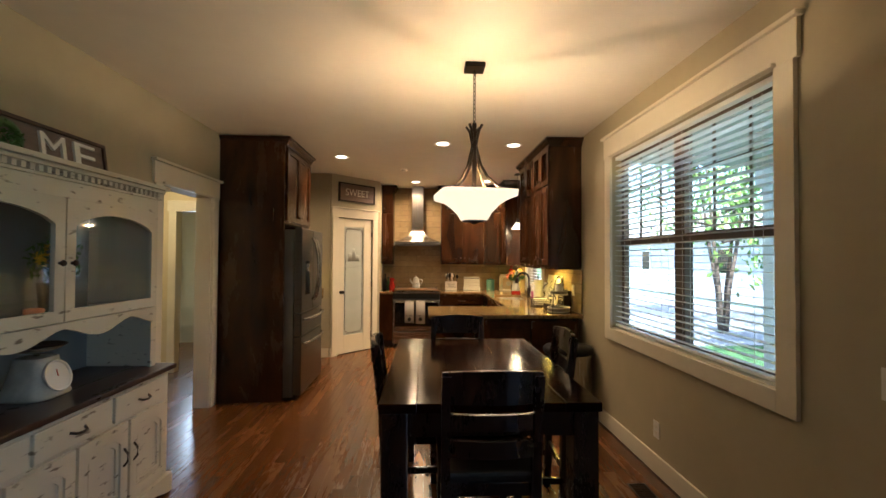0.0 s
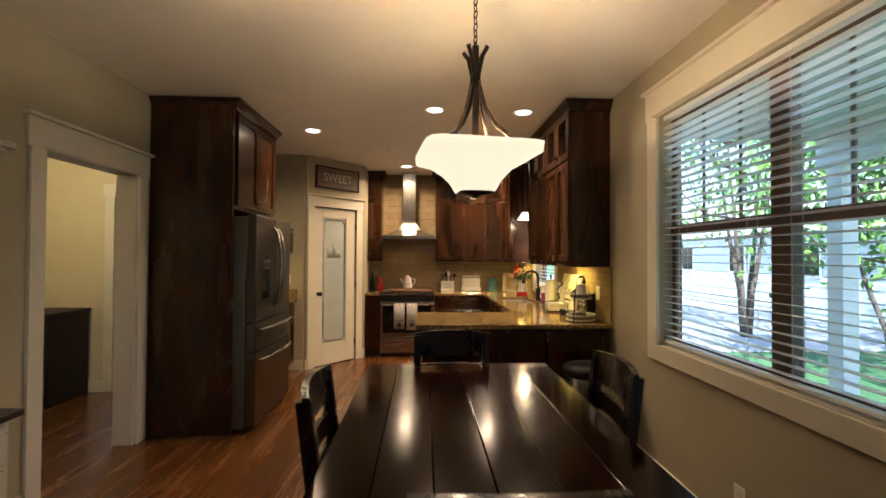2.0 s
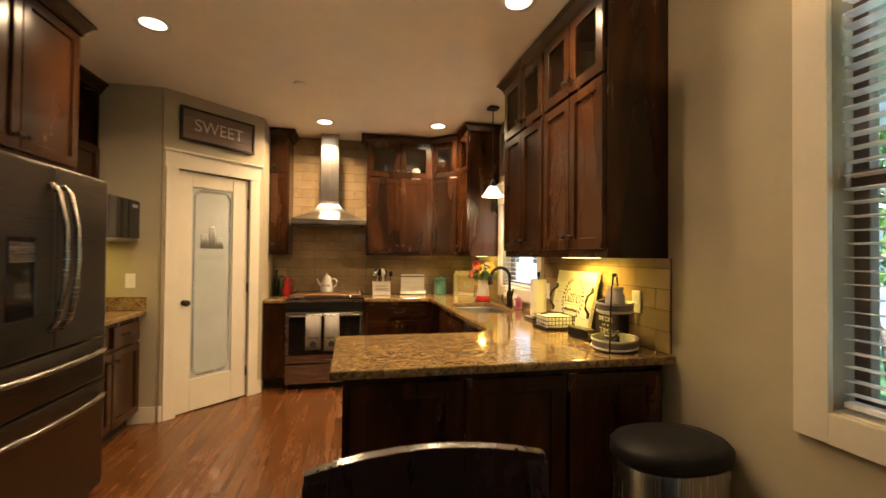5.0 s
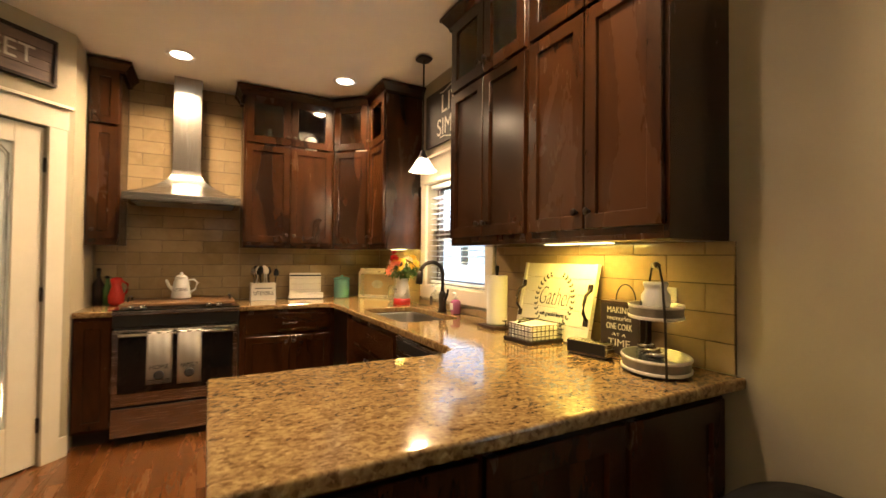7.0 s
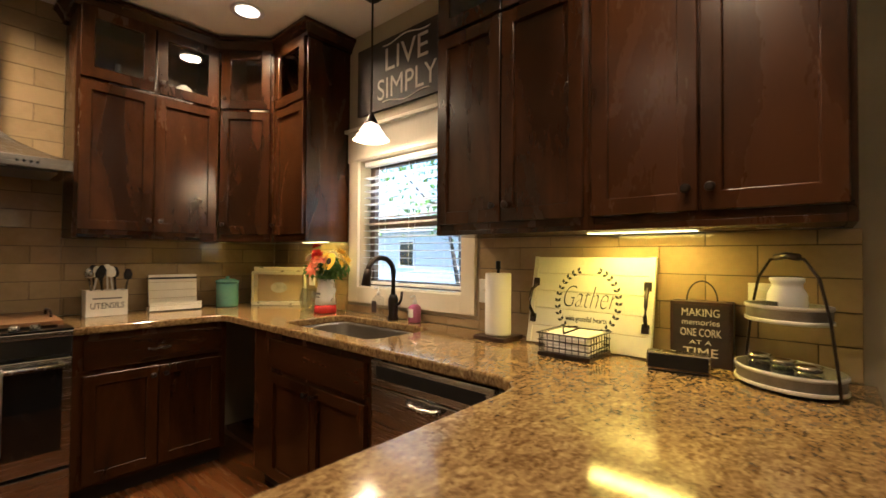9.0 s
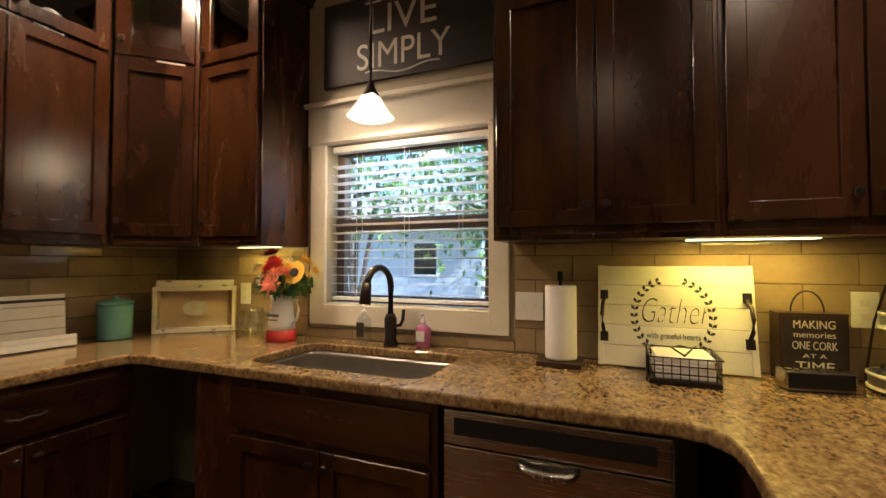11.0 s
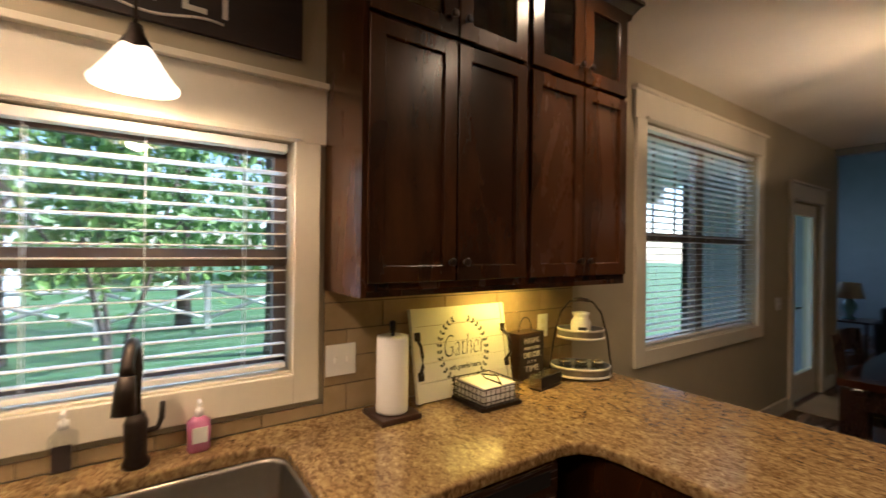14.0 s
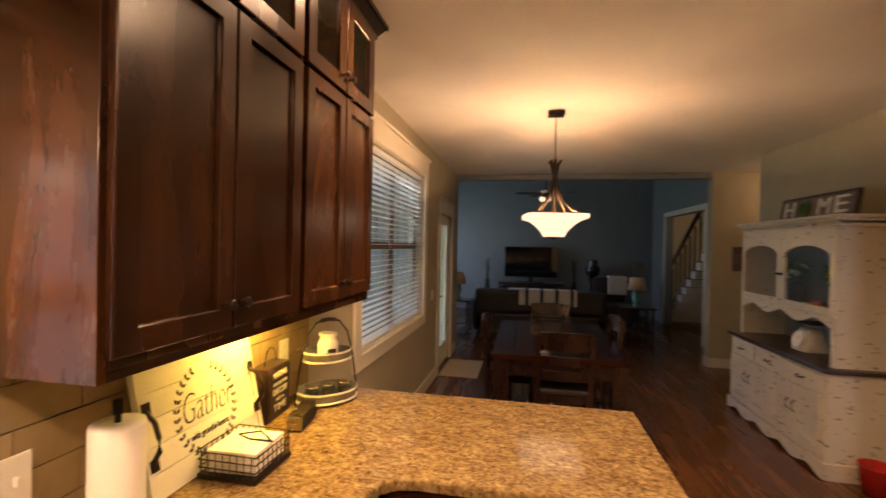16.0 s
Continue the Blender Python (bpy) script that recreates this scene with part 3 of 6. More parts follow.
DU = XR - 1.29 - 0.004
upper(0.70, DU, pose(1.29, 5.79, 0, 0, 0, -90), "dark-stained wooden wall cabinet with glass top doors beside the sink window", ends=(True, False))
upper(0.67, DU, pose(1.29, 5.09, 0, 0, 0, -90), "dark-stained wooden wall cabinet with glass top doors above the peninsula", ends=(False, True))
upper(0.745, 0.336, pose(0.285, 7.54, 0), "dark-stained wooden wall cabinet with glass top doors beside the cooker hood", ends=(True, False))
upper(0.20, 0.336, pose(-0.745, 7.54, 0), "narrow dark-stained wall cabinet between pantry and hood", doors=1, ends=(False, True), glass=False)
upper(0.355, 0.19, pose(1.032, 7.537, 0, 0, 0, -45), "dark-stained corner wall cabinet with a glass top door", doors=1)
upper(0.40, 0.32, pose(1.296, 7.285, 0, 0, 0, -90), "narrow dark-stained wall cabinet beside the sink window", doors=1, ends=(False, True))

# base cabinets
def base(w, d, m, label, fronts, open_top=False):
    return cabinet("base_cabinet", w, d, 0, 0.872, fronts, m, label, toe=True, group="base cabinets", open_top=open_top)


base(0.22, 0.6, pose(-0.745, 7.28, 0), "narrow dark wooden base cabinet beside the cooker", [("door", 0.01, 0.21, 0.12, 0.85, None, 0)])
base(0.735, 0.6, pose(0.26, 7.28, 0), "dark wooden base cabinet with a drawer over two doors", [("drawer", 0.04, 0.7, 0.69, 0.84, 0.37, 0.765), ("door", 0.04, 0.367, 0.12, 0.665, 0.34, 0.62), ("door", 0.373, 0.7, 0.12, 0.665, 0.4, 0.62)])
base(1.02, 0.6, pose(0.995, 6.90, 0, 0, 0, -90), "dark wooden sink cabinet with two doors", [("drawer", 0.2, 1.0, 0.69, 0.84, None, 0), ("door", 0.2, 0.597, 0.12, 0.665, 0.57, 0.62), ("door", 0.603, 1.0, 0.12, 0.665, 0.63, 0.62)], open_top=True)
root = base(1.50, 0.69, pose(0.09, 4.43, 0), "dark wooden peninsula cabinet with three raised back panels", [("panel", 0.03, 0.5, 0.13, 0.84, None, 0), ("panel", 0.52, 0.99, 0.13, 0.84, None, 0), ("panel", 1.01, 1.48, 0.13, 0.84, None, 0)])
base(0.85, 0.565, pose(-1.54, 5.66, 0, 0, 0, 90), "dark wooden base cabinet under the microwave oven", [("drawer", 0.02, 0.2, 0.69, 0.84, None, 0), ("drawer", 0.44, 0.83, 0.69, 0.84, 0.64, 0.765), ("door", 0.02, 0.42, 0.12, 0.665, 0.39, 0.6), ("door", 0.44, 0.83, 0.12, 0.665, 0.47, 0.6)])
cabinet("wall_cabinet", 0.90, 0.245, 1.80, ZT, [("door", 0.02, 0.44, 1.82, 2.2, None, 0), ("door", 0.46, 0.88, 1.82, 2.2, None, 0)], pose(-1.86, 5.64, 0, 0, 0, 90), "dark wooden wall cabinet with an open cubby above the microwave", hollow=2.22, crown=True, group="wall cabinets")
tall = cabinet("wall_cabinet", 0.93, 0.655, 1.83, ZT, [("door", 0.02, 0.462, 1.86, 2.63, 0.43, 1.93), ("door", 0.468, 0.91, 1.86, 2.63, 0.5, 1.93)], pose(-1.45, 4.565, 0, 0, 0, 90), "dark-stained wooden cabinet above the refrigerator", crown=True, ends=(True, True), group="wall cabinets")

part("side_panel", boxes((-0.034, -0.002, 0, 0.655, 0, ZT), bevel=0.002), "wood", tall, "tall dark side panel")
part("side_panel", boxes((0.932, 0.962, 0.02, 0.655, 0, ZT), bevel=0.002), "wood", tall, "tall dark side panel")

# worktops
SINK = (1.065, 1.47, 5.97, 6.73)
def slab_with_hole(points, hole, rad, z0, z1, bevel):
    """Worktop plate with a rounded hole."""
    bm = bmesh.new()
    x0, x1, y0, y1 = hole
    ring = [(cx + rad * math.cos(radians(a0 + 15 * k)), cy + rad * math.sin(radians(a0 + 15 * k))) for cx, cy, a0 in ((x1 - rad, y1 - rad, 0), (x0 + rad, y1 - rad, 90), (x0 + rad, y0 + rad, 180), (x1 - rad, y0 + rad, 270)) for k in range(7)]
    es = []
    for loop in (points, ring):
        vs = [bm.verts.new((x, y, z0)) for x, y in loop]
        es += [bm.edges.new((vs[i], vs[(i + 1) % len(vs)])) for i in range(len(vs))]
    bmesh.ops.triangle_fill(bm, use_beauty=True, edges=es)
    r = bmesh.ops.extrude_face_region(bm, geom=bm.faces[:])
    bmesh.ops.translate(bm, verts=[v for v in r["geom"] if isinstance(v, bmesh.types.BMVert)], vec=(0, 0, z1 - z0))
    bmesh.ops.recalc_face_normals(bm, faces=bm.faces)
    rim = [e for e in bm.edges if abs(e.verts[0].co.z - e.verts[1].co.z) < 1e-6 and len(e.link_faces) == 2 and e.calc_face_angle(0) > 1]
    bmesh.ops.bevel(bm, geom=rim, offset=bevel, segments=3, affect="EDGES", profile=0.5)
    return bm


bm = slab_with_hole([(0.04, 4.37), (XR - 0.002, 4.37), (XR - 0.002, YB - 0.002), (0.255, YB - 0.002), (0.255, 7.25), (0.90, 7.25), (0.945, 7.235), (0.965, 7.19), (0.965, 5.25), (0.945, 5.185), (0.90, 5.15), (0.84, 5.14), (0.04, 5.14)], SINK, 0.07, 0.873, 0.913, 0.009)
solid("worktop", bm, "granite", "speckled brown granite worktop with a rounded edge", "worktop")
solid("worktop", outline([(-0.745, 7.25), (-0.525, 7.25), (-0.525, YB - 0.002), (-0.745, YB - 0.002)], 0.873, 0.913, 0.009), "granite", "short granite worktop between pantry and cooker", "worktop")
solid("worktop", join(outline([(XL + 0.002, 5.6), (-1.50, 5.6), (-1.50, 6.545), (XL + 0.002, 6.545)], 0.873, 0.913, 0.009), boxes((XL + 0.03, -1.5, 6.525, 6.547, 0.914, 1.02), bevel=0.003)), "granite", "granite worktop with a low upstand under the microwave", "worktop")

# sink
def sink():
    x0, x1, y0, y1 = SINK
    prof = []
    bm = bmesh.new()
    rings = []
    for ins, z in ((-0.015, 0.872), (0.0, 0.872), (0.004, 0.86), (0.02, 0.70), (0.05, 0.672)):
        ring, rad = [], 0.07
        for cx, cy, a0 in ((x1 - rad, y1 - rad, 0), (x0 + rad, y1 - rad, 90), (x0 + rad, y0 + rad, 180), (x1 - rad, y0 + rad, 270)):
            for k in range(6):
                a = radians(a0 + 18 * k)
                ring.append(bm.verts.new((cx + (rad - ins) * math.cos(a), cy + (rad - ins) * math.sin(a), z)))
        rings.append(ring)
    for a, b in zip(rings, rings[1:]):
        for i in range(len(a)):
            f = bm.faces.new((a[i], a[(i + 1) % len(a)], b[(i + 1) % len(a)], b[i]))
            f.smooth = True
    bm.faces.new(rings[-1])
    bmesh.ops.recalc_face_normals(bm, faces=bm.faces)
    root = thing("sink", ((x0 + x1) / 2, (y0 + y1) / 2, 0.672), "stainless steel sink set under the granite worktop", "sink")
    part("bowl", bm, "sinksteel", root)
    part("drain", lathe([(0.0, 0.006), (0.03, 0.006), (0.042, 0.002), (0.045, 0.0)], 20, ((x0 + x1) / 2, (y0 + y1) / 2, 0.6725)), "steelv", root)


sink()

# ---- appliances ----
def fridge():
    x0, xf, y0, y1 = -2.09, -1.36, 4.58, 5.48
    root = thing("refrigerator", (-1.75, 5.03, 0), "stainless steel french-door refrigerator with two bottom drawers", "refrigerator")
    part("body", boxes((x0, xf, y0, y1, 0.03, 1.77), bevel=0.006), "grey", root)
    ym = (y0 + y1) / 2
    for a, b, h in ((y0, ym - 0.003, ym - 0.045), (ym + 0.003, y1, ym + 0.045)):
        dr = part("door", boxes((xf + 0.006, xf + 0.085, a, b, 0.90, 1.79), bevel=0.012), "dsteel", root)
        pts = [(xf + 0.085, h, 1.00), (xf + 0.12, h, 1.04), (xf + 0.15, h, 1.2), (xf + 0.158, h, 1.35), (xf + 0.15, h, 1.5), (xf + 0.12, h, 1.66), (xf + 0.085, h, 1.70)]
        part("handle", tube(pts, 0.014, 10), "steel", dr, "curved steel handle")
    part("water_dispenser", boxes((xf + 0.0855, xf + 0.0875, y0 + 0.14, y0 + 0.31, 1.08, 1.44), bevel=0.001), "bglass", root, "black glass water dispenser")
    part("dispenser_panel", boxes((xf + 0.0878, xf + 0.0892, y0 + 0.15, y0 + 0.30, 1.33, 1.42)), "steel", root)
    for a, b, hz in ((0.66, 0.892, 0.83), (0.05, 0.652, 0.58)):
        dr = part("drawer", boxes((xf + 0.006, xf + 0.085, y0, y1, a, b), bevel=0.012), "dsteel", root)
        pts = [(xf + 0.085, y0 + 0.06, hz), (xf + 0.12, y0 + 0.09, hz), (xf + 0.145, y0 + 0.25, hz), (xf + 0.152, ym, hz), (xf + 0.145, y1 - 0.25, hz), (xf + 0.12, y1 - 0.09, hz), (xf + 0.085, y1 - 0.06, hz)]
        part("handle", tube(pts, 0.014, 10), "steel", dr, "curved steel handle")
    part("foot_grille", boxes((x0, xf + 0.03, y0 + 0.02, y1 - 0.02, 0.0, 0.048)), "black", root)


fridge()


def cooker():
    x0, x1, yf = -0.522, 0.25, 7.21
    root = thing("cooker", ((x0 + x1) / 2, 7.5, 0), "stainless steel slide-in cooker with black glass top", "cooker")
    part("body", boxes((x0 + 0.004, x1 - 0.004, yf + 0.04, YB - 0.01, 0.06, 0.90), bevel=0.003), "grey", root)
    part("hob", boxes((x0 - 0.004, x1 + 0.002, yf - 0.01, YB - 0.02, 0.914, 0.924), bevel=0.003), "bglass", root, "black glass hob")
    part("control_panel", boxes((x0, x1, yf, yf + 0.06, 0.80, 0.913), bevel=0.006), "black", root, "black control panel")
    part("front_trim", boxes((x0 - 0.002, x1 + 0.001, yf - 0.012, yf + 0.0, 0.885, 0.9125), bevel=0.004), "steel", root)
    dr = part("oven_door", boxes((x0, x1, yf, yf + 0.04, 0.27, 0.785), bevel=0.004), "steel", root)
    part("oven_window", boxes((x0 + 0.035, x1 - 0.035, yf - 0.003, yf + 0.001, 0.35, 0.765), bevel=0.001), "bglass", dr, "black glass oven window")
    part("door_handle", join(tube([(x0 + 0.04, yf - 0.045, 0.755), (x1 - 0.04, yf - 0.045, 0.755)], 0.013, 12), boxes((x0 + 0.03, x0 + 0.05, yf - 0.05, yf, 0.742, 0.768), (x1 - 0.05, x1 - 0.03, yf - 0.05, yf, 0.742, 0.768), bevel=0.003)), "steelv", dr, "steel door handle")
    part("drawer", boxes((x0, x1, yf, yf + 0.04, 0.06, 0.255), bevel=0.006), "steel", root)
    part("toe_kick", boxes((x0 + 0.02, x1 - 0.02, yf + 0.05, yf + 0.5, 0, 0.059)), "black", root)
    for i in range(4):
        cx = x0 + 0.1 + i * 0.07 + (0.33 if i > 1 else 0)
        part("burner_knob", lathe([(0.019, 0), (0.021, 0.006), (0.017, 0.024), (0.0, 0.026)], 14, (cx, yf + 0.025, 0.925)), "steel", root)
    return yf


yf = cooker()
for cx, word, band in ((-0.245, "HOME", True), (-0.065, "FAMILY", False)):
    root = thing("tea_towel", (cx, yf - 0.06, 0.40), "white cotton tea towel with dark lettering hung over the oven handle", "towel", "tea towels")
    zb = 0.415 if band else 0.40
    bm = bmesh.new()
    n = 12
    rows = [(yf - 0.062, zb), (yf - 0.064, 0.6), (yf - 0.062, 0.755), (yf - 0.045, 0.772), (yf - 0.028, 0.755), (yf - 0.026, 0.5)]
    grid = [[bm.verts.new((cx - 0.075 + 0.15 * i / n, y + 0.003 * math.sin(i * 1.3 + z * 9), z)) for i in range(n + 1)] for y, z in rows]
    for a, b in zip(grid, grid[1:]):
        for i in range(n):
            f = bm.faces.new((a[i], a[i + 1], b[i + 1], b[i]))
            f.smooth = True
    r = bmesh.ops.solidify(bm, geom=bm.faces[:], thickness=0.003)
    part("cloth", bm, "cloth", root)
    text_mesh(word, 0.042, "ink", pose(cx, yf - 0.0695, 0.53, 90), "lettering", root, width=0.11)
    part("emblem", turn(lathe([(0.018, 0), (0.032, 0), (0.032, 0.001), (0.018, 0.001)], 20), pose(cx, yf - 0.069, 0.475, 90)), "ink", root)
    if band:
        part("check_band", boxes(*[(cx - 0.07 + 0.0117 * i, cx - 0.0625 + 0.0117 * i, yf - 0.0675, yf - 0.0665, 0.418 + 0.011 * j, 0.425 + 0.011 * j) for i in range(12) for j in range(3)]), "ink", root, "black check border")


def hood():
    x0, x1 = -0.515, 0.262
    cx = (x0 + x1) / 2
    root = thing("cooker_hood", (cx, 7.6, 1.70), "stainless steel chimney cooker hood", "cooker hood")
    part("chimney", boxes((cx - 0.1, cx + 0.1, 7.64, YB - 0.02, 1.97, H - 0.001), bevel=0.004), "steelv", root)
    bm = bmesh.new()
    rings = []
    for k in range(9):
        s = k / 8
        e = (1 - s) ** 2.1
        rings.append([bm.verts.new((cx + sx * (0.1 + (0.386 - 0.1) * e), 7.64 - (7.64 - 7.40) * e if sy < 0 else YB - 0.02, 1.755 + 0.225 * s)) for sx, sy in ((-1, -1), (1, -1), (1, 1), (-1, 1))])
    for a, b in zip(rings, rings[1:]):
        for i in range(4):
            f = bm.faces.new((a[i], a[(i + 1) % 4], b[(i + 1) % 4], b[i]))
            f.smooth = True
    bmesh.ops.recalc_face_normals(bm, faces=bm.faces)
    for e in bm.edges:
        if abs(e.verts[0].co.z - e.verts[1].co.z) > 1e-4:
            e.smooth = False
    part("canopy", bm, "steelv", root)
    part("rim", boxes((x0, x1, 7.395, YB - 0.02, 1.70, 1.756), bevel=0.003), "steel", root)
    part("filter", boxes((x0 + 0.05, x1 - 0.05, 7.44, YB - 0.08, 1.692, 1.699)), "grey", root)
    for i in range(4):
        part("button", turn(lathe([(0.006, 0), (0.006, 0.004), (0, 0.004)], 10), pose(cx + 0.18 + 0.025 * i, 7.395, 1.728, 90)), "black", root)


hood()

root = thing("dishwasher", (1.28, 5.55, 0), "stainless steel dishwasher with a pocket handle", "dishwasher")
part("body", boxes((1.0, 1.58, 5.25, 5.86, 0.1, 0.868)), "grey", root)
part("door", boxes((0.978, 0.999, 5.255, 5.855, 0.11, 0.76), bevel=0.004), "steel", root)
cp = part("control_panel", boxes((0.974, 0.999, 5.255, 5.855, 0.765, 0.865), bevel=0.006), "steel", root)
part("button_strip", boxes((0.9725, 0.9745, 5.29, 5.82, 0.795, 0.843), bevel=0.0005), "black", cp, "black strip of buttons")
part("handle", tube([(0.97, 5.48, 0.745), (0.955, 5.50, 0.735), (0.952, 5.555, 0.732), (0.955, 5.61, 0.735), (0.97, 5.63, 0.745)], 0.013, 10), "steelv", root)
part("toe_kick", boxes((1.06, 1.5, 5.26, 5.85, 0, 0.098)), "black", root)

root = thing("microwave_oven", (-1.85, 6.2, 1.46), "black and steel microwave oven mounted under a wall cabinet", "microwave")
part("body", boxes((-2.1, -1.57, 5.78, 6.53, 1.46, 1.795), bevel=0.004), "steel", root)
part("door", boxes((-1.568, -1.552, 5.79, 6.34, 1.49, 1.785), bevel=0.003), "bglass", root, "black glass door")
part("control_panel", boxes((-1.568, -1.552, 6.35, 6.525, 1.49, 1.785), bevel=0.003), "bglass", root)
part("clock_display", boxes((-1.5515, -1.5505, 6.40, 6.48, 1.73, 1.755)), "blue", root, "blue digits")
part("handle", tube([(-1.54, 5.85, 1.475), (-1.54, 6.3, 1.475)], 0.01, 8), "steelv", root)

M["etch"] = surface("etched_glass", (0.42, 0.445, 0.42), (0.48, 0.505, 0.48), 0.3, bump=0)
# ---- pantry: diagonal wall, door ----
PD = Matrix.Translation((-1.40, 6.55, 0)) @ pose(0, 0, 0, 0, 0, 45.9)
L = 0.934
bm = boxes((0, 0.12, 0, 0.12, 0, H), (0.78, L, 0, 0.12, 0, H), (0.12, 0.78, 0, 0.12, 2.09, H))
structure("wall_diagonal", turn(bm, PD), "wall", "beige painted diagonal wall with the pantry door")
bm = boxes((0.018, 0.118, -0.022, -0.001, 0, 2.09), (0.782, 0.882, -0.022, -0.001, 0, 2.09), (0.008, 0.892, -0.022, -0.001, 2.0905, 2.225), (-0.005, 0.905, -0.04, -0.001, 2.226, 2.246), (-0.01, 0.017, -0.016, -0.001, 0, 0.13), (0.883, L, -0.016, -0.001, 0, 0.13), bevel=0.003)
structure("trim_pantry", turn(bm, PD), "trim", "cream painted pantry door casing with a capped head")
root = thing("door_1", (0, 0, 0), "cream pantry door with an etched frosted glass panel")
tagged(root, kind="structure")
x0, x1, a, b = 0.128, 0.772, 0.245, 0.62
part("door_leaf", boxes((x0, a, 0.0, 0.035, 0.012, 2.08), (b, x1, 0.0, 0.035, 0.012, 2.08), (a, b, 0.0, 0.035, 0.012, 0.285), (a, b, 0.0, 0.035, 1.955, 2.08), bevel=0.004), "trim", root)
g = part("pane", boxes((a - 0.005, b + 0.005, 0.012, 0.022, 0.28, 1.96)), "frost", root, "frosted glass")
g2 = 0.02
c = 0.045
pts = [(a + g2 + c, 0.31), (b - g2 - c, 0.31), (b - g2, 0.31 + c), (b - g2, 1.93 - c), (b - g2 - c, 1.93), (a + g2 + c, 1.93), (a + g2, 1.93 - c), (a + g2, 0.31 + c)]
part("clear_band", tube([(x, 0.011, z) for x, z in pts], 0.0045, 6, closed=True), "mirror", root, "clear etched border line")
part("clear_band", tube([(x + (0.012 if x < 0.43 else -0.012), 0.0115, z + (0.012 if z < 1 else -0.012)) for x, z in pts], 0.0025, 6, closed=True), "mirror", root)
text_mesh("PANTRY", 0.075, "etch", pose(0.432, 0.011, 1.34, 90), "lettering", root, width=0.22)
part("etched_jars", join(*[lathe([(0.0, 0), (r, 0), (r, h), (r * 0.7, h + 0.015), (r * 0.75, h + 0.03), (0, h + 0.03)], 12, (x, 0.0105, 1.42), sy=0.02) for x, r, h in ((0.36, 0.035, 0.1), (0.43, 0.03, 0.17), (0.50, 0.035, 0.07))]), "etch", root, "etched jar drawing")
kn = part("door_knob", turn(lathe([(0.026, 0), (0.026, 0.006), (0.01, 0.01), (0.01, 0.035), (0.024, 0.042), (0.028, 0.056), (0.02, 0.068), (0, 0.07)], 18), pose(0.185, 0, 0.95, 90)), "iron", root, "dark bronze knob")
for hz in (0.25, 1.05, 1.85):
    part("hinge", boxes((0.766, 0.780, -0.012, 0.002, hz - 0.045, hz + 0.045), bevel=0.003), "iron", root)
root.matrix_basis = PD @ pose(0, 0.006, 0)


def plaque(name, w, h, m, face, label, words, material, planks=0, frame=None):
    root = thing(name, (0, 0, 0), label, "sign")
    if planks:
        for i in range(planks):
            part("plank", boxes((-w / 2, w / 2, -0.018, 0, -h / 2 + i * h / planks + 0.001, -h / 2 + (i + 1) * h / planks - 0.001), bevel=0.002), face, root)
    else:
        part("board", boxes((-w / 2, w / 2, -0.018, 0, -h / 2, h / 2), bevel=0.002), face, root)
    if frame:
        t = 0.02
        part("frame", boxes((-w / 2 - t, w / 2 + t, -0.03, 0, h / 2, h / 2 + t), (-w / 2 - t, w / 2 + t, -0.03, 0, -h / 2 - t, -h / 2), (-w / 2 - t, -w / 2, -0.03, 0, -h / 2, h / 2), (w / 2, w / 2 + t, -0.03, 0, -h / 2, h / 2), bevel=0.003), frame, root)
    for body, size, x, z, wd in words:
        text_mesh(body, size, material, pose(x, -0.0195, z, 90), "lettering", root, width=wd)
    root.matrix_basis = m
    return root


M["plank"] = surface("weathered_plank", (0.10, 0.075, 0.07), (0.24, 0.17, 0.14), 0.7, scale=(2, 8, 14), fine=60, bump=0.3, spread=0.4)
M["signblack"] = surface("black_sign_board", (0.018, 0.014, 0.013), (0.04, 0.024, 0.02), 0.6, scale=(2, 8, 14), bump=0.2)
plaque("wall_sign", 0.65, 0.25, PD @ pose(0.465, -0.002, 2.485), "plank", "weathered wooden wall sign with pale lettering over the pantry", [("SWEET", 0.15, 0, 0, 0.45)], "chalk", planks=4, frame="iron")
s = plaque("wall_sign", 0.90, 0.43, pose(XR - 0.002, 6.33, 2.40, 0, 0, -90), "signblack", "dark wooden wall sign with white lettering over the window", [("LIVE", 0.2, 0.0, 0.075, 0.36), ("SIMPLY", 0.185, 0.0, -0.098, 0.5)], "chalk")
for z, k in ((0.185, 1), (-0.18, -1)):
    part("flourish", tube([(x, -0.0195, z + k * 0.012 * math.cos(x * 20)) for x in np.linspace(-0.2, 0.2, 21)], 0.004, 6), "chalk", s)

# ---- dining set ----
TX0, TX1, TY0, TY1, TZ = -0.19, 0.765, 1.84, 3.31, 0.87
root = thing("dining_table", ((TX0 + TX1) / 2, (TY0 + TY1) / 2, 0), "tall dark-stained plank dining table with thick legs", "table")
n = 6
for i in range(n):
    a = TX0 + (TX1 - TX0) * i / n
    part("plank", boxes((a + 0.0012, a + (TX1 - TX0) / n - 0.0012, TY0, TY1 - 0.1, TZ - 0.04, TZ), bevel=0.003), "table", root)
part("end_board", boxes((TX0, TX1, TY1 - 0.098, TY1, TZ - 0.04, TZ), bevel=0.003), "table", root)
part("apron", boxes((TX0 + 0.03, TX1 - 0.03, TY0 + 0.03, TY0 + 0.055, TZ - 0.15, TZ - 0.041), (TX0 + 0.03, TX1 - 0.03, TY1 - 0.055, TY1 - 0.03, TZ - 0.15, TZ - 0.041), (TX0 + 0.03, TX0 + 0.055, TY0 + 0.06, TY1 - 0.06, TZ - 0.15, TZ - 0.041), (TX1 - 0.055, TX1 - 0.03, TY0 + 0.06, TY1 - 0.06, TZ - 0.15, TZ - 0.041), bevel=0.003), "chair", root)
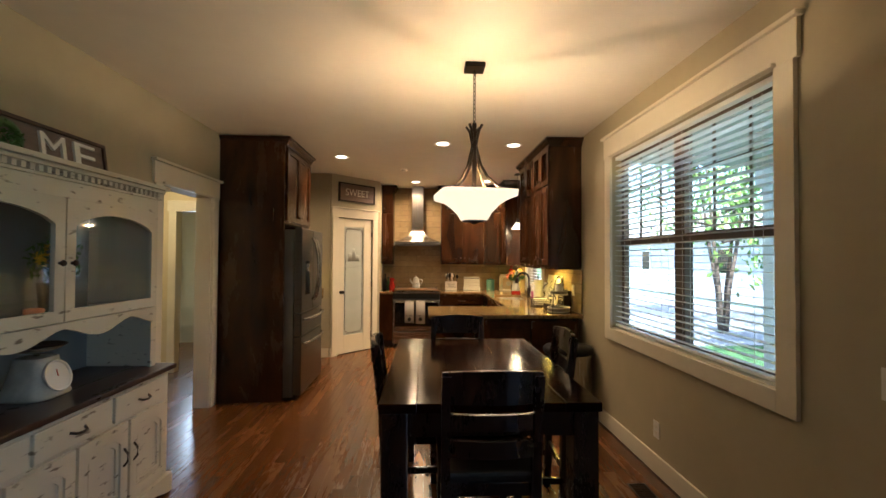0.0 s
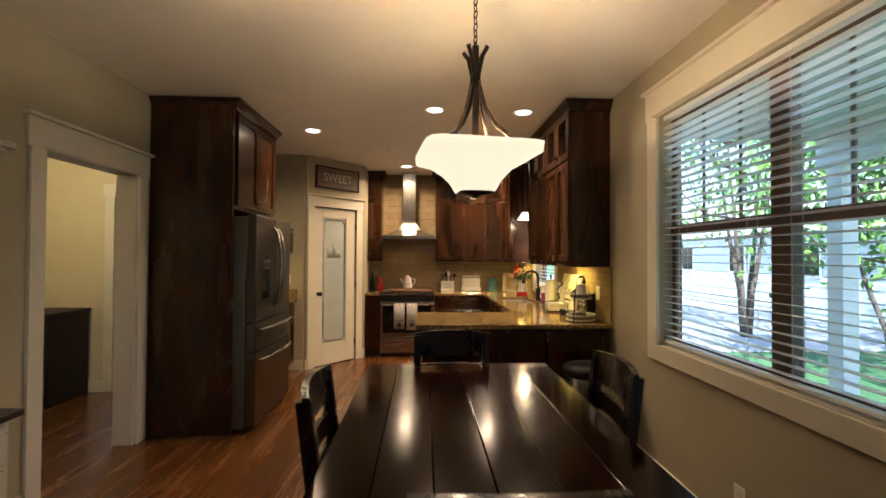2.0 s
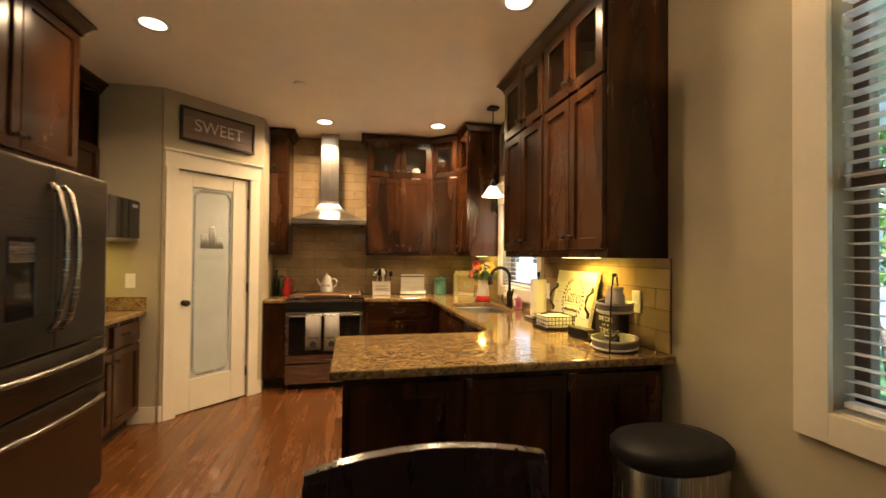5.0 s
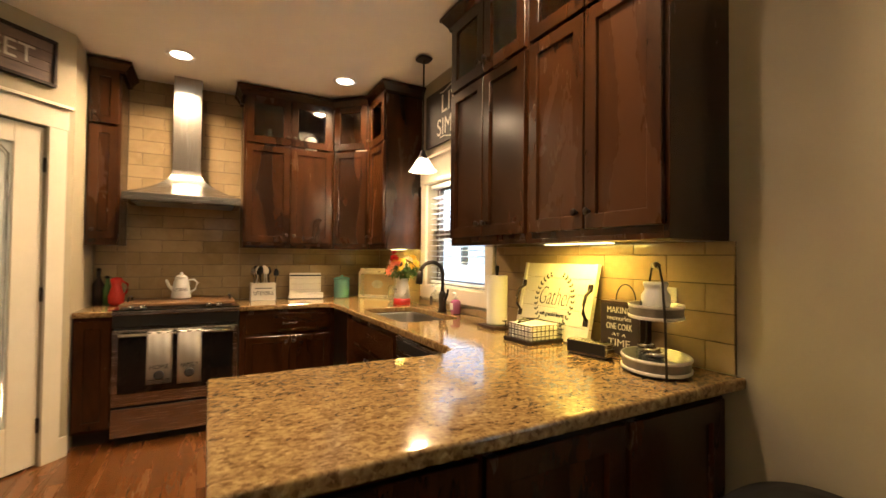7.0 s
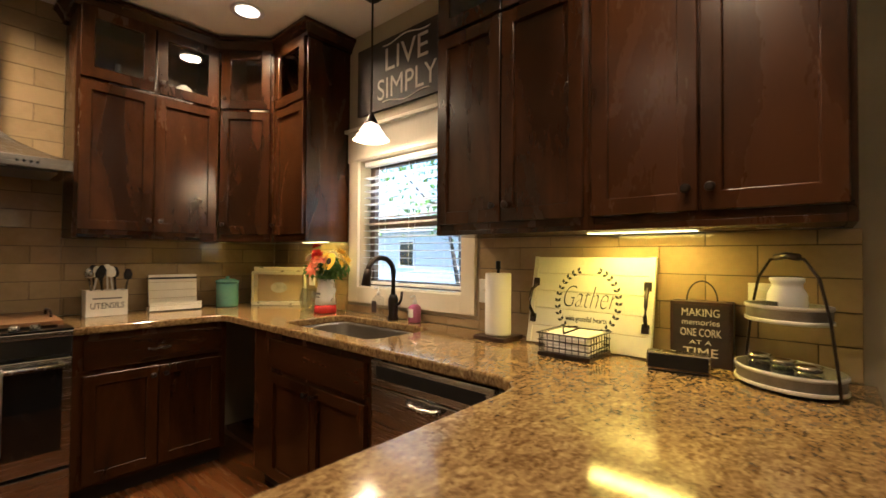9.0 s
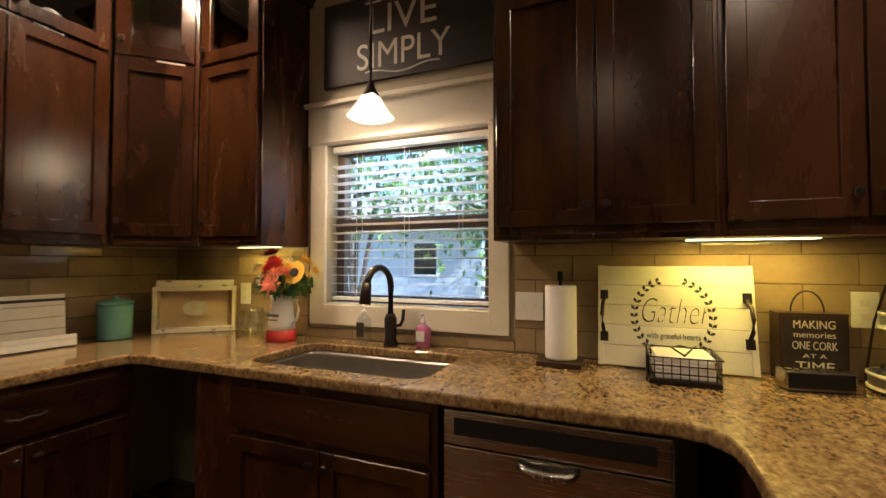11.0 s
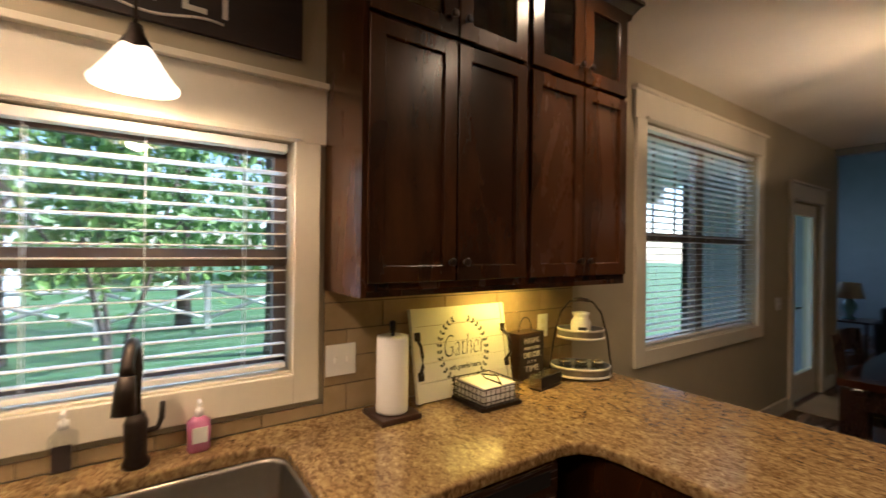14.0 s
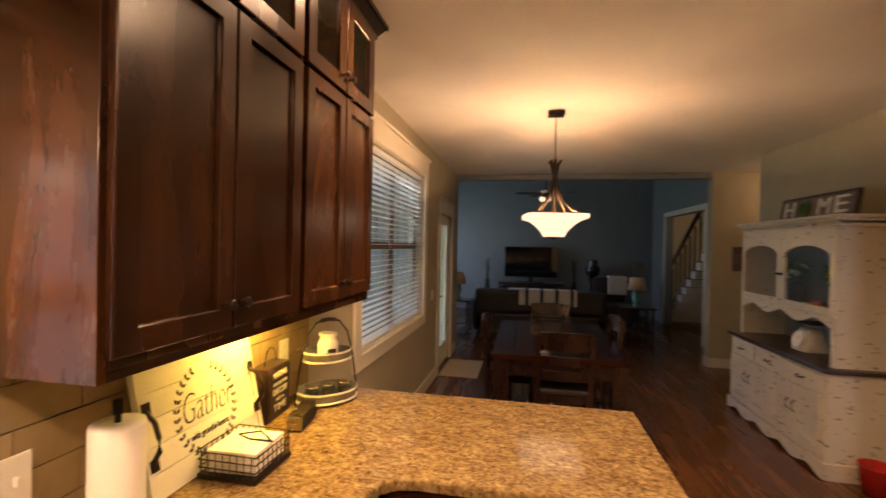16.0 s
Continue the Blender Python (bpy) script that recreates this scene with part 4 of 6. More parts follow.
for x in (TX0 + 0.012, TX1 - 0.122):
    for y in (TY0 + 0.012, TY1 - 0.122):
        part("leg", boxes((x, x + 0.11, y, y + 0.11, 0, TZ - 0.042), bevel=0.006), "chair", root)

def chair():
    """Counter-height ladder-back chair facing +y, its back at y = -0.2."""
    root = thing("dining_chair", (0, 0, 0), "tall dark-stained ladder-back chair with a dark padded seat", "chair", "chairs round the table")
    w = 0.2
    part("seat", boxes((-w - 0.01, w + 0.01, -0.19, 0.2, 0.585, 0.63), bevel=0.014), "leather", root, "dark padded seat")
    part("seat_frame", boxes((-w, w, -0.18, 0.19, 0.53, 0.584), bevel=0.004), "chair", root)
    for x in (-w + 0.018, w - 0.018):
        pts = [(x, -0.17, 0.0), (x, -0.185, 0.55), (x, -0.195, 0.7), (x, -0.235, 1.026)]
        bm = bmesh.new()
        rings = [[bm.verts.new((px + sx * 0.018, py + sy * 0.022, pz)) for sx, sy in ((-1, -1), (1, -1), (1, 1), (-1, 1))] for px, py, pz in pts]
        for a, b in zip(rings, rings[1:]):
            for i in range(4):
                bm.faces.new((a[i], a[(i + 1) % 4], b[(i + 1) % 4], b[i]))
        bm.faces.new(rings[0])
        bm.faces.new(rings[-1])
        bmesh.ops.recalc_face_normals(bm, faces=bm.faces)
        part("back_post", bm, "chair", root)
        part("leg", boxes((x - 0.02, x + 0.02, 0.15, 0.19, 0, 0.53), bevel=0.004), "chair", root)
        part("stretcher", boxes((x - 0.01, x + 0.01, -0.165, 0.15, 0.2, 0.235), bevel=0.003), "chair", root)
    part("stretcher", boxes((-w + 0.036, w - 0.036, 0.16, 0.18, 0.26, 0.3), bevel=0.003), "chair", root)
    part("stretcher", boxes((-w + 0.036, w - 0.036, -0.19, -0.17, 0.26, 0.3), bevel=0.003), "chair", root)
    for z0, z1 in ((0.70, 0.77), (0.81, 0.875), (0.915, 1.038)):
        bm = bmesh.new()
        n = 8
        rows = []
        for i in range(n + 1):
            u = -1 + 2 * i / n
            x = u * (w - 0.002)
            rows.append([bm.verts.new((x, -0.165 - 0.1 * z + 0.062 - 0.03 * (1 - u * u) + dy, z + (0.012 * (1 - u * u) if z == z1 and z1 > 1 else 0))) for z, dy in ((z0, -0.011), (z1, -0.011), (z1, 0.011), (z0, 0.011))])
        for a, b in zip(rows, rows[1:]):
            for i in range(4):
                f = bm.faces.new((a[i], a[(i + 1) % 4], b[(i + 1) % 4], b[i]))
        bm.faces.new(rows[0])
        bm.faces.new(rows[-1])
        bmesh.ops.translate(bm, verts=bm.verts, vec=(0, -0.02, 0))
        bmesh.ops.recalc_face_normals(bm, faces=bm.faces)
        part("back_slat", bm, "chair", root)
    return root


ch = chair()
ch.matrix_basis = pose(0.27, 1.93, 0, 0, 0, 0)
copy_thing(ch, pose(0.25, 3.07, 0, 0, 0, 180))
copy_thing(ch, pose(-0.025, 2.44, 0, 0, 0, -87))
copy_thing(ch, pose(0.63, 2.66, 0, 0, 0, 88))


# ---- chandelier, pendant, downlights ----
def chandelier():
    cx, cy = CHAND
    root = thing("chandelier", (cx, cy, 1.70), "dark bronze pendant chandelier with a lit square glass bowl", "chandelier")
    part("ceiling_plate", boxes((cx - 0.065, cx + 0.065, cy - 0.065, cy + 0.065, H - 0.03, H - 0.001), bevel=0.006), "iron", root)
    z, i = H - 0.035, 0
    while z > 2.36:
        ring = [(0.009 * math.cos(a), 0, 0.017 * math.sin(a)) for a in np.linspace(0, 2 * math.pi, 10, endpoint=False)]
        part("chain_link", turn(tube(ring, 0.0028, 6, closed=True), pose(cx, cy, z - 0.014, 0, 0, 90 * (i % 2) + 45)), "iron", root)
        z -= 0.0275
        i += 1
    part("stem", boxes((cx - 0.014, cx + 0.014, cy - 0.014, cy + 0.014, 1.74, 2.36), bevel=0.004), "iron", root)
    rot = pose(cx, cy, 0, 0, 0, 8)
    for k in range(4):
        a = math.pi / 2 * k + math.pi / 4
        prof = [(0.06, 2.345), (0.035, 2.31), (0.02, 2.25), (0.024, 2.17), (0.05, 2.08), (0.10, 2.0), (0.17, 1.94), (0.225, 1.915)]
        part("arm", turn(tube([(r * math.cos(a), r * math.sin(a), z) for r, z in prof], 0.0095, 8), rot), "iron", root, "curved dark bronze arm")
        part("clip", turn(boxes((-0.012, 0.012, -0.012, 0.012, 1.885, 1.925), bevel=0.003), rot @ pose(0.225 * math.cos(a), 0.225 * math.sin(a), 0, 0, 0, 45)), "iron", root)
    prof = [(0.075, 1.725), (0.082, 1.735), (0.10, 1.77), (0.14, 1.815), (0.185, 1.85), (0.245, 1.872), (0.248, 1.905), (0.240, 1.905), (0.235, 1.88), (0.18, 1.86), (0.13, 1.825), (0.09, 1.775), (0.07, 1.74)]
    part("shade", turn(lathe(prof, 48, power=9.0, sx=0.965, sy=0.965), rot), "shade", root, "lit cream glass bowl")
    part("finial", turn(lathe([(0.0, 1.70), (0.012, 1.703), (0.02, 1.712), (0.075, 1.722), (0.074, 1.726), (0, 1.726)], 24, power=6), rot), "iron", root)


chandelier()
px, py = 1.37, 6.355
root = thing("pendant_light", (px, py, 1.87), "dark bronze pendant with a lit white glass shade over the sink", "pendant light")
part("ceiling_plate", lathe([(0.0, 0.0), (0.05, 0.0), (0.055, 0.012), (0.03, 0.028), (0, 0.03)], 20, (px, py, H - 0.031), power=4), "iron", root)
part("rod", tube([(px, py, H - 0.03), (px, py, 2.06)], 0.0055, 8), "iron", root)
part("cap", lathe([(0.0, 0.07), (0.014, 0.065), (0.02, 0.04), (0.036, 0.012), (0.04, 0.0)], 20, (px, py, 2.0)), "iron", root)
part("shade", lathe([(0.034, 0.094), (0.043, 0.08), (0.063, 0.045), (0.083, 0.014), (0.095, 0.0), (0.090, 0.0), (0.078, 0.014), (0.058, 0.045), (0.037, 0.08), (0.028, 0.09)], 28, (px, py, 1.915), power=2.6), "shade2", root, "lit white glass shade")
for cx, cy in CANS:
    root = thing("ceiling_light", (cx, cy, H - 0.012), "lit recessed downlight with a white trim ring", "ceiling light", "recessed downlights")
    part("trim_ring", lathe([(0.068, 0.0), (0.095, -0.004), (0.095, 0.0), (0.068, 0.004)], 28, (cx, cy, H - 0.003)), "white", root)
    part("lens", lathe([(0.0, 0.0), (0.067, 0.0), (0.067, 0.003), (0, 0.003)], 24, (cx, cy, H - 0.005)), "bulb", root)
solid("smoke_detector", lathe([(0.0, 0.0), (0.04, 0.002), (0.045, 0.012), (0.045, 0.02), (0, 0.02)], 20, (-0.3, 6.2, H - 0.021)), "white", "small white ceiling sensor", "sensor")
for x, y, w, d in ((1.47, 4.98, 0.05, 0.36), (1.5, 7.1, 0.04, 0.26)):
    solid("under_cabinet_light", boxes((x - w / 2, x + w / 2, y - d / 2, y + d / 2, 1.367, 1.3695)), "strip", "slim lit strip light under the wall cabinet", "strip light")

# ---- hutch ----
def arched(bm_w0, bm_w1, z0, z1, rise, w=0.06, t=0.02):
    """Door frame with an arched opening in the plane x = 0, facing +x; y runs along."""
    bm = bmesh.new()
    n = 12
    inner = [(bm_w0 + w, z0 + w), (bm_w1 - w, z0 + w)]
    for i in range(n + 1):
        u = 1 - i / n
        y = bm_w0 + w + (bm_w1 - bm_w0 - 2 * w) * u
        inner.append((y, z1 - w - rise + rise * math.sin(math.pi * u) ** 0.7))
    outer = [(bm_w0, z0), (bm_w1, z0)] + [(bm_w0 + (bm_w1 - bm_w0) * (1 - i / n), z1) for i in range(n + 1)]
    loops = []
    for x in (0.0, t):
        loops.append(([bm.verts.new((x, y, z)) for y, z in outer], [bm.verts.new((x, y, z)) for y, z in inner]))
    k = len(inner)
    for i in range(k):
        j = (i + 1) % k
        bm.faces.new((loops[1][0][i], loops[1][0][j], loops[1][1][j], loops[1][1][i]))
        bm.faces.new((loops[0][0][j], loops[0][0][i], loops[0][1][i], loops[0][1][j]))
        bm.faces.new((loops[0][0][i], loops[0][0][j], loops[1][0][j], loops[1][0][i]))
        bm.faces.new((loops[0][1][j], loops[0][1][i], loops[1][1][i], loops[1][1][j]))
    bmesh.ops.recalc_face_normals(bm, faces=bm.faces)
    return bm


def scallop(y0, y1, ztop, depth, waves, x0, x1, base=0.02):
    """Board with a wavy lower edge."""
    bm = bmesh.new()
    n = 40
    rows = []
    for i in range(n + 1):
        u = i / n
        y = y0 + (y1 - y0) * u
        z = ztop - base - depth * (0.5 + 0.5 * math.cos(2 * math.pi * waves * u)) ** 0.8
        rows.append([bm.verts.new(p) for p in ((x0, y, z), (x1, y, z), (x1, y, ztop), (x0, y, ztop))])
    for a, b in zip(rows, rows[1:]):
        for i in range(4):
            bm.faces.new((a[i], a[(i + 1) % 4], b[(i + 1) % 4], b[i]))
    bm.faces.new(rows[0])
    bm.faces.new(rows[-1])
    bmesh.ops.recalc_face_normals(bm, faces=bm.faces)
    return bm


def worn_white():
    m, n, l, b = nodes_of("distressed_white_paint")
    tc, mp = n.new("ShaderNodeTexCoord"), n.new("ShaderNodeMapping")
    mp.inputs["Scale"].default_value = (14, 9, 30)
    l.new(tc.outputs["Object"], mp.inputs[0])
    a, f = n.new("ShaderNodeTexNoise"), n.new("ShaderNodeTexNoise")
    a.inputs["Scale"].default_value, a.inputs["Detail"].default_value = 1.3, 7
    f.inputs["Scale"].default_value = 3
    l.new(mp.outputs[0], a.inputs[0])
    l.new(tc.outputs["Object"], f.inputs[0])
    r, r2, mx = n.new("ShaderNodeValToRGB"), n.new("ShaderNodeValToRGB"), n.new("ShaderNodeMix")
    r.color_ramp.elements[0].position, r.color_ramp.elements[0].color = 0.62, (0, 0, 0, 1)
    r.color_ramp.elements[1].position, r.color_ramp.elements[1].color = 0.70, (1, 1, 1, 1)
    r2.color_ramp.elements[0].color, r2.color_ramp.elements[1].color = (0.58, 0.53, 0.42, 1), (0.67, 0.63, 0.53, 1)
    l.new(a.outputs[0], r.inputs[0])
    l.new(f.outputs[0], r2.inputs[0])
    mx.data_type = "RGBA"
    l.new(r.outputs[0], mx.inputs[0])
    l.new(r2.outputs[0], mx.inputs[6])
    mx.inputs[7].default_value = (0.19, 0.155, 0.115, 1)
    l.new(mx.outputs[2], b.inputs["Base Color"])
    bp = n.new("ShaderNodeBump")
    bp.inputs["Strength"].default_value, bp.inputs["Distance"].default_value, bp.invert = 0.3, 0.002, True
    l.new(r.outputs[0], bp.inputs["Height"])
    l.new(bp.outputs[0], b.inputs["Normal"])
    b.inputs["Roughness"].default_value = 0.5
    return m


M["shabby"] = worn_white()
M["hutchtop"] = surface("dark_walnut_top", (0.018, 0.009, 0.007), (0.05, 0.022, 0.014), 0.3, scale=(8, 1.5, 8), fine=60, bump=0.06)


def hutch():
    y0, y1, xw, xf = 1.36, 2.84, XL + 0.012, -1.62
    root = thing("hutch", ((xw + xf) / 2, (y0 + y1) / 2, 0), "distressed white wooden hutch with a dark top and arched glass doors", "hutch")
    part("base_body", boxes((xw, xf, y0, y1, 0.10, 0.77), bevel=0.004), "shabby", root)
    part("plinth", scallop(y0 - 0.02, y1 + 0.02, 0.12, 0.045, 4, xf - 0.01, xf + 0.025, 0.07), "shabby", root, "scalloped plinth board")
    part("plinth", boxes((xw, xf, y1 - 0.001, y1 + 0.02, 0.0, 0.12), bevel=0.002), "shabby", root)
    part("plinth", boxes((xw, xf, y0 - 0.02, y0 + 0.001, 0.0, 0.12), bevel=0.002), "shabby", root)
    part("worktop", boxes((xw, xf + 0.035, y0 - 0.035, y1 + 0.035, 0.771, 0.802), bevel=0.008), "hutchtop", root, "dark walnut top")
    n = 3
    for i in range(n):
        a, b = y0 + 0.03 + i * (y1 - y0 - 0.06) / n, y0 + 0.03 + (i + 1) * (y1 - y0 - 0.06) / n
        d = part("drawer", boxes((xf + 0.0005, xf + 0.018, a + 0.012, b - 0.012, 0.61, 0.745), bevel=0.005), "shabby", root)
        ym = (a + b) / 2
        part("handle", tube([(xf + 0.018, ym - 0.045, 0.68), (xf + 0.04, ym - 0.03, 0.672), (xf + 0.044, ym, 0.668), (xf + 0.04, ym + 0.03, 0.672), (xf + 0.018, ym + 0.045, 0.68)], 0.006, 8), "iron", d, "dark drop handle")
    n = 4
    for i in range(n):
        a, b = y0 + 0.03 + i * (y1 - y0 - 0.06) / n, y0 + 0.03 + (i + 1) * (y1 - y0 - 0.06) / n
        d = part("door", turn(arched(a + 0.01, b - 0.01, 0.15, 0.59, 0.05, 0.055, 0.02), pose(xf + 0.0005, 0, 0)), "shabby", root)
        part("panel", boxes((xf + 0.0005, xf + 0.006, a + 0.05, b - 0.05, 0.19, 0.55)), "shabby", d)
        part("raised_field", turn(arched(a + 0.075, b - 0.075, 0.215, 0.53, 0.04, 0.02, 0.01), pose(xf + 0.0055, 0, 0)), "shabby", d)
        part("handle", tube([(xf + 0.02, b - 0.04 if i % 2 == 0 else a + 0.04, 0.36), (xf + 0.04, b - 0.04 if i % 2 == 0 else a + 0.04, 0.385), (xf + 0.04, b - 0.04 if i % 2 == 0 else a + 0.04, 0.43), (xf + 0.02, b - 0.04 if i % 2 == 0 else a + 0.04, 0.455)], 0.006, 8), "iron", d)
    # upper part
    u0, u1, ux, z0, z1 = y0 + 0.04, y1 - 0.03, -1.70, 0.803, 1.835
    part("back_board", boxes((xw, xw + 0.015, u0, u1, z0, z1)), "blue", root, "grey-blue back board")
    for a, b in ((u0, u0 + 0.025), (u1 - 0.025, u1)):
        part("side_board", boxes((xw + 0.015, ux, a, b, z0, z1), bevel=0.003), "shabby", root)
    part("shelf", boxes((xw + 0.015, ux - 0.01, u0 + 0.025, u1 - 0.025, 1.145, 1.17)), "shabby", root)
    part("top_board", boxes((xw, ux, u0, u1, z1, z1 + 0.03)), "shabby", root)
    part("apron", scallop(u0, u1, 1.17, 0.06, 3, ux, ux + 0.018, 0.03), "shabby", root, "scalloped apron board")
    part("stile", boxes((ux, ux + 0.018, u0, u0 + 0.05, z0, 1.08), bevel=0.002), "shabby", root)
    part("stile", boxes((ux, ux + 0.018, u1 - 0.05, u1, z0, 1.08), bevel=0.002), "shabby", root)
    part("frieze", boxes((ux, ux + 0.018, u0, u1, 1.755, 1.835), bevel=0.002), "shabby", root)
    m = (u0 + u1) / 2
    for a, b, ky in ((u0 + 0.01, m - 0.004, m - 0.035), (m + 0.004, u1 - 0.01, m + 0.035)):
        d = part("door", turn(arched(a, b, 1.175, 1.755, 0.07, 0.055, 0.022), pose(ux + 0.001, 0, 0)), "shabby", root)
        g = part("pane", boxes((ux + 0.006, ux + 0.010, a + 0.04, b - 0.04, 1.21, 1.73)), "glass", d, "clear glass pane")
        g.visible_shadow = False
        part("knob", turn(lathe([(0.0, 0.028), (0.012, 0.026), (0.016, 0.018), (0.008, 0.008), (0.008, 0)], 14), pose(ux + 0.023, ky, 1.45, 0, 90)), "iron", d)
    # crown with dentils
    for o, za, zb in ((0.025, 1.835, 1.85), (0.04, 1.88, 1.90), (0.06, 1.90, 1.925)):
        part("cornice", boxes((xw, ux + o, u0 - o, u1 + o, za + 0.0005, zb), bevel=0.004), "shabby", root)
    y = u0
    while y < u1:
        part("dentil", boxes((ux + 0.001, ux + 0.03, y, y + 0.022, 1.852, 1.879)), "shabby", root)
        y += 0.042
    return xw, ux, m


xw, ux, hm = hutch()
# things in and on the hutch
def leaves(n, spread, size, at, zs=1.0, droop=0.0):
    """Many small bent leaf blades about a point."""
    bm = bmesh.new()
    for _ in range(n):
        d = Vector((random.gauss(0, 1), random.gauss(0, 1), random.gauss(0, 1))).normalized() * random.random() ** 0.5
        p = Vector(at) + Vector((d.x * spread, d.y * spread, d.z * spread * zs))
        q = Euler((random.uniform(0, 6.3), random.uniform(0, 6.3), random.uniform(0, 6.3))).to_quaternion()
        s = size * random.uniform(0.6, 1.3)
        vs = [bm.verts.new(p + q @ Vector(c)) for c in ((-s, 0, 0), (0, -s * 0.4, s * 0.15), (s, 0, 0), (0, s * 0.4, s * 0.15))]
        bm.faces.new(vs)
    return bm


def blooms(n, spread, size, at, zs=0.7):
    bms = []
    for _ in range(n):
        d = Vector((random.gauss(0, 1), random.gauss(0, 1), random.gauss(0, 1))).normalized() * random.uniform(0.5, 1)
        p = (at[0] + d.x * spread, at[1] + d.y * spread, at[2] + d.z * spread * zs)
        s = size * random.uniform(0.7, 1.2)
        for k in range(3):
            b = bmesh.new()
            for i in range(8):
                a = 2 * math.pi * i / 8 + k * 0.4
                r, lift = s * (1 - 0.25 * k), s * (0.15 + 0.25 * k)
                vs = [b.verts.new(v) for v in ((0, 0, 0.1 * s * k), (r * 0.6 * math.cos(a - 0.4), r * 0.6 * math.sin(a - 0.4), lift * 0.6), (r * math.cos(a), r * math.sin(a), lift), (r * 0.6 * math.cos(a + 0.4), r * 0.6 * math.sin(a + 0.4), lift * 0.6))]
                b.faces.new(vs)
            up = (Vector(d) + Vector((0, 0, 0.6))).normalized().to_track_quat("Z", "Y").to_matrix().to_4x4()
            bms.append(turn(b, Matrix.Translation(p) @ up))
    return [join(*bms[i:i + 3]) for i in range(0, len(bms), 3)]


for y, mat_a in ((hm - 0.33, "cream"), (hm + 0.30, "gold")):
    root = thing("flower_pot", (-1.97, y, 1.171), "artificial flowers in a dark tin pot behind the hutch glass", "flower pot", "hutch flowers")
    part("pot", lathe([(0.055, 0), (0.06, 0.005), (0.075, 0.17), (0.07, 0.17), (0.055, 0.01)], 20, (-1.97, y, 1.171)), "grey", root)
    part("foliage", leaves(260, 0.13, 0.022, (-1.97, y, 1.46), 1.0), "leaf", root)
    for b in blooms(9, 0.10, 0.035, (-1.97, y, 1.48)):
        part("bloom", b, mat_a, root)
solid("candle_jar", lathe([(0.035, 0), (0.04, 0.01), (0.04, 0.05), (0.03, 0.055), (0, 0.055)], 16, (-1.9, hm + 0.1, 1.171)), "coral", "small orange candle jar on the hutch shelf", "jar")
solid("soap_dish", lathe([(0.04, 0), (0.06, 0.02), (0.06, 0.03), (0.0, 0.025)], 18, (-1.9, hm + 0.55, 1.171), sy=1.3), "white", "small white dish on the hutch shelf", "dish")
# kitchen scale
sx, sy = -1.88, 2.2
root = thing("kitchen_scale", (sx, sy, 0.803), "vintage white kitchen scale with a round dial and tray", "scale")
part("body", lathe([(0.11, 0), (0.115, 0.01), (0.095, 0.06), (0.075, 0.15), (0.07, 0.19), (0, 0.195)], 24, (sx, sy, 0.803), power=4), "galv", root)
part("dial", turn(lathe([(0.0, 0.0), (0.07, 0.0), (0.076, 0.004), (0.078, 0.014), (0.07, 0.016), (0.066, 0.008), (0.0, 0.008)], 28), pose(sx + 0.095, sy, 0.90, 0, 72)), "white", root, "white dial with a steel rim")
part("pointer", turn(boxes((-0.03, 0.002, -0.002, 0.002, 0.0, 0.002)), pose(sx + 0.104, sy, 0.903, 0, 72)), "red", root)
part("post", lathe([(0.012, 0.19), (0.012, 0.22)], 10, (sx, sy, 0.803)), "steel", root)
part("tray", lathe([(0.0, 0.222), (0.08, 0.222), (0.12, 0.245), (0.117, 0.247), (0.08, 0.226), (0, 0.226)], 30, (sx, sy, 0.803)), "steel", root, "shallow steel tray")
# sign on top of the hutch
root = plaque("wall_sign", 0.95, 0.19, pose(-1.92, hm + 0.06, 2.022, -8, 0, 90), "plank", "brown plank sign with white letters leaning on the hutch", [], "chalk", frame="hutchtop")
for body, x in (("H", -0.36), ("M", 0.12), ("E", 0.32)):
    text_mesh(body, 0.2, "white", pose(x, -0.026, 0, 90), "lettering", root, extrude=0.006, width=0.15)
part("wreath", turn(lathe([(0.06, -0.012), (0.085, 0), (0.06, 0.012), (0.04, 0), (0.06, -0.012)], 24), pose(-0.13, -0.03, 0, 90)), "leaf", root, "green leaf ring in place of a letter")
part("wreath_leaves", turn(leaves(120, 0.085, 0.016, (0, 0, 0), 0.3), pose(-0.13, -0.03, 0, 90)), "leaf", root)
root = thing("bucket", (-1.86, 2.98, 0), "small red metal bucket on the floor beside the hutch", "bucket")
part("shell", lathe([(0.0, 0.004), (0.085, 0.004), (0.11, 0.19), (0.114, 0.195), (0.108, 0.195), (0.08, 0.012), (0, 0.012)], 24, (-1.86, 2.98, 0)), "red", root)
part("handle", tube([(-1.86, 2.98 + 0.11 * math.cos(a), 0.19 - 0.05 * math.sin(a)) for a in np.linspace(0, math.pi, 13)], 0.003, 6), "steel", root)
plaque("wall_sign", 0.22, 0.34, pose(-2.40, YO + 0.002, 1.53, 0, 0, 180), "plank", "small wooden plaque with a pale emblem on the wall end", [], "chalk", planks=3)

# ---- worktop things ----
Z = 0.914
root = thing("paper_towel_holder", (1.47, 5.58, Z), "paper towel roll on a wooden stand with a black rod", "paper towels")
part("base", boxes((1.39, 1.55, 5.50, 5.66, Z, Z + 0.018), bevel=0.004), "hutchtop", root, "dark wooden base")
part("rod", lathe([(0.007, 0.018), (0.007, 0.31), (0.011, 0.312), (0.011, 0.345), (0, 0.348)], 12, (1.47, 5.58, Z)), "black", root)
part("roll", lathe([(0.02, 0.02), (0.057, 0.02), (0.058, 0.03), (0.058, 0.285), (0.056, 0.292), (0.02, 0.292)], 28, (1.47, 5.58, Z)), "paper", root)

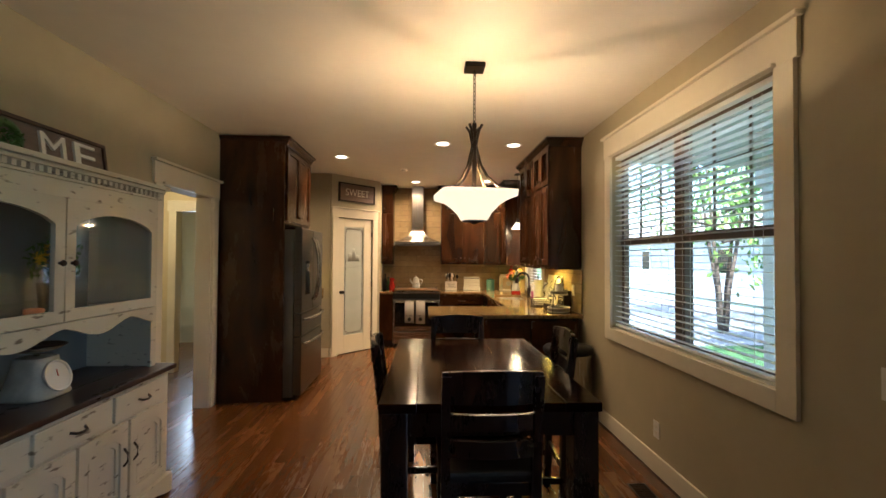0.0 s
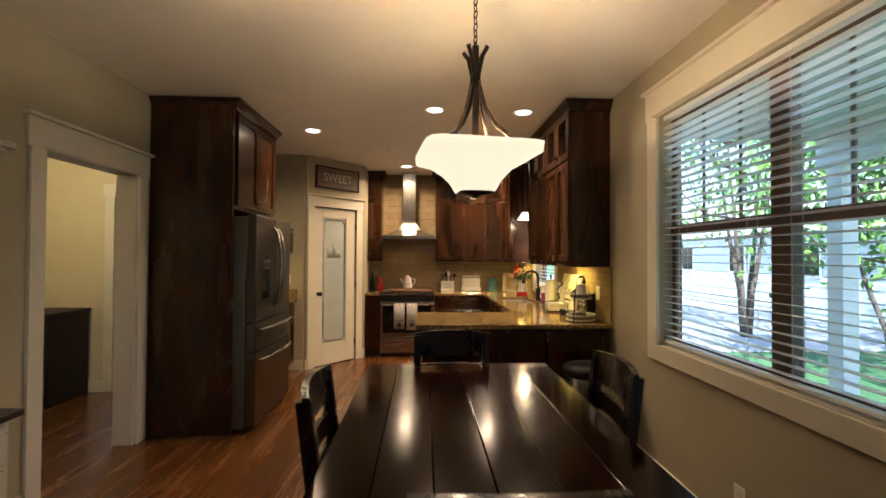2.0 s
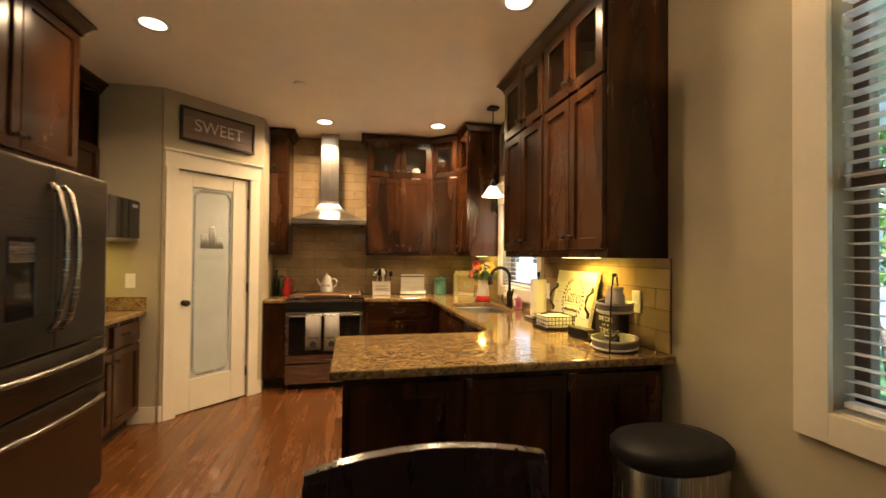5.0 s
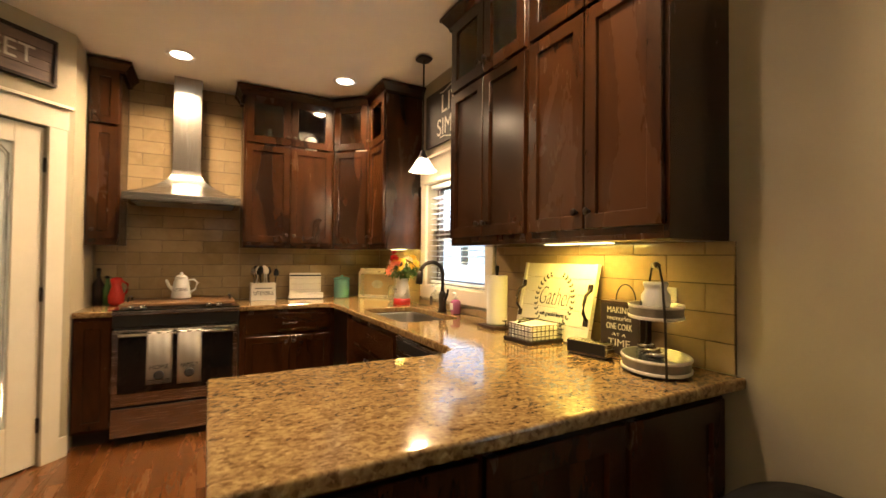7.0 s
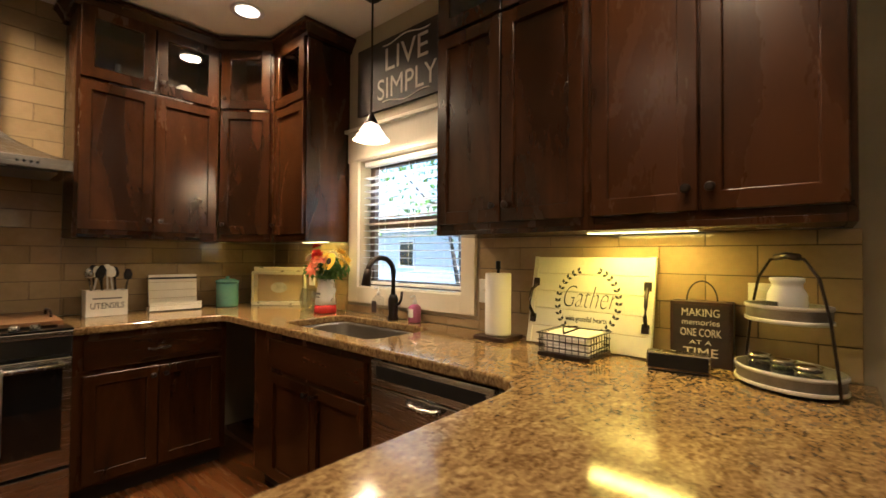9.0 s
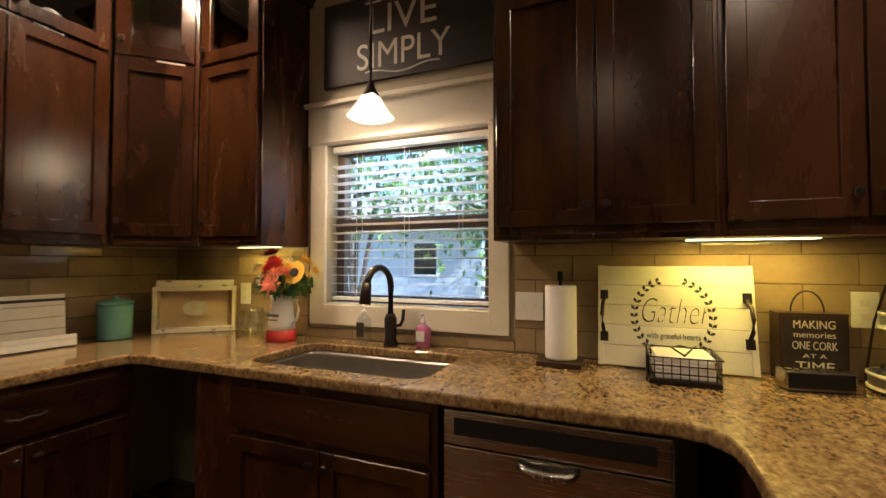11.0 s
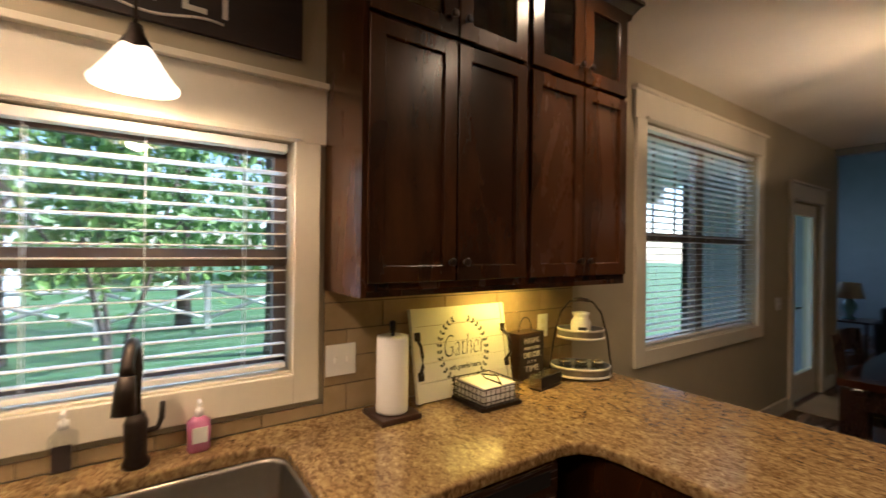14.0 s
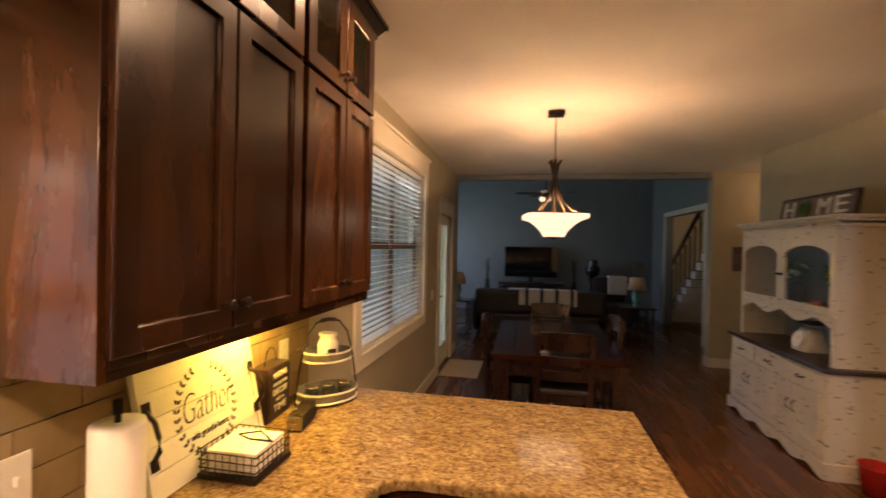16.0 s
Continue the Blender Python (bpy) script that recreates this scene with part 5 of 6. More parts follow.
# leaning board with a wreath
root = thing("serving_board", (0, 0, 0), "white plank board with black handles and lettering leaning on tiles", "board")
w, h = 0.50, 0.37
for i in range(5):
    part("plank", boxes((-w / 2, w / 2, -0.015, 0, i * h / 5 + 0.001, (i + 1) * h / 5 - 0.001), bevel=0.0015), "cream", root)
for sx in (-1, 1):
    part("batten", boxes((sx * w / 2 - (0.02 if sx > 0 else 0.0) , sx * w / 2 + (0.0 if sx > 0 else 0.02), -0.022, -0.0155, 0, h), bevel=0.001), "cream", root)
    x = sx * (w / 2 - 0.022)
    part("handle", tube([(x, -0.015, 0.10), (x, -0.024, 0.115), (x + sx * 0.004, -0.05, 0.14), (x + sx * 0.006, -0.058, 0.18), (x + sx * 0.004, -0.05, 0.22), (x, -0.024, 0.245), (x, -0.015, 0.26)], 0.007, 8), "iron", root, "black iron handle")
    for pz in (0.085, 0.24):
        part("handle_plate", boxes((x - 0.014, x + 0.014, -0.026, -0.022, pz, pz + 0.035), bevel=0.002), "iron", root)
    for k in range(13):
        a = math.radians(-72 + 11.5 * k)
        cx, cz = sx * 0.125 * math.cos(a), 0.185 + 0.135 * math.sin(a)
        for side in (-1, 1):
            b = bmesh.new()
            ang = a + side * 0.7 + math.pi / 2
            tip = Vector((math.cos(ang) * 0.021, 0, math.sin(ang) * 0.021))
            nrm = Vector((-tip.z, 0, tip.x)) * 0.3
            for yy in (-0.0165,):
                vs = [b.verts.new((cx + sx * v.x, yy, cz + v.z)) for v in (Vector(), tip * 0.5 + nrm, tip, tip * 0.5 - nrm)]
                b.faces.new(vs)
            part("printed_leaf", b, "ink", root)
text_mesh("Gather", 0.135, "ink", pose(0.0, -0.0165, 0.20, 90), "lettering", root, shear=0.35, width=0.22, thin=0.0035)
text_mesh("with grateful hearts", 0.03, "ink", pose(0.0, -0.0165, 0.115, 90), "lettering", root, width=0.17)
root.matrix_basis = pose(1.515, 5.20, Z + 0.001, -12, 0, -90)

# wire napkin basket
bx, by = 1.40, 5.19
root = thing("napkin_basket", (bx, by, Z), "black wire basket filled with white paper napkins", "basket")
part("tray", boxes((bx - 0.1, bx + 0.1, by - 0.1, by + 0.1, Z, Z + 0.016), bevel=0.004), "iron", root)
for k, r in ((0.035, 0.096), (0.06, 0.098), (0.085, 0.102)):
    part("wire", tube([(bx - r, by - r, Z + k), (bx + r, by - r, Z + k), (bx + r, by + r, Z + k), (bx - r, by + r, Z + k)], 0.0022, 6, closed=True), "iron", root)
for i in range(8):
    o = -0.084 + 0.024 * i
    for p in ((bx + o, by - 0.099), (bx + o, by + 0.099), (bx - 0.099, by + o), (bx + 0.099, by + o)):
        part("wire", tube([(p[0], p[1], Z + 0.014), (p[0], p[1], Z + 0.087)], 0.0016, 5), "iron", root)
part("weight_arm", tube([(bx - 0.09, by, Z + 0.09), (bx - 0.03, by - 0.03, Z + 0.105), (bx + 0.03, by, Z + 0.102), (bx - 0.03, by + 0.03, Z + 0.105), (bx - 0.09, by, Z + 0.092)], 0.003, 6), "iron", root)
for i in range(6):
    solid_n = part("napkin", turn(boxes((-0.082, 0.082, -0.082, 0.082, 0, 0.010), bevel=0.003), pose(bx, by, Z + 0.017 + 0.0115 * i, 0, 0, random.uniform(-4, 4))), "paper", root)

# dark box with words
root = thing("wine_box", (0, 0, 0), "black wooden box with white words and a wire handle", "box")
part("box", boxes((-0.1, 0.1, 0, 0.09, 0, 0.235), bevel=0.003), "hutchtop", root)
part("face", boxes((-0.09, 0.09, -0.003, 0.0, 0.01, 0.225)), "signblack", root)
for wd, s, z, ww in (("MAKING", 0.04, 0.195, 0.12), ("memories", 0.03, 0.16, 0.12), ("ONE CORK", 0.04, 0.122, 0.13), ("AT A", 0.02, 0.087, 0.07), ("TIME", 0.045, 0.05, 0.11)):
    text_mesh(wd, s, "chalk", pose(0, -0.004, z, 90), "lettering", root, width=ww)
part("handle", tube([(0.05 * math.cos(a), 0.045, 0.235 + 0.075 * math.sin(a)) for a in np.linspace(0, math.pi, 15)], 0.003, 6), "iron", root)
root.matrix_basis = pose(1.525, 4.80, Z, 0, 0, -86) @ Matrix.Scale(0.92, 4)
root = thing("speaker", (0, 0, 0), "small grey and black table speaker with buttons", "speaker")
part("case", boxes((-0.09, 0.09, -0.03, 0.03, 0.006, 0.062), bevel=0.006), "steel", root)
part("grille", boxes((-0.084, 0.084, -0.0325, -0.0295, 0.012, 0.056), bevel=0.001), "black", root)
part("foot", boxes((-0.085, 0.085, -0.028, 0.028, 0, 0.0055)), "black", root)
root.matrix_basis = pose(1.40, 4.84, Z, 0, 0, -80)

# two-tier tray
M["zinc"] = surface("worn_zinc", (0.16, 0.155, 0.145), (0.30, 0.29, 0.27), 0.45, 0.5, scale=(14, 14, 14), fine=60, bump=0.15)
tx, ty = 1.425, 4.565
TR = pose(tx, ty, Z, 0, 0, -42)
root = thing("tiered_tray", (0, 0, 0), "white galvanised two-tier tray with an iron loop handle", "tray")
for z, a, b in ((0.008, 0.165, 0.12), (0.185, 0.13, 0.095)):
    part("tray", lathe([(0.0, 0.0), (0.96, 0.0), (1.0, 0.004), (1.02, 0.045), (1.04, 0.05), (1.0, 0.048), (0.96, 0.008), (0.0, 0.008)], 36, (0, 0, z), sx=b, sy=a), "zinc", root, "oval grey metal tray")
    for zr in (0.006, 0.044):
        part("rim", lathe([(1.005, zr - 0.006), (1.045, zr - 0.004), (1.05, zr + 0.004), (1.01, zr + 0.006), (1.005, zr - 0.006)], 36, (0, 0, z), sx=b, sy=a), "galv", root, "worn white rim")
pts = [(0, -0.18, 0), (0, -0.175, 0.05), (0, -0.15, 0.2), (0, -0.115, 0.31), (0, -0.065, 0.362), (0, 0, 0.372), (0, 0.065, 0.362), (0, 0.115, 0.31), (0, 0.15, 0.2), (0, 0.175, 0.05), (0, 0.18, 0)]
part("loop_handle", tube(pts, 0.0045, 8), "iron", root)
part("grip", tube([(0, -0.045, 0.368), (0, 0, 0.373), (0, 0.045, 0.368)], 0.010, 10), "hutchtop", root, "wooden grip")
root.matrix_basis = TR @ Matrix.Diagonal((0.9, 0.83, 1, 1))
root = thing("milk_jar", (0, 0, 0), "white enamel jar on the upper tray", "jar")
part("jar", lathe([(0.042, 0), (0.047, 0.006), (0.047, 0.07), (0.036, 0.09), (0.036, 0.1), (0.041, 0.106), (0.041, 0.117), (0, 0.119)], 22), "white", root)
part("label_mark", boxes((-0.0485, -0.0475, -0.02, 0.02, 0.03, 0.05)), "ink", root)
root.matrix_basis = TR @ pose(0, 0, 0.1935)
for k, dy in enumerate((-0.078, 0.0, 0.078)):
    root = thing("glass_jar", (0, 0, 0), "small glass jar with a steel lid on the lower tray", "jar", "small jars")
    part("jar", lathe([(0.03, 0), (0.034, 0.006), (0.034, 0.04), (0.027, 0.05), (0.0, 0.05)], 16), "vessel", root)
    part("filling", lathe([(0.0, 0.003), (0.028, 0.004), (0.028, 0.035), (0, 0.037)], 14), "ink", root)
    part("lid", lathe([(0.03, 0.05), (0.03, 0.062), (0, 0.064)], 16), "steel", root)
    root.matrix_basis = TR @ pose(-0.015, dy, 0.0165)

# flower jug
vx, vy = 1.46, 6.91
root = thing("flower_jug", (vx, vy, Z), "white enamel jug with a red foot holding mixed artificial flowers", "flower jug")
part("jug", lathe([(0.066, 0.05), (0.062, 0.09), (0.052, 0.16), (0.048, 0.185), (0.058, 0.215), (0.054, 0.215), (0.044, 0.18), (0.03, 0.1)], 26, (vx, vy, Z)), "white", root)
part("foot_band", lathe([(0.0, 0.0), (0.07, 0.0), (0.072, 0.006), (0.067, 0.052), (0.0, 0.052)], 26, (vx, vy, Z)), "red", root, "red foot band")
part("handle", tube([(vx, vy - 0.055, Z + 0.2), (vx, vy - 0.09, Z + 0.195), (vx, vy - 0.105, Z + 0.15), (vx, vy - 0.09, Z + 0.1), (vx, vy - 0.06, Z + 0.08)], 0.006, 8), "white", root)
part("lettering", boxes(*[(vx - 0.068, vx - 0.064, vy - 0.04 + 0.012 * i, vy - 0.032 + 0.012 * i, Z + 0.118, Z + 0.132) for i in range(7)], (vx - 0.066, vx - 0.062, vy - 0.03, vy + 0.03, Z + 0.1, Z + 0.106)), "grey", root)
part("foliage", leaves(300, 0.145, 0.028, (vx - 0.01, vy - 0.02, Z + 0.275), 0.5), "leaf", root)
for mat_a, n, off in (("cream", 6, (-0.01, 0.03, 0.325)), ("gold", 6, (-0.02, -0.07, 0.33)), ("coral", 4, (-0.05, -0.03, 0.305)), ("red", 2, (0, 0.0, 0.37))):
    for b in blooms(n + 2, 0.115, 0.05, (vx + off[0], vy + off[1], Z + off[2]), 0.6):
        part("bloom", b, mat_a, root)
part("sunflower", join(*[turn(boxes((0.012, 0.055, -0.009, 0.009, 0, 0.003)), pose(vx - 0.06, vy - 0.13, Z + 0.33, 0, -70, 0) @ pose(0, 0, 0, 0, 0, 22.5 * k)) for k in range(16)]), "gold", root)
part("sunflower_eye", turn(lathe([(0.022, 0), (0.02, 0.008), (0, 0.01)], 16), pose(vx - 0.062, vy - 0.13, Z + 0.33, 0, -70, 0)), "dark", root)
root = thing("glass_mug", (1.50, 7.15, Z), "dimpled clear glass jar beside the jug", "jar")
part("jar", lathe([(0.045, 0), (0.062, 0.01), (0.077, 0.065), (0.064, 0.12), (0.06, 0.14), (0.057, 0.135), (0.072, 0.065), (0.056, 0.012)], 24, (1.50, 7.15, Z)), "vessel", root)

# lantern box
root = thing("recipe_box", (0, 0, 0), "distressed white wooden wire-front box under the corner cabinet", "box")
for row in ((-0.2, 0.2, 0, 0.18, 0, 0.02), (-0.2, 0.2, 0, 0.18, 0.2, 0.22), (-0.2, -0.18, 0, 0.18, 0.02, 0.2), (0.18, 0.2, 0, 0.18, 0.02, 0.2)):
    part("frame_board", boxes(row, bevel=0.003), "shabby", root)
part("lid", boxes((-0.185, 0.185, 0.01, 0.17, 0.221, 0.25), bevel=0.006), "shabby", root)
part("mesh_back", boxes((-0.18, 0.18, 0.165, 0.17, 0.02, 0.2)), "wicker", root)
part("emblem", turn(lathe([(0, 0), (0.05, 0), (0.05, 0.003), (0, 0.003)], 24, sx=1.2, sy=0.7), pose(0, 0.012, 0.115, 90)), "galv", root)
root.matrix_basis = pose(1.455, 7.505, Z, 0, 0, -48) @ Matrix.Diagonal((1, 0.42, 1.12, 1))
root = thing("canister", (1.17, 7.70, Z), "teal enamel canister with a lid", "canister")
part("body", lathe([(0.07, 0), (0.073, 0.005), (0.073, 0.165), (0.0, 0.166)], 28, (1.17, 7.70, Z)), "teal", root)
part("lid", lathe([(0.076, 0.1665), (0.077, 0.182), (0.05, 0.194), (0.012, 0.198), (0.014, 0.212), (0, 0.215)], 28, (1.17, 7.70, Z)), "teal", root)
root = thing("cookbook_stand", (0, 0, 0), "white plank cookbook stand leaning beside the utensil crock", "stand")
for i in range(4):
    part("plank", boxes((-0.14, 0.14, 0.02, 0.034, 0.03 + 0.052 * i, 0.08 + 0.052 * i), bevel=0.002), "cream", root)
part("ledge", boxes((-0.15, 0.15, -0.055, 0.03, 0.0, 0.028), bevel=0.003), "cream", root)
part("lip", boxes((-0.15, 0.15, -0.055, -0.04, 0.029, 0.05), bevel=0.002), "cream", root)
part("stripe", boxes((-0.14, 0.14, 0.017, 0.0195, 0.205, 0.218)), "ink", root)
root.matrix_basis = pose(0.84, 7.72, Z, -6, 0, -4)
root = thing("utensil_crock", (0.47, 7.72, Z), "white box crock lettered and filled with kitchen utensils", "crock")
part("box", boxes((0.37, 0.57, 7.66, 7.672, Z, Z + 0.15), (0.37, 0.57, 7.768, 7.78, Z, Z + 0.15), (0.37, 0.382, 7.672, 7.768, Z, Z + 0.15), (0.558, 0.57, 7.672, 7.768, Z, Z + 0.15), (0.382, 0.558, 7.672, 7.768, Z, Z + 0.01)), "cream", root)
text_mesh("UTENSILS", 0.05, "ink", pose(0.47, 7.659, Z + 0.06, 90), "lettering", root, width=0.16)
part("small_lettering", boxes((0.40, 0.54, 7.6585, 7.66, Z + 0.1, Z + 0.108)), "grey", root)
for k in range(9):
    x, y, a = 0.395 + 0.019 * k, 7.70 + random.uniform(-0.02, 0.05), random.uniform(-0.035, 0.035)
    m_k = random.choice(("black", "black", "hutchtop", "cream", "steel"))
    top = Z + random.uniform(0.2, 0.25)
    u = part("utensil", join(tube([(x, y, Z + 0.03), (x + a, y, top)], 0.005, 6), lathe([(0.0, 0.0), (0.02, 0.01), (0.024, 0.035), (0.012, 0.065), (0, 0.07)], 12, (x + a, y, top - 0.005), sy=0.35)), m_k, root)
M["stovewood"] = surface("oiled_board_wood", (0.10, 0.048, 0.018), (0.19, 0.098, 0.04), 0.38, scale=(1.5, 10, 10), fine=60, bump=0.08, spread=0.2)
root = thing("stove_cover", (-0.136, 7.56, 0.925), "brown wooden board cover lying on the black hob", "stove cover")
for i in range(4):
    part("plank", boxes((-0.50, 0.228, 7.31 + 0.132 * i, 7.4405 + 0.132 * i, 0.931, 0.95), bevel=0.002), "stovewood", root)
for x in (-0.50, 0.206):
    part("batten", boxes((x, x + 0.022, 7.305, 7.842, 0.9245, 0.9305), bevel=0.001), "stovewood", root)
for x in (-0.472, 0.2):
    part("handle", tube([(x, 7.48, 0.9505), (x, 7.485, 0.975), (x, 7.52, 0.982), (x, 7.63, 0.982), (x, 7.665, 0.975), (x, 7.67, 0.9505)], 0.006, 8), "iron", root, "dark iron handle")
root = thing("coffee_pot", (-0.15, 7.72, 0.951), "white enamel coffee pot lettered black on the stove cover", "coffee pot")
kx, ky, kz = -0.15, 7.72, 0.951
part("body", lathe([(0.068, 0), (0.072, 0.006), (0.055, 0.13), (0.046, 0.155), (0.048, 0.16), (0, 0.161)], 26, (kx, ky, kz)), "white", root)
part("lid", lathe([(0.048, 0.1615), (0.03, 0.185), (0.008, 0.193), (0.012, 0.205), (0, 0.212)], 22, (kx, ky, kz)), "white", root)
part("spout", tube([(kx - 0.055, ky, kz + 0.07), (kx - 0.085, ky, kz + 0.10), (kx - 0.105, ky, kz + 0.15)], 0.016, 10, taper=0.009), "white", root)
part("handle", tube([(kx + 0.05, ky, kz + 0.145), (kx + 0.09, ky, kz + 0.15), (kx + 0.115, ky, kz + 0.12), (kx + 0.1, ky, kz + 0.07), (kx + 0.065, ky, kz + 0.045)], 0.007, 8), "white", root)
word = text_mesh("COFFEE", 0.036, "ink", pose(kx, ky, kz + 0.07, 90), "lettering", root, width=0.098)
for v in word.data.vertices:
    r, a = 0.0737 - 0.131 * v.co.z, v.co.x / 0.062
    v.co.x, v.co.y = r * math.sin(a), -r * math.cos(a)
root = thing("red_pitcher", (-0.575, 7.70, Z), "glossy red ceramic rooster-shaped pitcher", "pitcher")
part("body", lathe([(0.04, 0), (0.052, 0.02), (0.055, 0.07), (0.035, 0.13), (0.032, 0.16), (0.042, 0.19), (0.03, 0.21), (0, 0.215)], 22, (-0.575, 7.70, Z)), "red", root)
part("handle", tube([(-0.535, 7.70, Z + 0.18), (-0.505, 7.70, Z + 0.16), (-0.51, 7.70, Z + 0.1), (-0.53, 7.70, Z + 0.07)], 0.007, 8), "red", root)
for bx_, r, h, mm in ((-0.70, 0.036, 0.26, "dark"), (-0.645, 0.03, 0.2, "leaf")):
    root = thing("oil_bottle", (bx_, 7.78, Z), "dark glass oil bottle beside the pantry wall", "bottle", "oil bottles")
    part("bottle", lathe([(r, 0), (r, h * 0.6), (0.013, h * 0.78), (0.013, h)], 18, (bx_, 7.78, Z)), mm, root)
    part("cap", lathe([(0.015, h), (0.015, h + 0.02), (0, h + 0.02)], 14, (bx_, 7.78, Z)), "black", root)

# faucet and soaps
fx, fy = 1.535, 6.345
root = thing("faucet", (fx, fy, Z), "oil-rubbed bronze pull-down kitchen faucet", "faucet")
part("base", lathe([(0.032, 0), (0.034, 0.01), (0.026, 0.03), (0.029, 0.12), (0.02, 0.145), (0, 0.145)], 20, (fx, fy, Z)), "iron", root)
pts = [(fx, fy, Z + 0.13), (fx, fy, Z + 0.27)] + [(fx - 0.085 + 0.085 * math.cos(a), fy + 0.01 * (1 - math.cos(a)), Z + 0.27 + 0.085 * math.sin(a)) for a in np.linspace(0.2, math.pi * 0.92, 12)]
part("spout", tube(pts, 0.015, 12), "iron", root)
e = Vector(pts[-1])
part("spray_head", tube([e, e + Vector((-0.006, 0.002, -0.035)), e + Vector((-0.012, 0.004, -0.09))], 0.019, 14, taper=0.026), "iron", root)
part("lever", tube([(fx, fy - 0.02, Z + 0.09), (fx, fy - 0.05, Z + 0.095), (fx + 0.005, fy - 0.06, Z + 0.12), (fx + 0.01, fy - 0.062, Z + 0.165)], 0.008, 10), "iron", root)
for y, mm, h, tag in ((6.50, "vessel", 0.13, "clear soap dispenser with a dark label"), (6.19, "pink", 0.10, "pink liquid soap bottle with a pump")):
    root = thing("soap_bottle", (1.555, y, Z), tag + " by the sink", "soap bottle")
    part("bottle", lathe([(0.028, 0), (0.031, 0.006), (0.031, h * 0.85), (0.013, h), (0.0, h)], 18, (1.555, y, Z), power=3), mm, root)
    part("pump", join(lathe([(0.012, h), (0.012, h + 0.02), (0.005, h + 0.022), (0.005, h + 0.045), (0, h + 0.045)], 12, (1.555, y, Z)), tube([(1.555, y, Z + h + 0.045), (1.52, y, Z + h + 0.042)], 0.006, 8)), "white", root)
    part("label", boxes((1.521, 1.5235, y - 0.02, y + 0.02, Z + 0.03, Z + h * 0.75)), "signblack" if mm == "vessel" else "paper", root)


def wall_plate(m, label, kind="switch", double=False):
    root = thing("light_switch" if kind == "switch" else "power_outlet", (0, 0, 0), label, kind)
    w = 0.058 if double else 0.036
    part("plate", boxes((-w, w, -0.006, 0, -0.058, 0.058), bevel=0.003), "white", root)
    for x in ((-0.023, 0.023) if double else (0,)):
        if kind == "switch":
            part("toggle", boxes((x - 0.004, x + 0.004, -0.02, -0.006, -0.008, 0.012), bevel=0.002), "white", root)
        else:
            for z in (-0.022, 0.022):
                part("socket", boxes((x - 0.014, x + 0.014, -0.008, -0.006, z - 0.013, z + 0.013), bevel=0.002), "cream", root)
    root.matrix_basis = m


wall_plate(pose(XR - 0.013, 5.725, 1.11, 0, 0, -90), "white double light switch on the tiles", double=True)
wall_plate(pose(XR - 0.013, 4.64, 1.14, 0, 0, -90), "white power outlet on the tiles", "outlet")
wall_plate(pose(XR - 0.013, 7.30, 1.12, 0, 0, -90), "white power outlet on the tiles", "outlet")
wall_plate(pose(XR - 0.001, 2.98, 0.30, 0, 0, -90), "white power outlet low on the wall", "outlet")
wall_plate(pose(XR - 0.001, 1.42, 1.05, 0, 0, -90), "white light switch beside the window", "switch", double=True)
wall_plate(pose(-1.62, 6.549, 1.15), "white light switch beside the pantry", "switch")

# trash can
cx, cy = 1.372, 4.11
root = thing("trash_can", (cx, cy, 0), "oval steel trash can with a black lid", "trash can")
part("body", lathe([(0.96, 0.02), (0.98, 0.03), (0.98, 0.58), (0.96, 0.585), (0, 0.585)], 40, (cx, cy, 0), sx=0.225, sy=0.17, power=2.4), "steelv", root)
part("lid", lathe([(1.0, 0.586), (1.03, 0.6), (1.03, 0.635), (0.95, 0.655), (0.6, 0.668), (0, 0.672)], 40, (cx, cy, 0), sx=0.225, sy=0.17, power=2.4), "black", root, "black plastic lid")
part("foot_ring", lathe([(1.0, 0), (1.02, 0.005), (1.0, 0.025), (0, 0.025)], 40, (cx, cy, 0), sx=0.225, sy=0.17, power=2.4), "black", root)
part("pedal", boxes((cx - 0.04, cx + 0.04, cy - 0.22, cy - 0.172, 0.01, 0.022), bevel=0.004), "black", root)
root = thing("floor_vent", (1.40, 2.68, 0), "brown metal floor vent grille", "vent")
part("frame", boxes((1.34, 1.46, 2.52, 2.535, 0.0005, 0.006), (1.34, 1.46, 2.825, 2.84, 0.0005, 0.006), (1.34, 1.35, 2.535, 2.825, 0.0005, 0.006), (1.45, 1.46, 2.535, 2.825, 0.0005, 0.006)), "iron", root)
for i in range(14):
    part("slat", boxes((1.35, 1.45, 2.54 + 0.0205 * i, 2.549 + 0.0205 * i, 0.0005, 0.005)), "iron", root)
solid("door_mat", boxes((1.10, 1.585, 0.3, 1.1, 0.001, 0.013), bevel=0.004), "mat", "beige woven door mat before the glazed door", "mat")
# things in the glass cabinets
root = thing("white_lantern", (0.86, 7.68, ZG + 0.001), "small white lantern behind cabinet glass", "lantern")
part("body", lathe([(0.05, 0), (0.05, 0.1), (0.045, 0.13), (0.02, 0.15), (0, 0.155)], 18, (0.86, 7.68, ZG + 0.001)), "white", root)
part("emblem", boxes((0.835, 0.885, 7.6285, 7.6305, ZG + 0.03, ZG + 0.08)), "grey", root)
solid("glass_bottle", lathe([(0.04, 0), (0.042, 0.08), (0.015, 0.13), (0.015, 0.17), (0, 0.17)], 16, (0.5, 7.68, ZG + 0.001)), "blue", "grey glass bottle behind cabinet glass", "bottle")
solid("small_crate", boxes((1.24, 1.34, 7.46, 7.54, ZG + 0.001, ZG + 0.09), bevel=0.004), "galv", "small white crate behind cabinet glass", "crate")

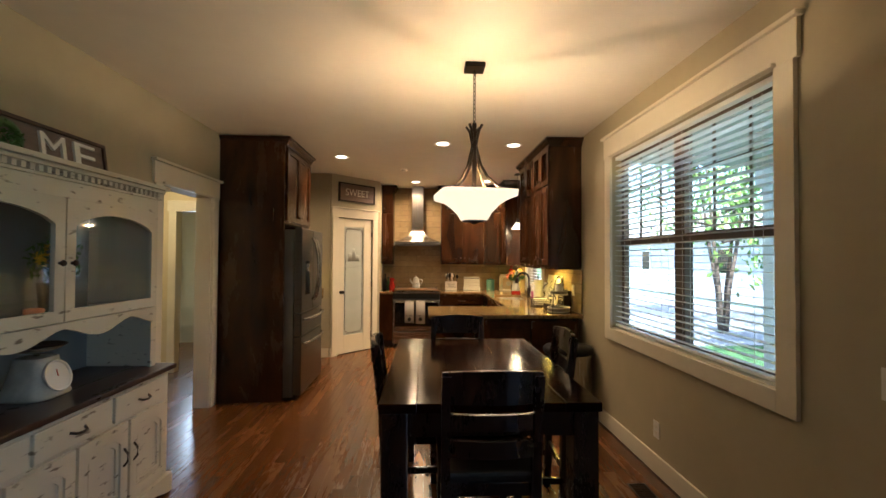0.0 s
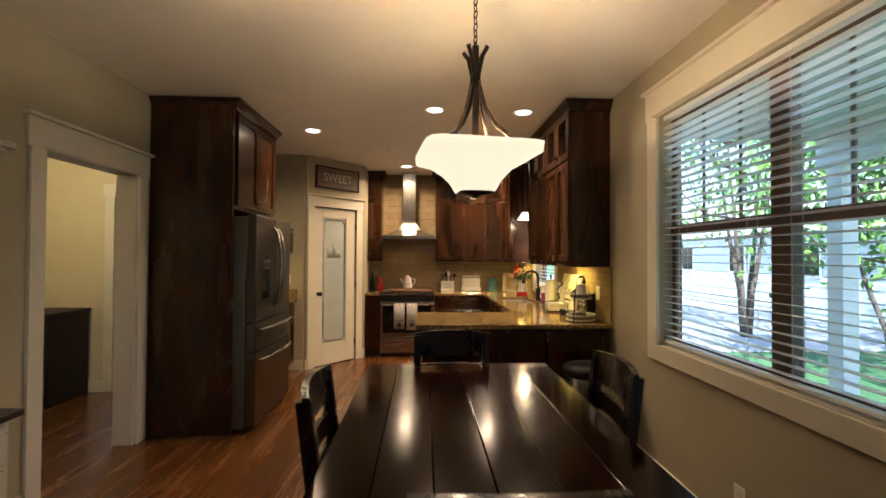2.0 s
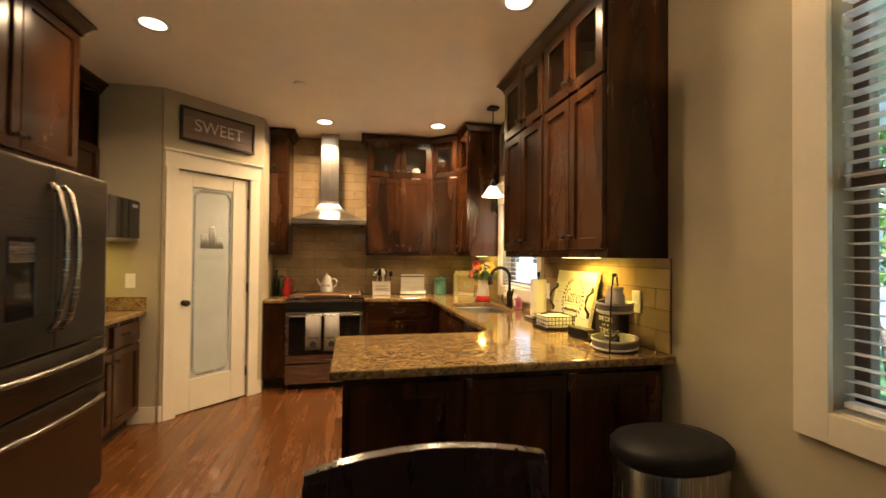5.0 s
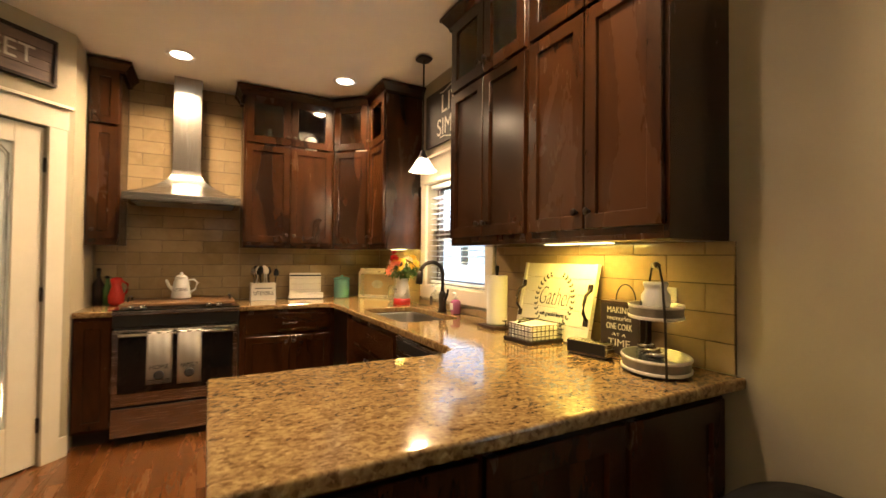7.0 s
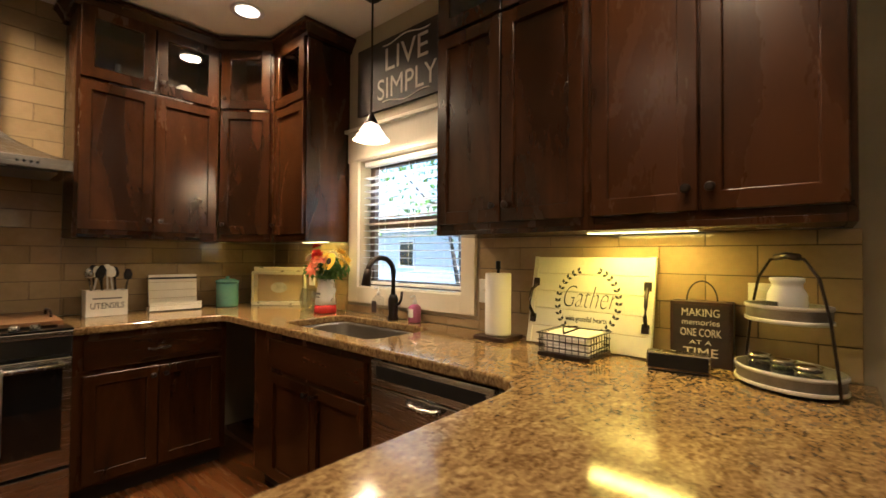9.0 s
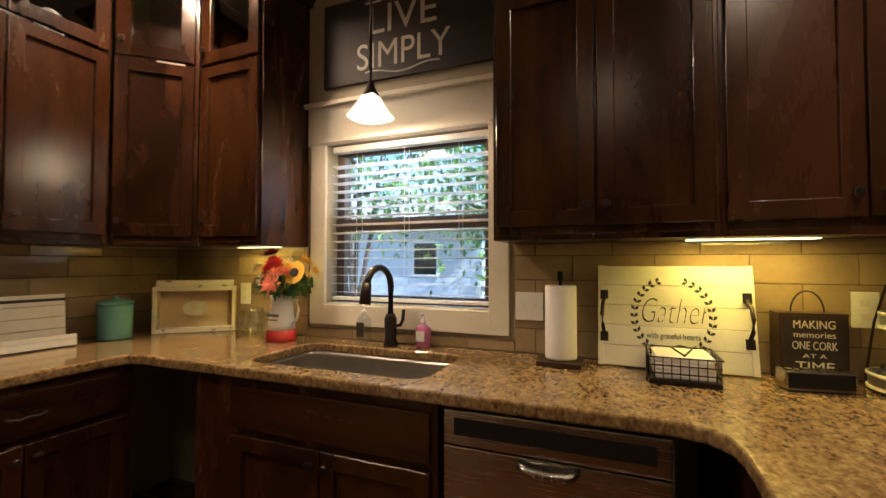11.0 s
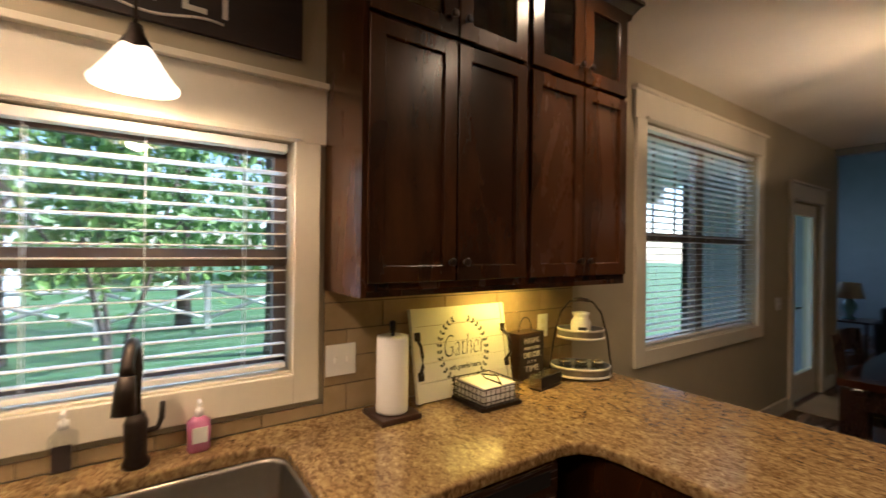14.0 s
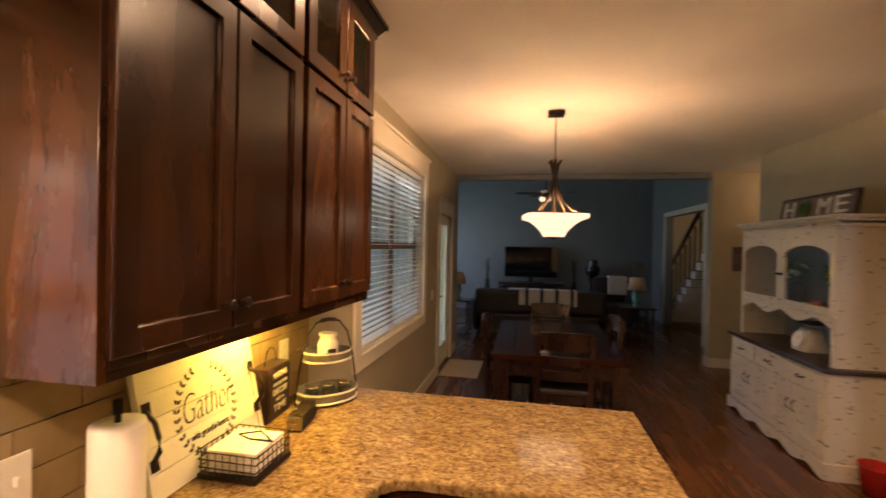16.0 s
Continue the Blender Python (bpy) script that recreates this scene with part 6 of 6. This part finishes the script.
# ---- glazed door to the porch ----
root = thing("door_2", (XR + 0.06, 0.62, 0), "white exterior door with a tall glass pane")
tagged(root, kind="structure")
part("door_leaf", boxes((XR + 0.03, XR + 0.075, 0.205, 0.33, 0.01, 2.045), (XR + 0.03, XR + 0.075, 0.92, 1.045, 0.01, 2.045), (XR + 0.03, XR + 0.075, 0.33, 0.92, 0.01, 0.28), (XR + 0.03, XR + 0.075, 0.33, 0.92, 1.92, 2.045), bevel=0.004), "trim", root)
g = part("pane", boxes((XR + 0.05, XR + 0.056, 0.325, 0.925, 0.275, 1.925)), "glass", root)
g.visible_shadow = False
part("lever", join(tube([(XR + 0.03, 0.985, 0.98), (XR - 0.02, 0.985, 0.98), (XR - 0.025, 0.9, 0.98)], 0.009, 8), boxes((XR + 0.02, XR + 0.03, 0.965, 1.005, 0.9, 1.12))), "iron", root, "dark bronze lever")
# living room window
root = thing("window_3", (3.27, -3.15, 0.8), "living room window")
tagged(root, kind="structure")
part("window_frame", boxes((3.25, 3.3, -4.1, -4.05, 0.8, 2.6), (3.25, 3.3, -2.25, -2.2, 0.8, 2.6), (3.25, 3.3, -4.05, -2.25, 0.8, 0.85), (3.25, 3.3, -4.05, -2.25, 2.55, 2.6), (3.25, 3.3, -4.05, -2.25, 1.68, 1.73)), "trim", root)

# ---- mud room and laundry ----
root = thing("bench_cabinet", (-3.65, 5.4, 0), "low black cabinet in the mud room", "cabinet")
part("body", boxes((-4.0, -3.42, 5.2, 5.695, 0.0, 0.86), bevel=0.004), "dark", root)
part("top", boxes((-4.02, -3.4, 5.18, 5.697, 0.861, 0.89), bevel=0.005), "dark", root)
for a, b in ((-3.99, -3.71), (-3.70, -3.43)):
    part("door", shaker(a, b, 0.06, 0.83, y=5.199), "dark", root)
root = thing("washing_machine", (-2.75, 6.75, 0), "grey front-loading washing machine", "washing machine")
part("body", boxes((-3.02, -2.36, 6.45, 7.1, 0.02, 0.98), bevel=0.02), "dsteel", root)
part("control_panel", boxes((-3.0, -2.38, 6.445, 6.4495, 0.86, 0.96)), "black", root)
part("door", turn(lathe([(0.0, 0), (0.17, 0), (0.21, 0.02), (0.21, 0.03), (0, 0.03)], 30), pose(-2.69, 6.44, 0.5, 90) @ pose(0, 0, -0.03)), "bglass", root, "round black door")
part("feet", boxes((-2.98, -2.4, 6.5, 7.05, 0, 0.019)), "black", root)
cabinet("wall_cabinet", 0.85, 0.33, 1.5, 2.3, [("door", 0.01, 0.42, 1.51, 2.29, 0.39, 1.56), ("door", 0.43, 0.84, 1.51, 2.29, 0.46, 1.56)], pose(-3.12, 6.95, 0), "reddish brown laundry wall cabinet")

# ---- living room ----
root = thing("sofa", (0.3, -1.9, 0), "dark leather three-seat sofa seen from behind", "sofa")
part("base", boxes((-0.85, 1.45, -2.4, -1.5, 0.08, 0.42), bevel=0.03), "leather", root)
part("backrest", boxes((-0.85, 1.45, -1.75, -1.48, 0.42, 0.86), bevel=0.07), "leather", root)
for a, b in ((-0.9, -0.66), (1.26, 1.5)):
    part("armrest", boxes((a, b, -2.42, -1.5, 0.1, 0.64), bevel=0.06), "leather", root)
for i in range(3):
    part("seat_cushion", boxes((-0.65 + 0.636 * i, -0.02 + 0.636 * i, -2.44, -1.76, 0.421, 0.55), bevel=0.04), "leather", root)
for x in (-0.8, 1.35):
    for y in (-2.35, -1.6):
        part("leg", boxes((x, x + 0.06, y, y + 0.06, 0, 0.08)), "black", root)
root = thing("blanket", (0.25, -1.6, 0.6), "white blanket with dark stripes thrown over the sofa back", "blanket")
bm = boxes((-0.35, 0.85, -1.80, -1.455, 0.862, 0.876), (-0.35, 0.65, -1.474, -1.458, 0.6, 0.862), bevel=0.005)
part("cloth", bm, "cloth", root)
for k in range(4):
    part("stripe", boxes((-0.3 + 0.26 * k, -0.24 + 0.26 * k, -1.8, -1.453, 0.8765, 0.8785), (-0.3 + 0.26 * k, -0.24 + 0.26 * k, -1.4575, -1.4545, 0.6, 0.876)), "ink", root, "dark stripe")
root = thing("tv_stand", (0.42, -4.6, 0), "low dark media cabinet under the television", "tv stand")
part("top", boxes((-0.35, 1.2, -4.85, -4.4, 0.72, 0.76), bevel=0.004), "hutchtop", root)
for a, b in ((-0.33, -0.3), (0.42, 0.45), (1.15, 1.18)):
    part("side_panel", boxes((a, b, -4.84, -4.42, 0, 0.719)), "hutchtop", root)
for z in (0.1, 0.42):
    part("shelf", boxes((-0.3, 1.15, -4.83, -4.43, z, z + 0.025)), "hutchtop", root)
root = thing("television", (0.42, -4.6, 0.761), "large black flat television switched off", "television")
part("screen", boxes((-0.22, 1.07, -4.66, -4.62, 0.89, 1.64), bevel=0.006), "bglass", root)
part("foot", boxes((0.1, 0.75, -4.72, -4.55, 0.761, 0.775), (0.38, 0.46, -4.66, -4.63, 0.775, 0.9)), "black", root)


def table_lamp(x, y, z, tall, label):
    root = thing("table_lamp", (x, y, z), label, "lamp", "table lamps")
    part("base", lathe([(0.07, 0), (0.08, 0.01), (0.03, 0.05), (0.08, 0.15), (0.07, 0.25), (0.02, 0.3), (0.01, 0.33)], 18, (x, y, z)), "teal", root)
    part("shade", lathe([(0.16, 0.3), (0.115, 0.3 + tall), (0.112, 0.3 + tall), (0.157, 0.3)], 24, (x, y, z)), "wicker", root, "beige fabric shade")


def side_table(x, y, label):
    root = thing("side_table", (x, y, 0), label, "side table", "side tables")
    part("tabletop", boxes((x - 0.28, x + 0.28, y - 0.28, y + 0.28, 0.57, 0.6), bevel=0.005), "hutchtop", root)
    for a in (-0.25, 0.21):
        for b in (-0.25, 0.21):
            part("leg", boxes((x + a, x + a + 0.04, y + b, y + b + 0.04, 0, 0.57)), "hutchtop", root)
    part("shelf", boxes((x - 0.25, x + 0.25, y - 0.25, y + 0.25, 0.15, 0.17)), "hutchtop", root)


side_table(-1.45, -2.0, "dark wooden side table beside the sofa")
table_lamp(-1.45, -2.0, 0.6, 0.22, "table lamp with a beige fabric shade and green base")
side_table(1.85, -2.0, "dark wooden side table near the window side")
table_lamp(1.85, -2.0, 0.6, 0.22, "table lamp with a beige fabric shade")
for x in (1.5, -0.62):
    root = thing("reed_vase", (x, -4.6, 0), "tall dark vase with dried reeds beside the television", "vase", "reed vases")
    part("vase", lathe([(0.08, 0), (0.1, 0.1), (0.09, 0.5), (0.05, 0.75), (0.07, 0.8), (0.06, 0.8), (0.04, 0.74)], 18, (x, -4.6, 0)), "dark", root)
    part("reeds", join(*[tube([(x, -4.6, 0.6), (x + random.uniform(-0.06, 0.06), -4.6 + random.uniform(-0.06, 0.06), random.uniform(1.1, 1.4))], 0.006, 5) for _ in range(10)]), "dark", root)
root = thing("recliner", (-1.3, -3.4, 0), "dark upholstered armchair with a pale throw", "armchair")
part("seat", boxes((-1.7, -0.95, -3.8, -3.1, 0.08, 0.45), bevel=0.05), "leather", root)
part("backrest", boxes((-1.7, -0.95, -3.95, -3.7, 0.45, 1.0), bevel=0.08), "leather", root)
for a in (-1.78, -1.05):
    part("armrest", boxes((a, a + 0.18, -3.8, -3.05, 0.1, 0.62), bevel=0.05), "leather", root)
part("base", boxes((-1.65, -1.0, -3.75, -3.15, 0, 0.079)), "black", root)
solid("throw", boxes((-1.65, -1.25, -3.98, -3.66, 0.62, 1.03), bevel=0.04), "cloth", "pale throw over the armchair back", "throw")
root = thing("plant_stand", (-1.05, -4.6, 0), "dark stand with a rounded dark urn", "stand")
part("column", lathe([(0.16, 0), (0.16, 0.03), (0.06, 0.08), (0.05, 0.8), (0.14, 0.86), (0.14, 0.9)], 18, (-1.05, -4.6, 0)), "dark", root)
part("urn", lathe([(0.06, 0.9), (0.16, 1.02), (0.17, 1.15), (0.1, 1.26), (0.12, 1.32), (0.1, 1.36), (0, 1.36)], 20, (-1.05, -4.6, 0)), "bglass", root)
root = thing("ornament_clock", (-2.1, -4.6, 0), "round silver clock on a tall dark stand", "clock")
part("stand", lathe([(0.12, 0), (0.12, 0.02), (0.02, 0.05), (0.02, 1.05)], 14, (-2.1, -4.6, 0)), "dark", root)
part("dial", turn(lathe([(0, 0), (0.13, 0), (0.15, 0.01), (0.15, 0.04), (0, 0.04)], 26), pose(-2.1, -4.58, 1.18, -90)), "steel", root)


def fan():
    x, y, z = 0.16, -2.8, 2.72
    root = thing("ceiling_fan", (x, y, z), "dark ceiling fan with lit glass globes", "ceiling fan")
    part("rod", tube([(x, y, 4.3), (x, y, z)], 0.015, 10), "iron", root)
    part("motor", lathe([(0.04, 0.1), (0.11, 0.08), (0.12, 0.0), (0.06, -0.05), (0, -0.05)], 22, (x, y, z)), "iron", root)
    for k in range(5):
        part("blade", turn(boxes((0.13, 0.62, -0.06, 0.06, -0.004, 0.004), bevel=0.002), pose(x, y, z + 0.03, 0, 0, 72 * k + 10) @ pose(0, 0, 0, 10)), "hutchtop", root)
    for k in range(3):
        a = 2.1 * k
        part("globe", lathe([(0.02, 0.03), (0.05, 0), (0.055, -0.04), (0.03, -0.07), (0, -0.075)], 16, (x + 0.08 * math.cos(a), y + 0.08 * math.sin(a), z - 0.06)), "shade", root, "lit glass globe")


fan()


def stairs():
    root = thing("staircase", (-3.2, -3.2, 0), "white and dark wooden staircase with a dark rail", "staircase")
    n, y0, run = 12, -4.6, 0.26
    for i in range(n):
        part("riser", boxes((-3.7, -2.7, y0 + run * i, y0 + run * (i + 1), 0.18 * i, 0.18 * (i + 1) - 0.03)), "white", root)
        part("tread", boxes((-3.7, -2.67, y0 + run * i - 0.02, y0 + run * (i + 1), 0.18 * (i + 1) - 0.029, 0.18 * (i + 1)), bevel=0.004), "hutchtop", root)
        part("baluster", boxes((-2.74, -2.71, y0 + run * (i + 0.4), y0 + run * (i + 0.4) + 0.03, 0.18 * (i + 1), 0.18 * (i + 1) + 0.85)), "iron", root)
    part("handrail", tube([(-2.725, y0, 1.08), (-2.725, y0 + run * n, 1.08 + 0.18 * n)], 0.04, 10), "hutchtop", root)


stairs()

# ---- outdoors ----
def woods_leaf(n, box_, size):
    bm = bmesh.new()
    co, fa = [], []
    for _ in range(n):
        p = Vector([random.uniform(*r) for r in box_])
        p.z += 1.6 * noise.noise(p * 0.35)
        q = Euler((random.uniform(0, 6.3), random.uniform(0, 6.3), random.uniform(0, 6.3))).to_quaternion()
        s = size * random.uniform(0.6, 1.4)
        k = len(co)
        co += [p + q @ Vector(c) for c in ((-s, 0, 0), (0, -s * 0.55, s * 0.2), (s, 0, 0), (0, s * 0.55, s * 0.2))]
        fa.append((k, k + 1, k + 2, k + 3))
    return co, fa


def leaf_mesh(name, co, fa, material, parent=None, base=Vector()):
    me = bpy.data.meshes.new(name)
    me.from_pydata([tuple(Vector(c) - base) for c in co], [], fa)
    me.materials.append(M[material])
    ob = new(name, me)
    ob.parent = parent
    return ob


M["drive"] = surface("pale_concrete", (0.30, 0.30, 0.30), (0.37, 0.37, 0.37), 0.85, fine=80, bump=0.2)
M["leafy"] = surface("tree_leaves", (0.05, 0.12, 0.02), (0.20, 0.33, 0.07), 0.45, scale=(0.6, 0.6, 0.6), fine=14, spread=0.3, island=True)
solid("ground", boxes((-60, 90, -70, 90, -0.5, -0.35)), "grass", "mown lawn around the house", kind="structure")
structure("driveway", boxes((5.2, 12.3, 9.0, 40, -0.352, -0.335)), "drive", "pale concrete driveway before the white house")
structure("porch_floor", boxes((XR + T, 4.3, -1.0, 5.1, -0.35, -0.05)), "concrete", "grey concrete porch floor")
M["porch"] = surface("porch_ceiling", (0.42, 0.46, 0.45), (0.5, 0.54, 0.53), 0.6, scale=(1, 12, 1))
root = thing("porch_roof", (3.0, 2.0, 2.62), "boarded porch roof on square posts", "porch")
for i in range(24):
    part("board", boxes((XR + T + 0.005, 4.25, -1.0 + 0.255 * i, -0.755 + 0.255 * i + 0.002, 2.62, 2.66), bevel=0.004), "porch", root)
part("beam", boxes((4.0, 4.2, -1.0, 5.1, 2.36, 2.615)), "white", root)
for y in (4.85, 1.0):
    part("post", boxes((4.02, 4.18, y, y + 0.16, -0.05, 2.36), bevel=0.006), "white", root)
root = thing("patio_chair", (3.2, 3.6, -0.05), "dark metal patio chair on the porch", "chair")
part("seat", boxes((2.9, 3.45, 3.3, 3.85, 0.37, 0.42), bevel=0.01), "black", root)
part("backrest", boxes((3.42, 3.46, 3.3, 3.85, 0.42, 0.95), bevel=0.01), "black", root)
for x in (2.91, 3.42):
    for y in (3.31, 3.81):
        part("leg", boxes((x, x + 0.03, y, y + 0.03, -0.05, 0.37)), "black", root)


def house(x0, x1, y0, y1, zt, label):
    root = thing("neighbour_house", ((x0 + x1) / 2, (y0 + y1) / 2, -0.35), label, "house")
    part("wall", boxes((x0, x1, y0, y1, -0.35, zt)), "siding", root)
    bm = bmesh.new()
    z = -0.3
    while z < zt - 0.1:
        box(bm, x0 - 0.02, x0 - 0.001, y0, y1, z, z + 0.14)
        z += 0.16
    part("siding_boards", bm, "siding", root)
    xm = (x0 + x1) / 2
    bm = bmesh.new()
    a = [bm.verts.new(p) for p in ((x0 - 0.4, y0 - 0.4, zt - 0.1), (xm, y0 - 0.4, zt + 1.6), (x1 + 0.4, y0 - 0.4, zt - 0.1))]
    b = [bm.verts.new(p) for p in ((x0 - 0.4, y1 + 0.4, zt - 0.1), (xm, y1 + 0.4, zt + 1.6), (x1 + 0.4, y1 + 0.4, zt - 0.1))]
    bm.faces.new(a)
    bm.faces.new(b)
    for i in range(3):
        bm.faces.new((a[i], a[(i + 1) % 3], b[(i + 1) % 3], b[i]))
    bmesh.ops.recalc_face_normals(bm, faces=bm.faces)
    part("roof", bm, "concrete", root, "grey shingle roof")
    for y in np.arange(y0 + 1.5, y1 - 1, 3.2):
        w = part("window", boxes((x0 - 0.04, x0 - 0.021, y, y + 0.8, 0.9, 1.9)), "bglass", root)
        part("frame", boxes((x0 - 0.06, x0 - 0.022, y - 0.08, y, 0.82, 1.98), (x0 - 0.06, x0 - 0.022, y + 0.8, y + 0.88, 0.82, 1.98), (x0 - 0.06, x0 - 0.022, y, y + 0.8, 1.9, 1.98), (x0 - 0.06, x0 - 0.022, y, y + 0.8, 0.82, 0.9)), "white", w)


house(12.5, 18, 9.3, 38, 2.4, "white clapboard neighbour house with a grey roof")


def tree(x, y, h, r, n, label, stems=1):
    root = thing("tree", (x, y, -0.35), label, "tree", "garden trees")
    pts = [(x, y, -0.35), (x + 0.05, y, h * 0.3), (x - 0.05, y + 0.1, h * 0.6), (x, y, h * 0.9)]
    if stems == 1:
        bms = [tube(pts, 0.025 * h, 8, taper=0.006 * h)]
    else:
        bms = []
        for k in range(stems):
            a = 2 * math.pi * k / stems + 0.4
            c, d = math.cos(a), math.sin(a)
            bms.append(tube([(x + 0.06 * c, y + 0.06 * d, -0.35), (x + 0.14 * c, y + 0.14 * d, h * 0.12), (x + 0.34 * c, y + 0.34 * d, h * 0.3), (x + 0.5 * c, y + 0.5 * d, h * 0.5), (x + 0.75 * c, y + 0.75 * d, h * 0.8)], 0.011 * h, 8, taper=0.003 * h))
    ends = []
    for k in range(9):
        a, z = k * 2.4, h * (0.32 + 0.06 * k)
        l = r * random.uniform(0.6, 0.95)
        e = (x + l * math.cos(a), y + l * math.sin(a), z + r * random.uniform(0.3, 0.7))
        m_ = (x + 0.5 * l * math.cos(a), y + 0.5 * l * math.sin(a), z + 0.1 * r)
        ends += [e, m_]
        bms.append(tube([(x, y, z), m_, e], 0.008 * h, 6, taper=0.002 * h))
    part("trunk", join(*bms), "bark", root, "grey-brown trunk and limbs")
    co, fa = [], []
    for i in range(n):
        c = Vector(random.choice(ends)) if random.random() < 0.8 else Vector((x, y, h * 0.85))
        p = c + Vector((random.gauss(0, 1), random.gauss(0, 1), random.gauss(0, 0.8))) * r * 0.24
        q = Euler((random.uniform(0, 6.3), random.uniform(0, 6.3), random.uniform(0, 6.3))).to_quaternion()
        s = random.uniform(0.05, 0.10)
        k = len(co)
        co += [p + q @ Vector(v) for v in ((-s, 0, 0), (0, -s * 0.5, s * 0.2), (s, 0, 0), (0, s * 0.5, s * 0.2))]
        fa.append((k, k + 1, k + 2, k + 3))
    ob = leaf_mesh("crown", co, fa, "leafy", root, BASE[root.name])


tree(6.6, 6.6, 3.6, 1.7, 3400, "small leafy garden tree beside the porch", 3)
tree(8.2, 4.4, 6.0, 2.4, 2400, "leafy garden tree on the lawn")
tree(9.5, 8.2, 6.5, 2.4, 2400, "tall leafy tree before the white house")
tree(10.5, 1.0, 7.0, 2.8, 2400, "broad leafy tree by the rail fence")
tree(7.4, 10.5, 6.0, 2.2, 3800, "leafy many-stemmed tree beyond the porch corner", 4)
tree(12.0, 5.5, 7.5, 2.8, 2400, "tall leafy tree behind the fence")
root = thing("rail_fence", (11.4, 0, -0.35), "weathered split-rail fence across the lawn", "fence")
for i in range(10):
    y = -9 + 2.0 * i
    part("post", boxes((11.35, 11.47, y, y + 0.12, -0.35, 0.75), bevel=0.01), "galv", root)
    if i < 9:
        for z0, z1 in ((-0.1, 0.55), (0.55, -0.1), (0.6, 0.6)):
            part("rail", tube([(11.4, y + 0.1, z0), (11.4, y + 2.0, z1)], 0.045, 6), "galv", root)
co, fa = woods_leaf(6500, ((26, 32), (-30, 45), (-0.2, 5.5)), 0.42)
tagged(leaf_mesh("woods", co, fa, "leafy"), "dense green woods beyond the lawn", "woods", kind="stuff")

# ---- wall tiles ----
wall_e = bpy.data.objects["wall_east"]
wall_n = bpy.data.objects["wall_north"]


def tiles(wall, axis, u0, u1, z0, z1, shift=0.0):
    """Glazed tiles of 30 by 10 cm in half bond on a grout bed; axis: the wall's direction."""
    def slab(a, b, c, d, p, q):
        return (a, b, YB - q, YB - p, c, d) if axis == "x" else (XR - q, XR - p, a, b, c, d)
    part("grout", boxes(slab(u0, u1, z0, z1, 0.0005, 0.006)), "grout", wall)
    k = 0
    z = 0.915
    while z < z1 - 0.004:
        a = -3.0 + shift + (0.15 if k % 2 else 0.0)
        while a < u1:
            p, q = max(a + 0.0015, u0), min(a + 0.2985, u1)
            c, d = max(z + 0.0015, z0), min(z + 0.1, z1)
            if q - p > 0.006 and d - c > 0.006:
                bm = boxes(slab(p, q, c, d, 0.0045, 0.0115 + random.uniform(-0.0006, 0.0006)), bevel=0.0015)
                mid = ((p + q) / 2, YB, (c + d) / 2) if axis == "x" else (XR, (p + q) / 2, (c + d) / 2)
                lean, swing = random.gauss(0, 0.7), random.gauss(0, 0.22)
                turn(bm, pose(*mid, lean if axis == "x" else 0, 0 if axis == "x" else lean, swing) @ pose(-mid[0], -mid[1], -mid[2]))
                part("tile", bm, "tile", wall)
            a += 0.3
        z += 0.1017
        k += 1


tiles(wall_n, "x", -0.744, -0.545, 0.915, 1.369)
tiles(wall_n, "x", -0.543, 0.283, 0.915, H - 0.002)
tiles(wall_n, "x", 0.285, 1.606, 0.915, 1.369)
tiles(wall_e, "y", 4.40, 5.787, 0.915, 1.369)
tiles(wall_e, "y", 5.789, 6.872, 0.915, 0.958)
tiles(wall_e, "y", 6.874, 7.868, 0.915, 1.369)

# ---- floor boards ----
W = 0.083
plank_mesh = {}


def plank_of(length):
    if length not in plank_mesh:
        me = bpy.data.meshes.new("plank")
        bm = boxes((-W / 2 + 0.0007, W / 2 - 0.0007, 0.0007, length - 0.0007, -0.012, 0), bevel=0.0012)
        bm.to_mesh(me)
        bm.free()
        me.materials.append(M["floor"])
        plank_mesh[length] = me
    return plank_mesh[length]


co, fa, count = [], [], 0
x = -5.6
base_floor = BASE["floor"]
while x < 3.25:
    y = -5.05 - random.uniform(0, 1.2)
    while y < YB:
        l = random.choice((0.7, 1.0, 1.3, 1.7, 2.1))
        inside = (y < YO and x > -5.6) or (x < XR and x > -3.3 and y < 2.6) or (x < XR and x > -4.2 and y >= 2.55)
        if not inside:
            y += l
            continue
        if -2.12 < x < 0.55 and y > 1.5 and y + l < YB and count < 300:
            ob = new("plank", plank_of(l))
            ob.parent = floor
            ob.location = Vector((x, y, random.uniform(-0.0004, 0.0))) - base_floor
            count += 1
        else:
            k = len(co)
            a, b, c, d = x - W / 2 + 0.0007, x + W / 2 - 0.0007, y + 0.0007, min(y + l, YO if (x > XR or x < -3.35) and y < YO else YB) - 0.0007
            for z in (-0.012, 0.0):
                co += [(a, c, z), (b, c, z), (b, d, z), (a, d, z)]
            fa += [(k + 4, k + 5, k + 6, k + 7), (k, k + 4, k + 7, k + 3), (k + 1, k + 2, k + 6, k + 5), (k, k + 1, k + 5, k + 4), (k + 3, k + 7, k + 6, k + 2)]
        y += l
    x += W
rest = leaf_mesh("planks", co, fa, "floor_far", floor, base_floor)
tagged(rest, kind="stuff")
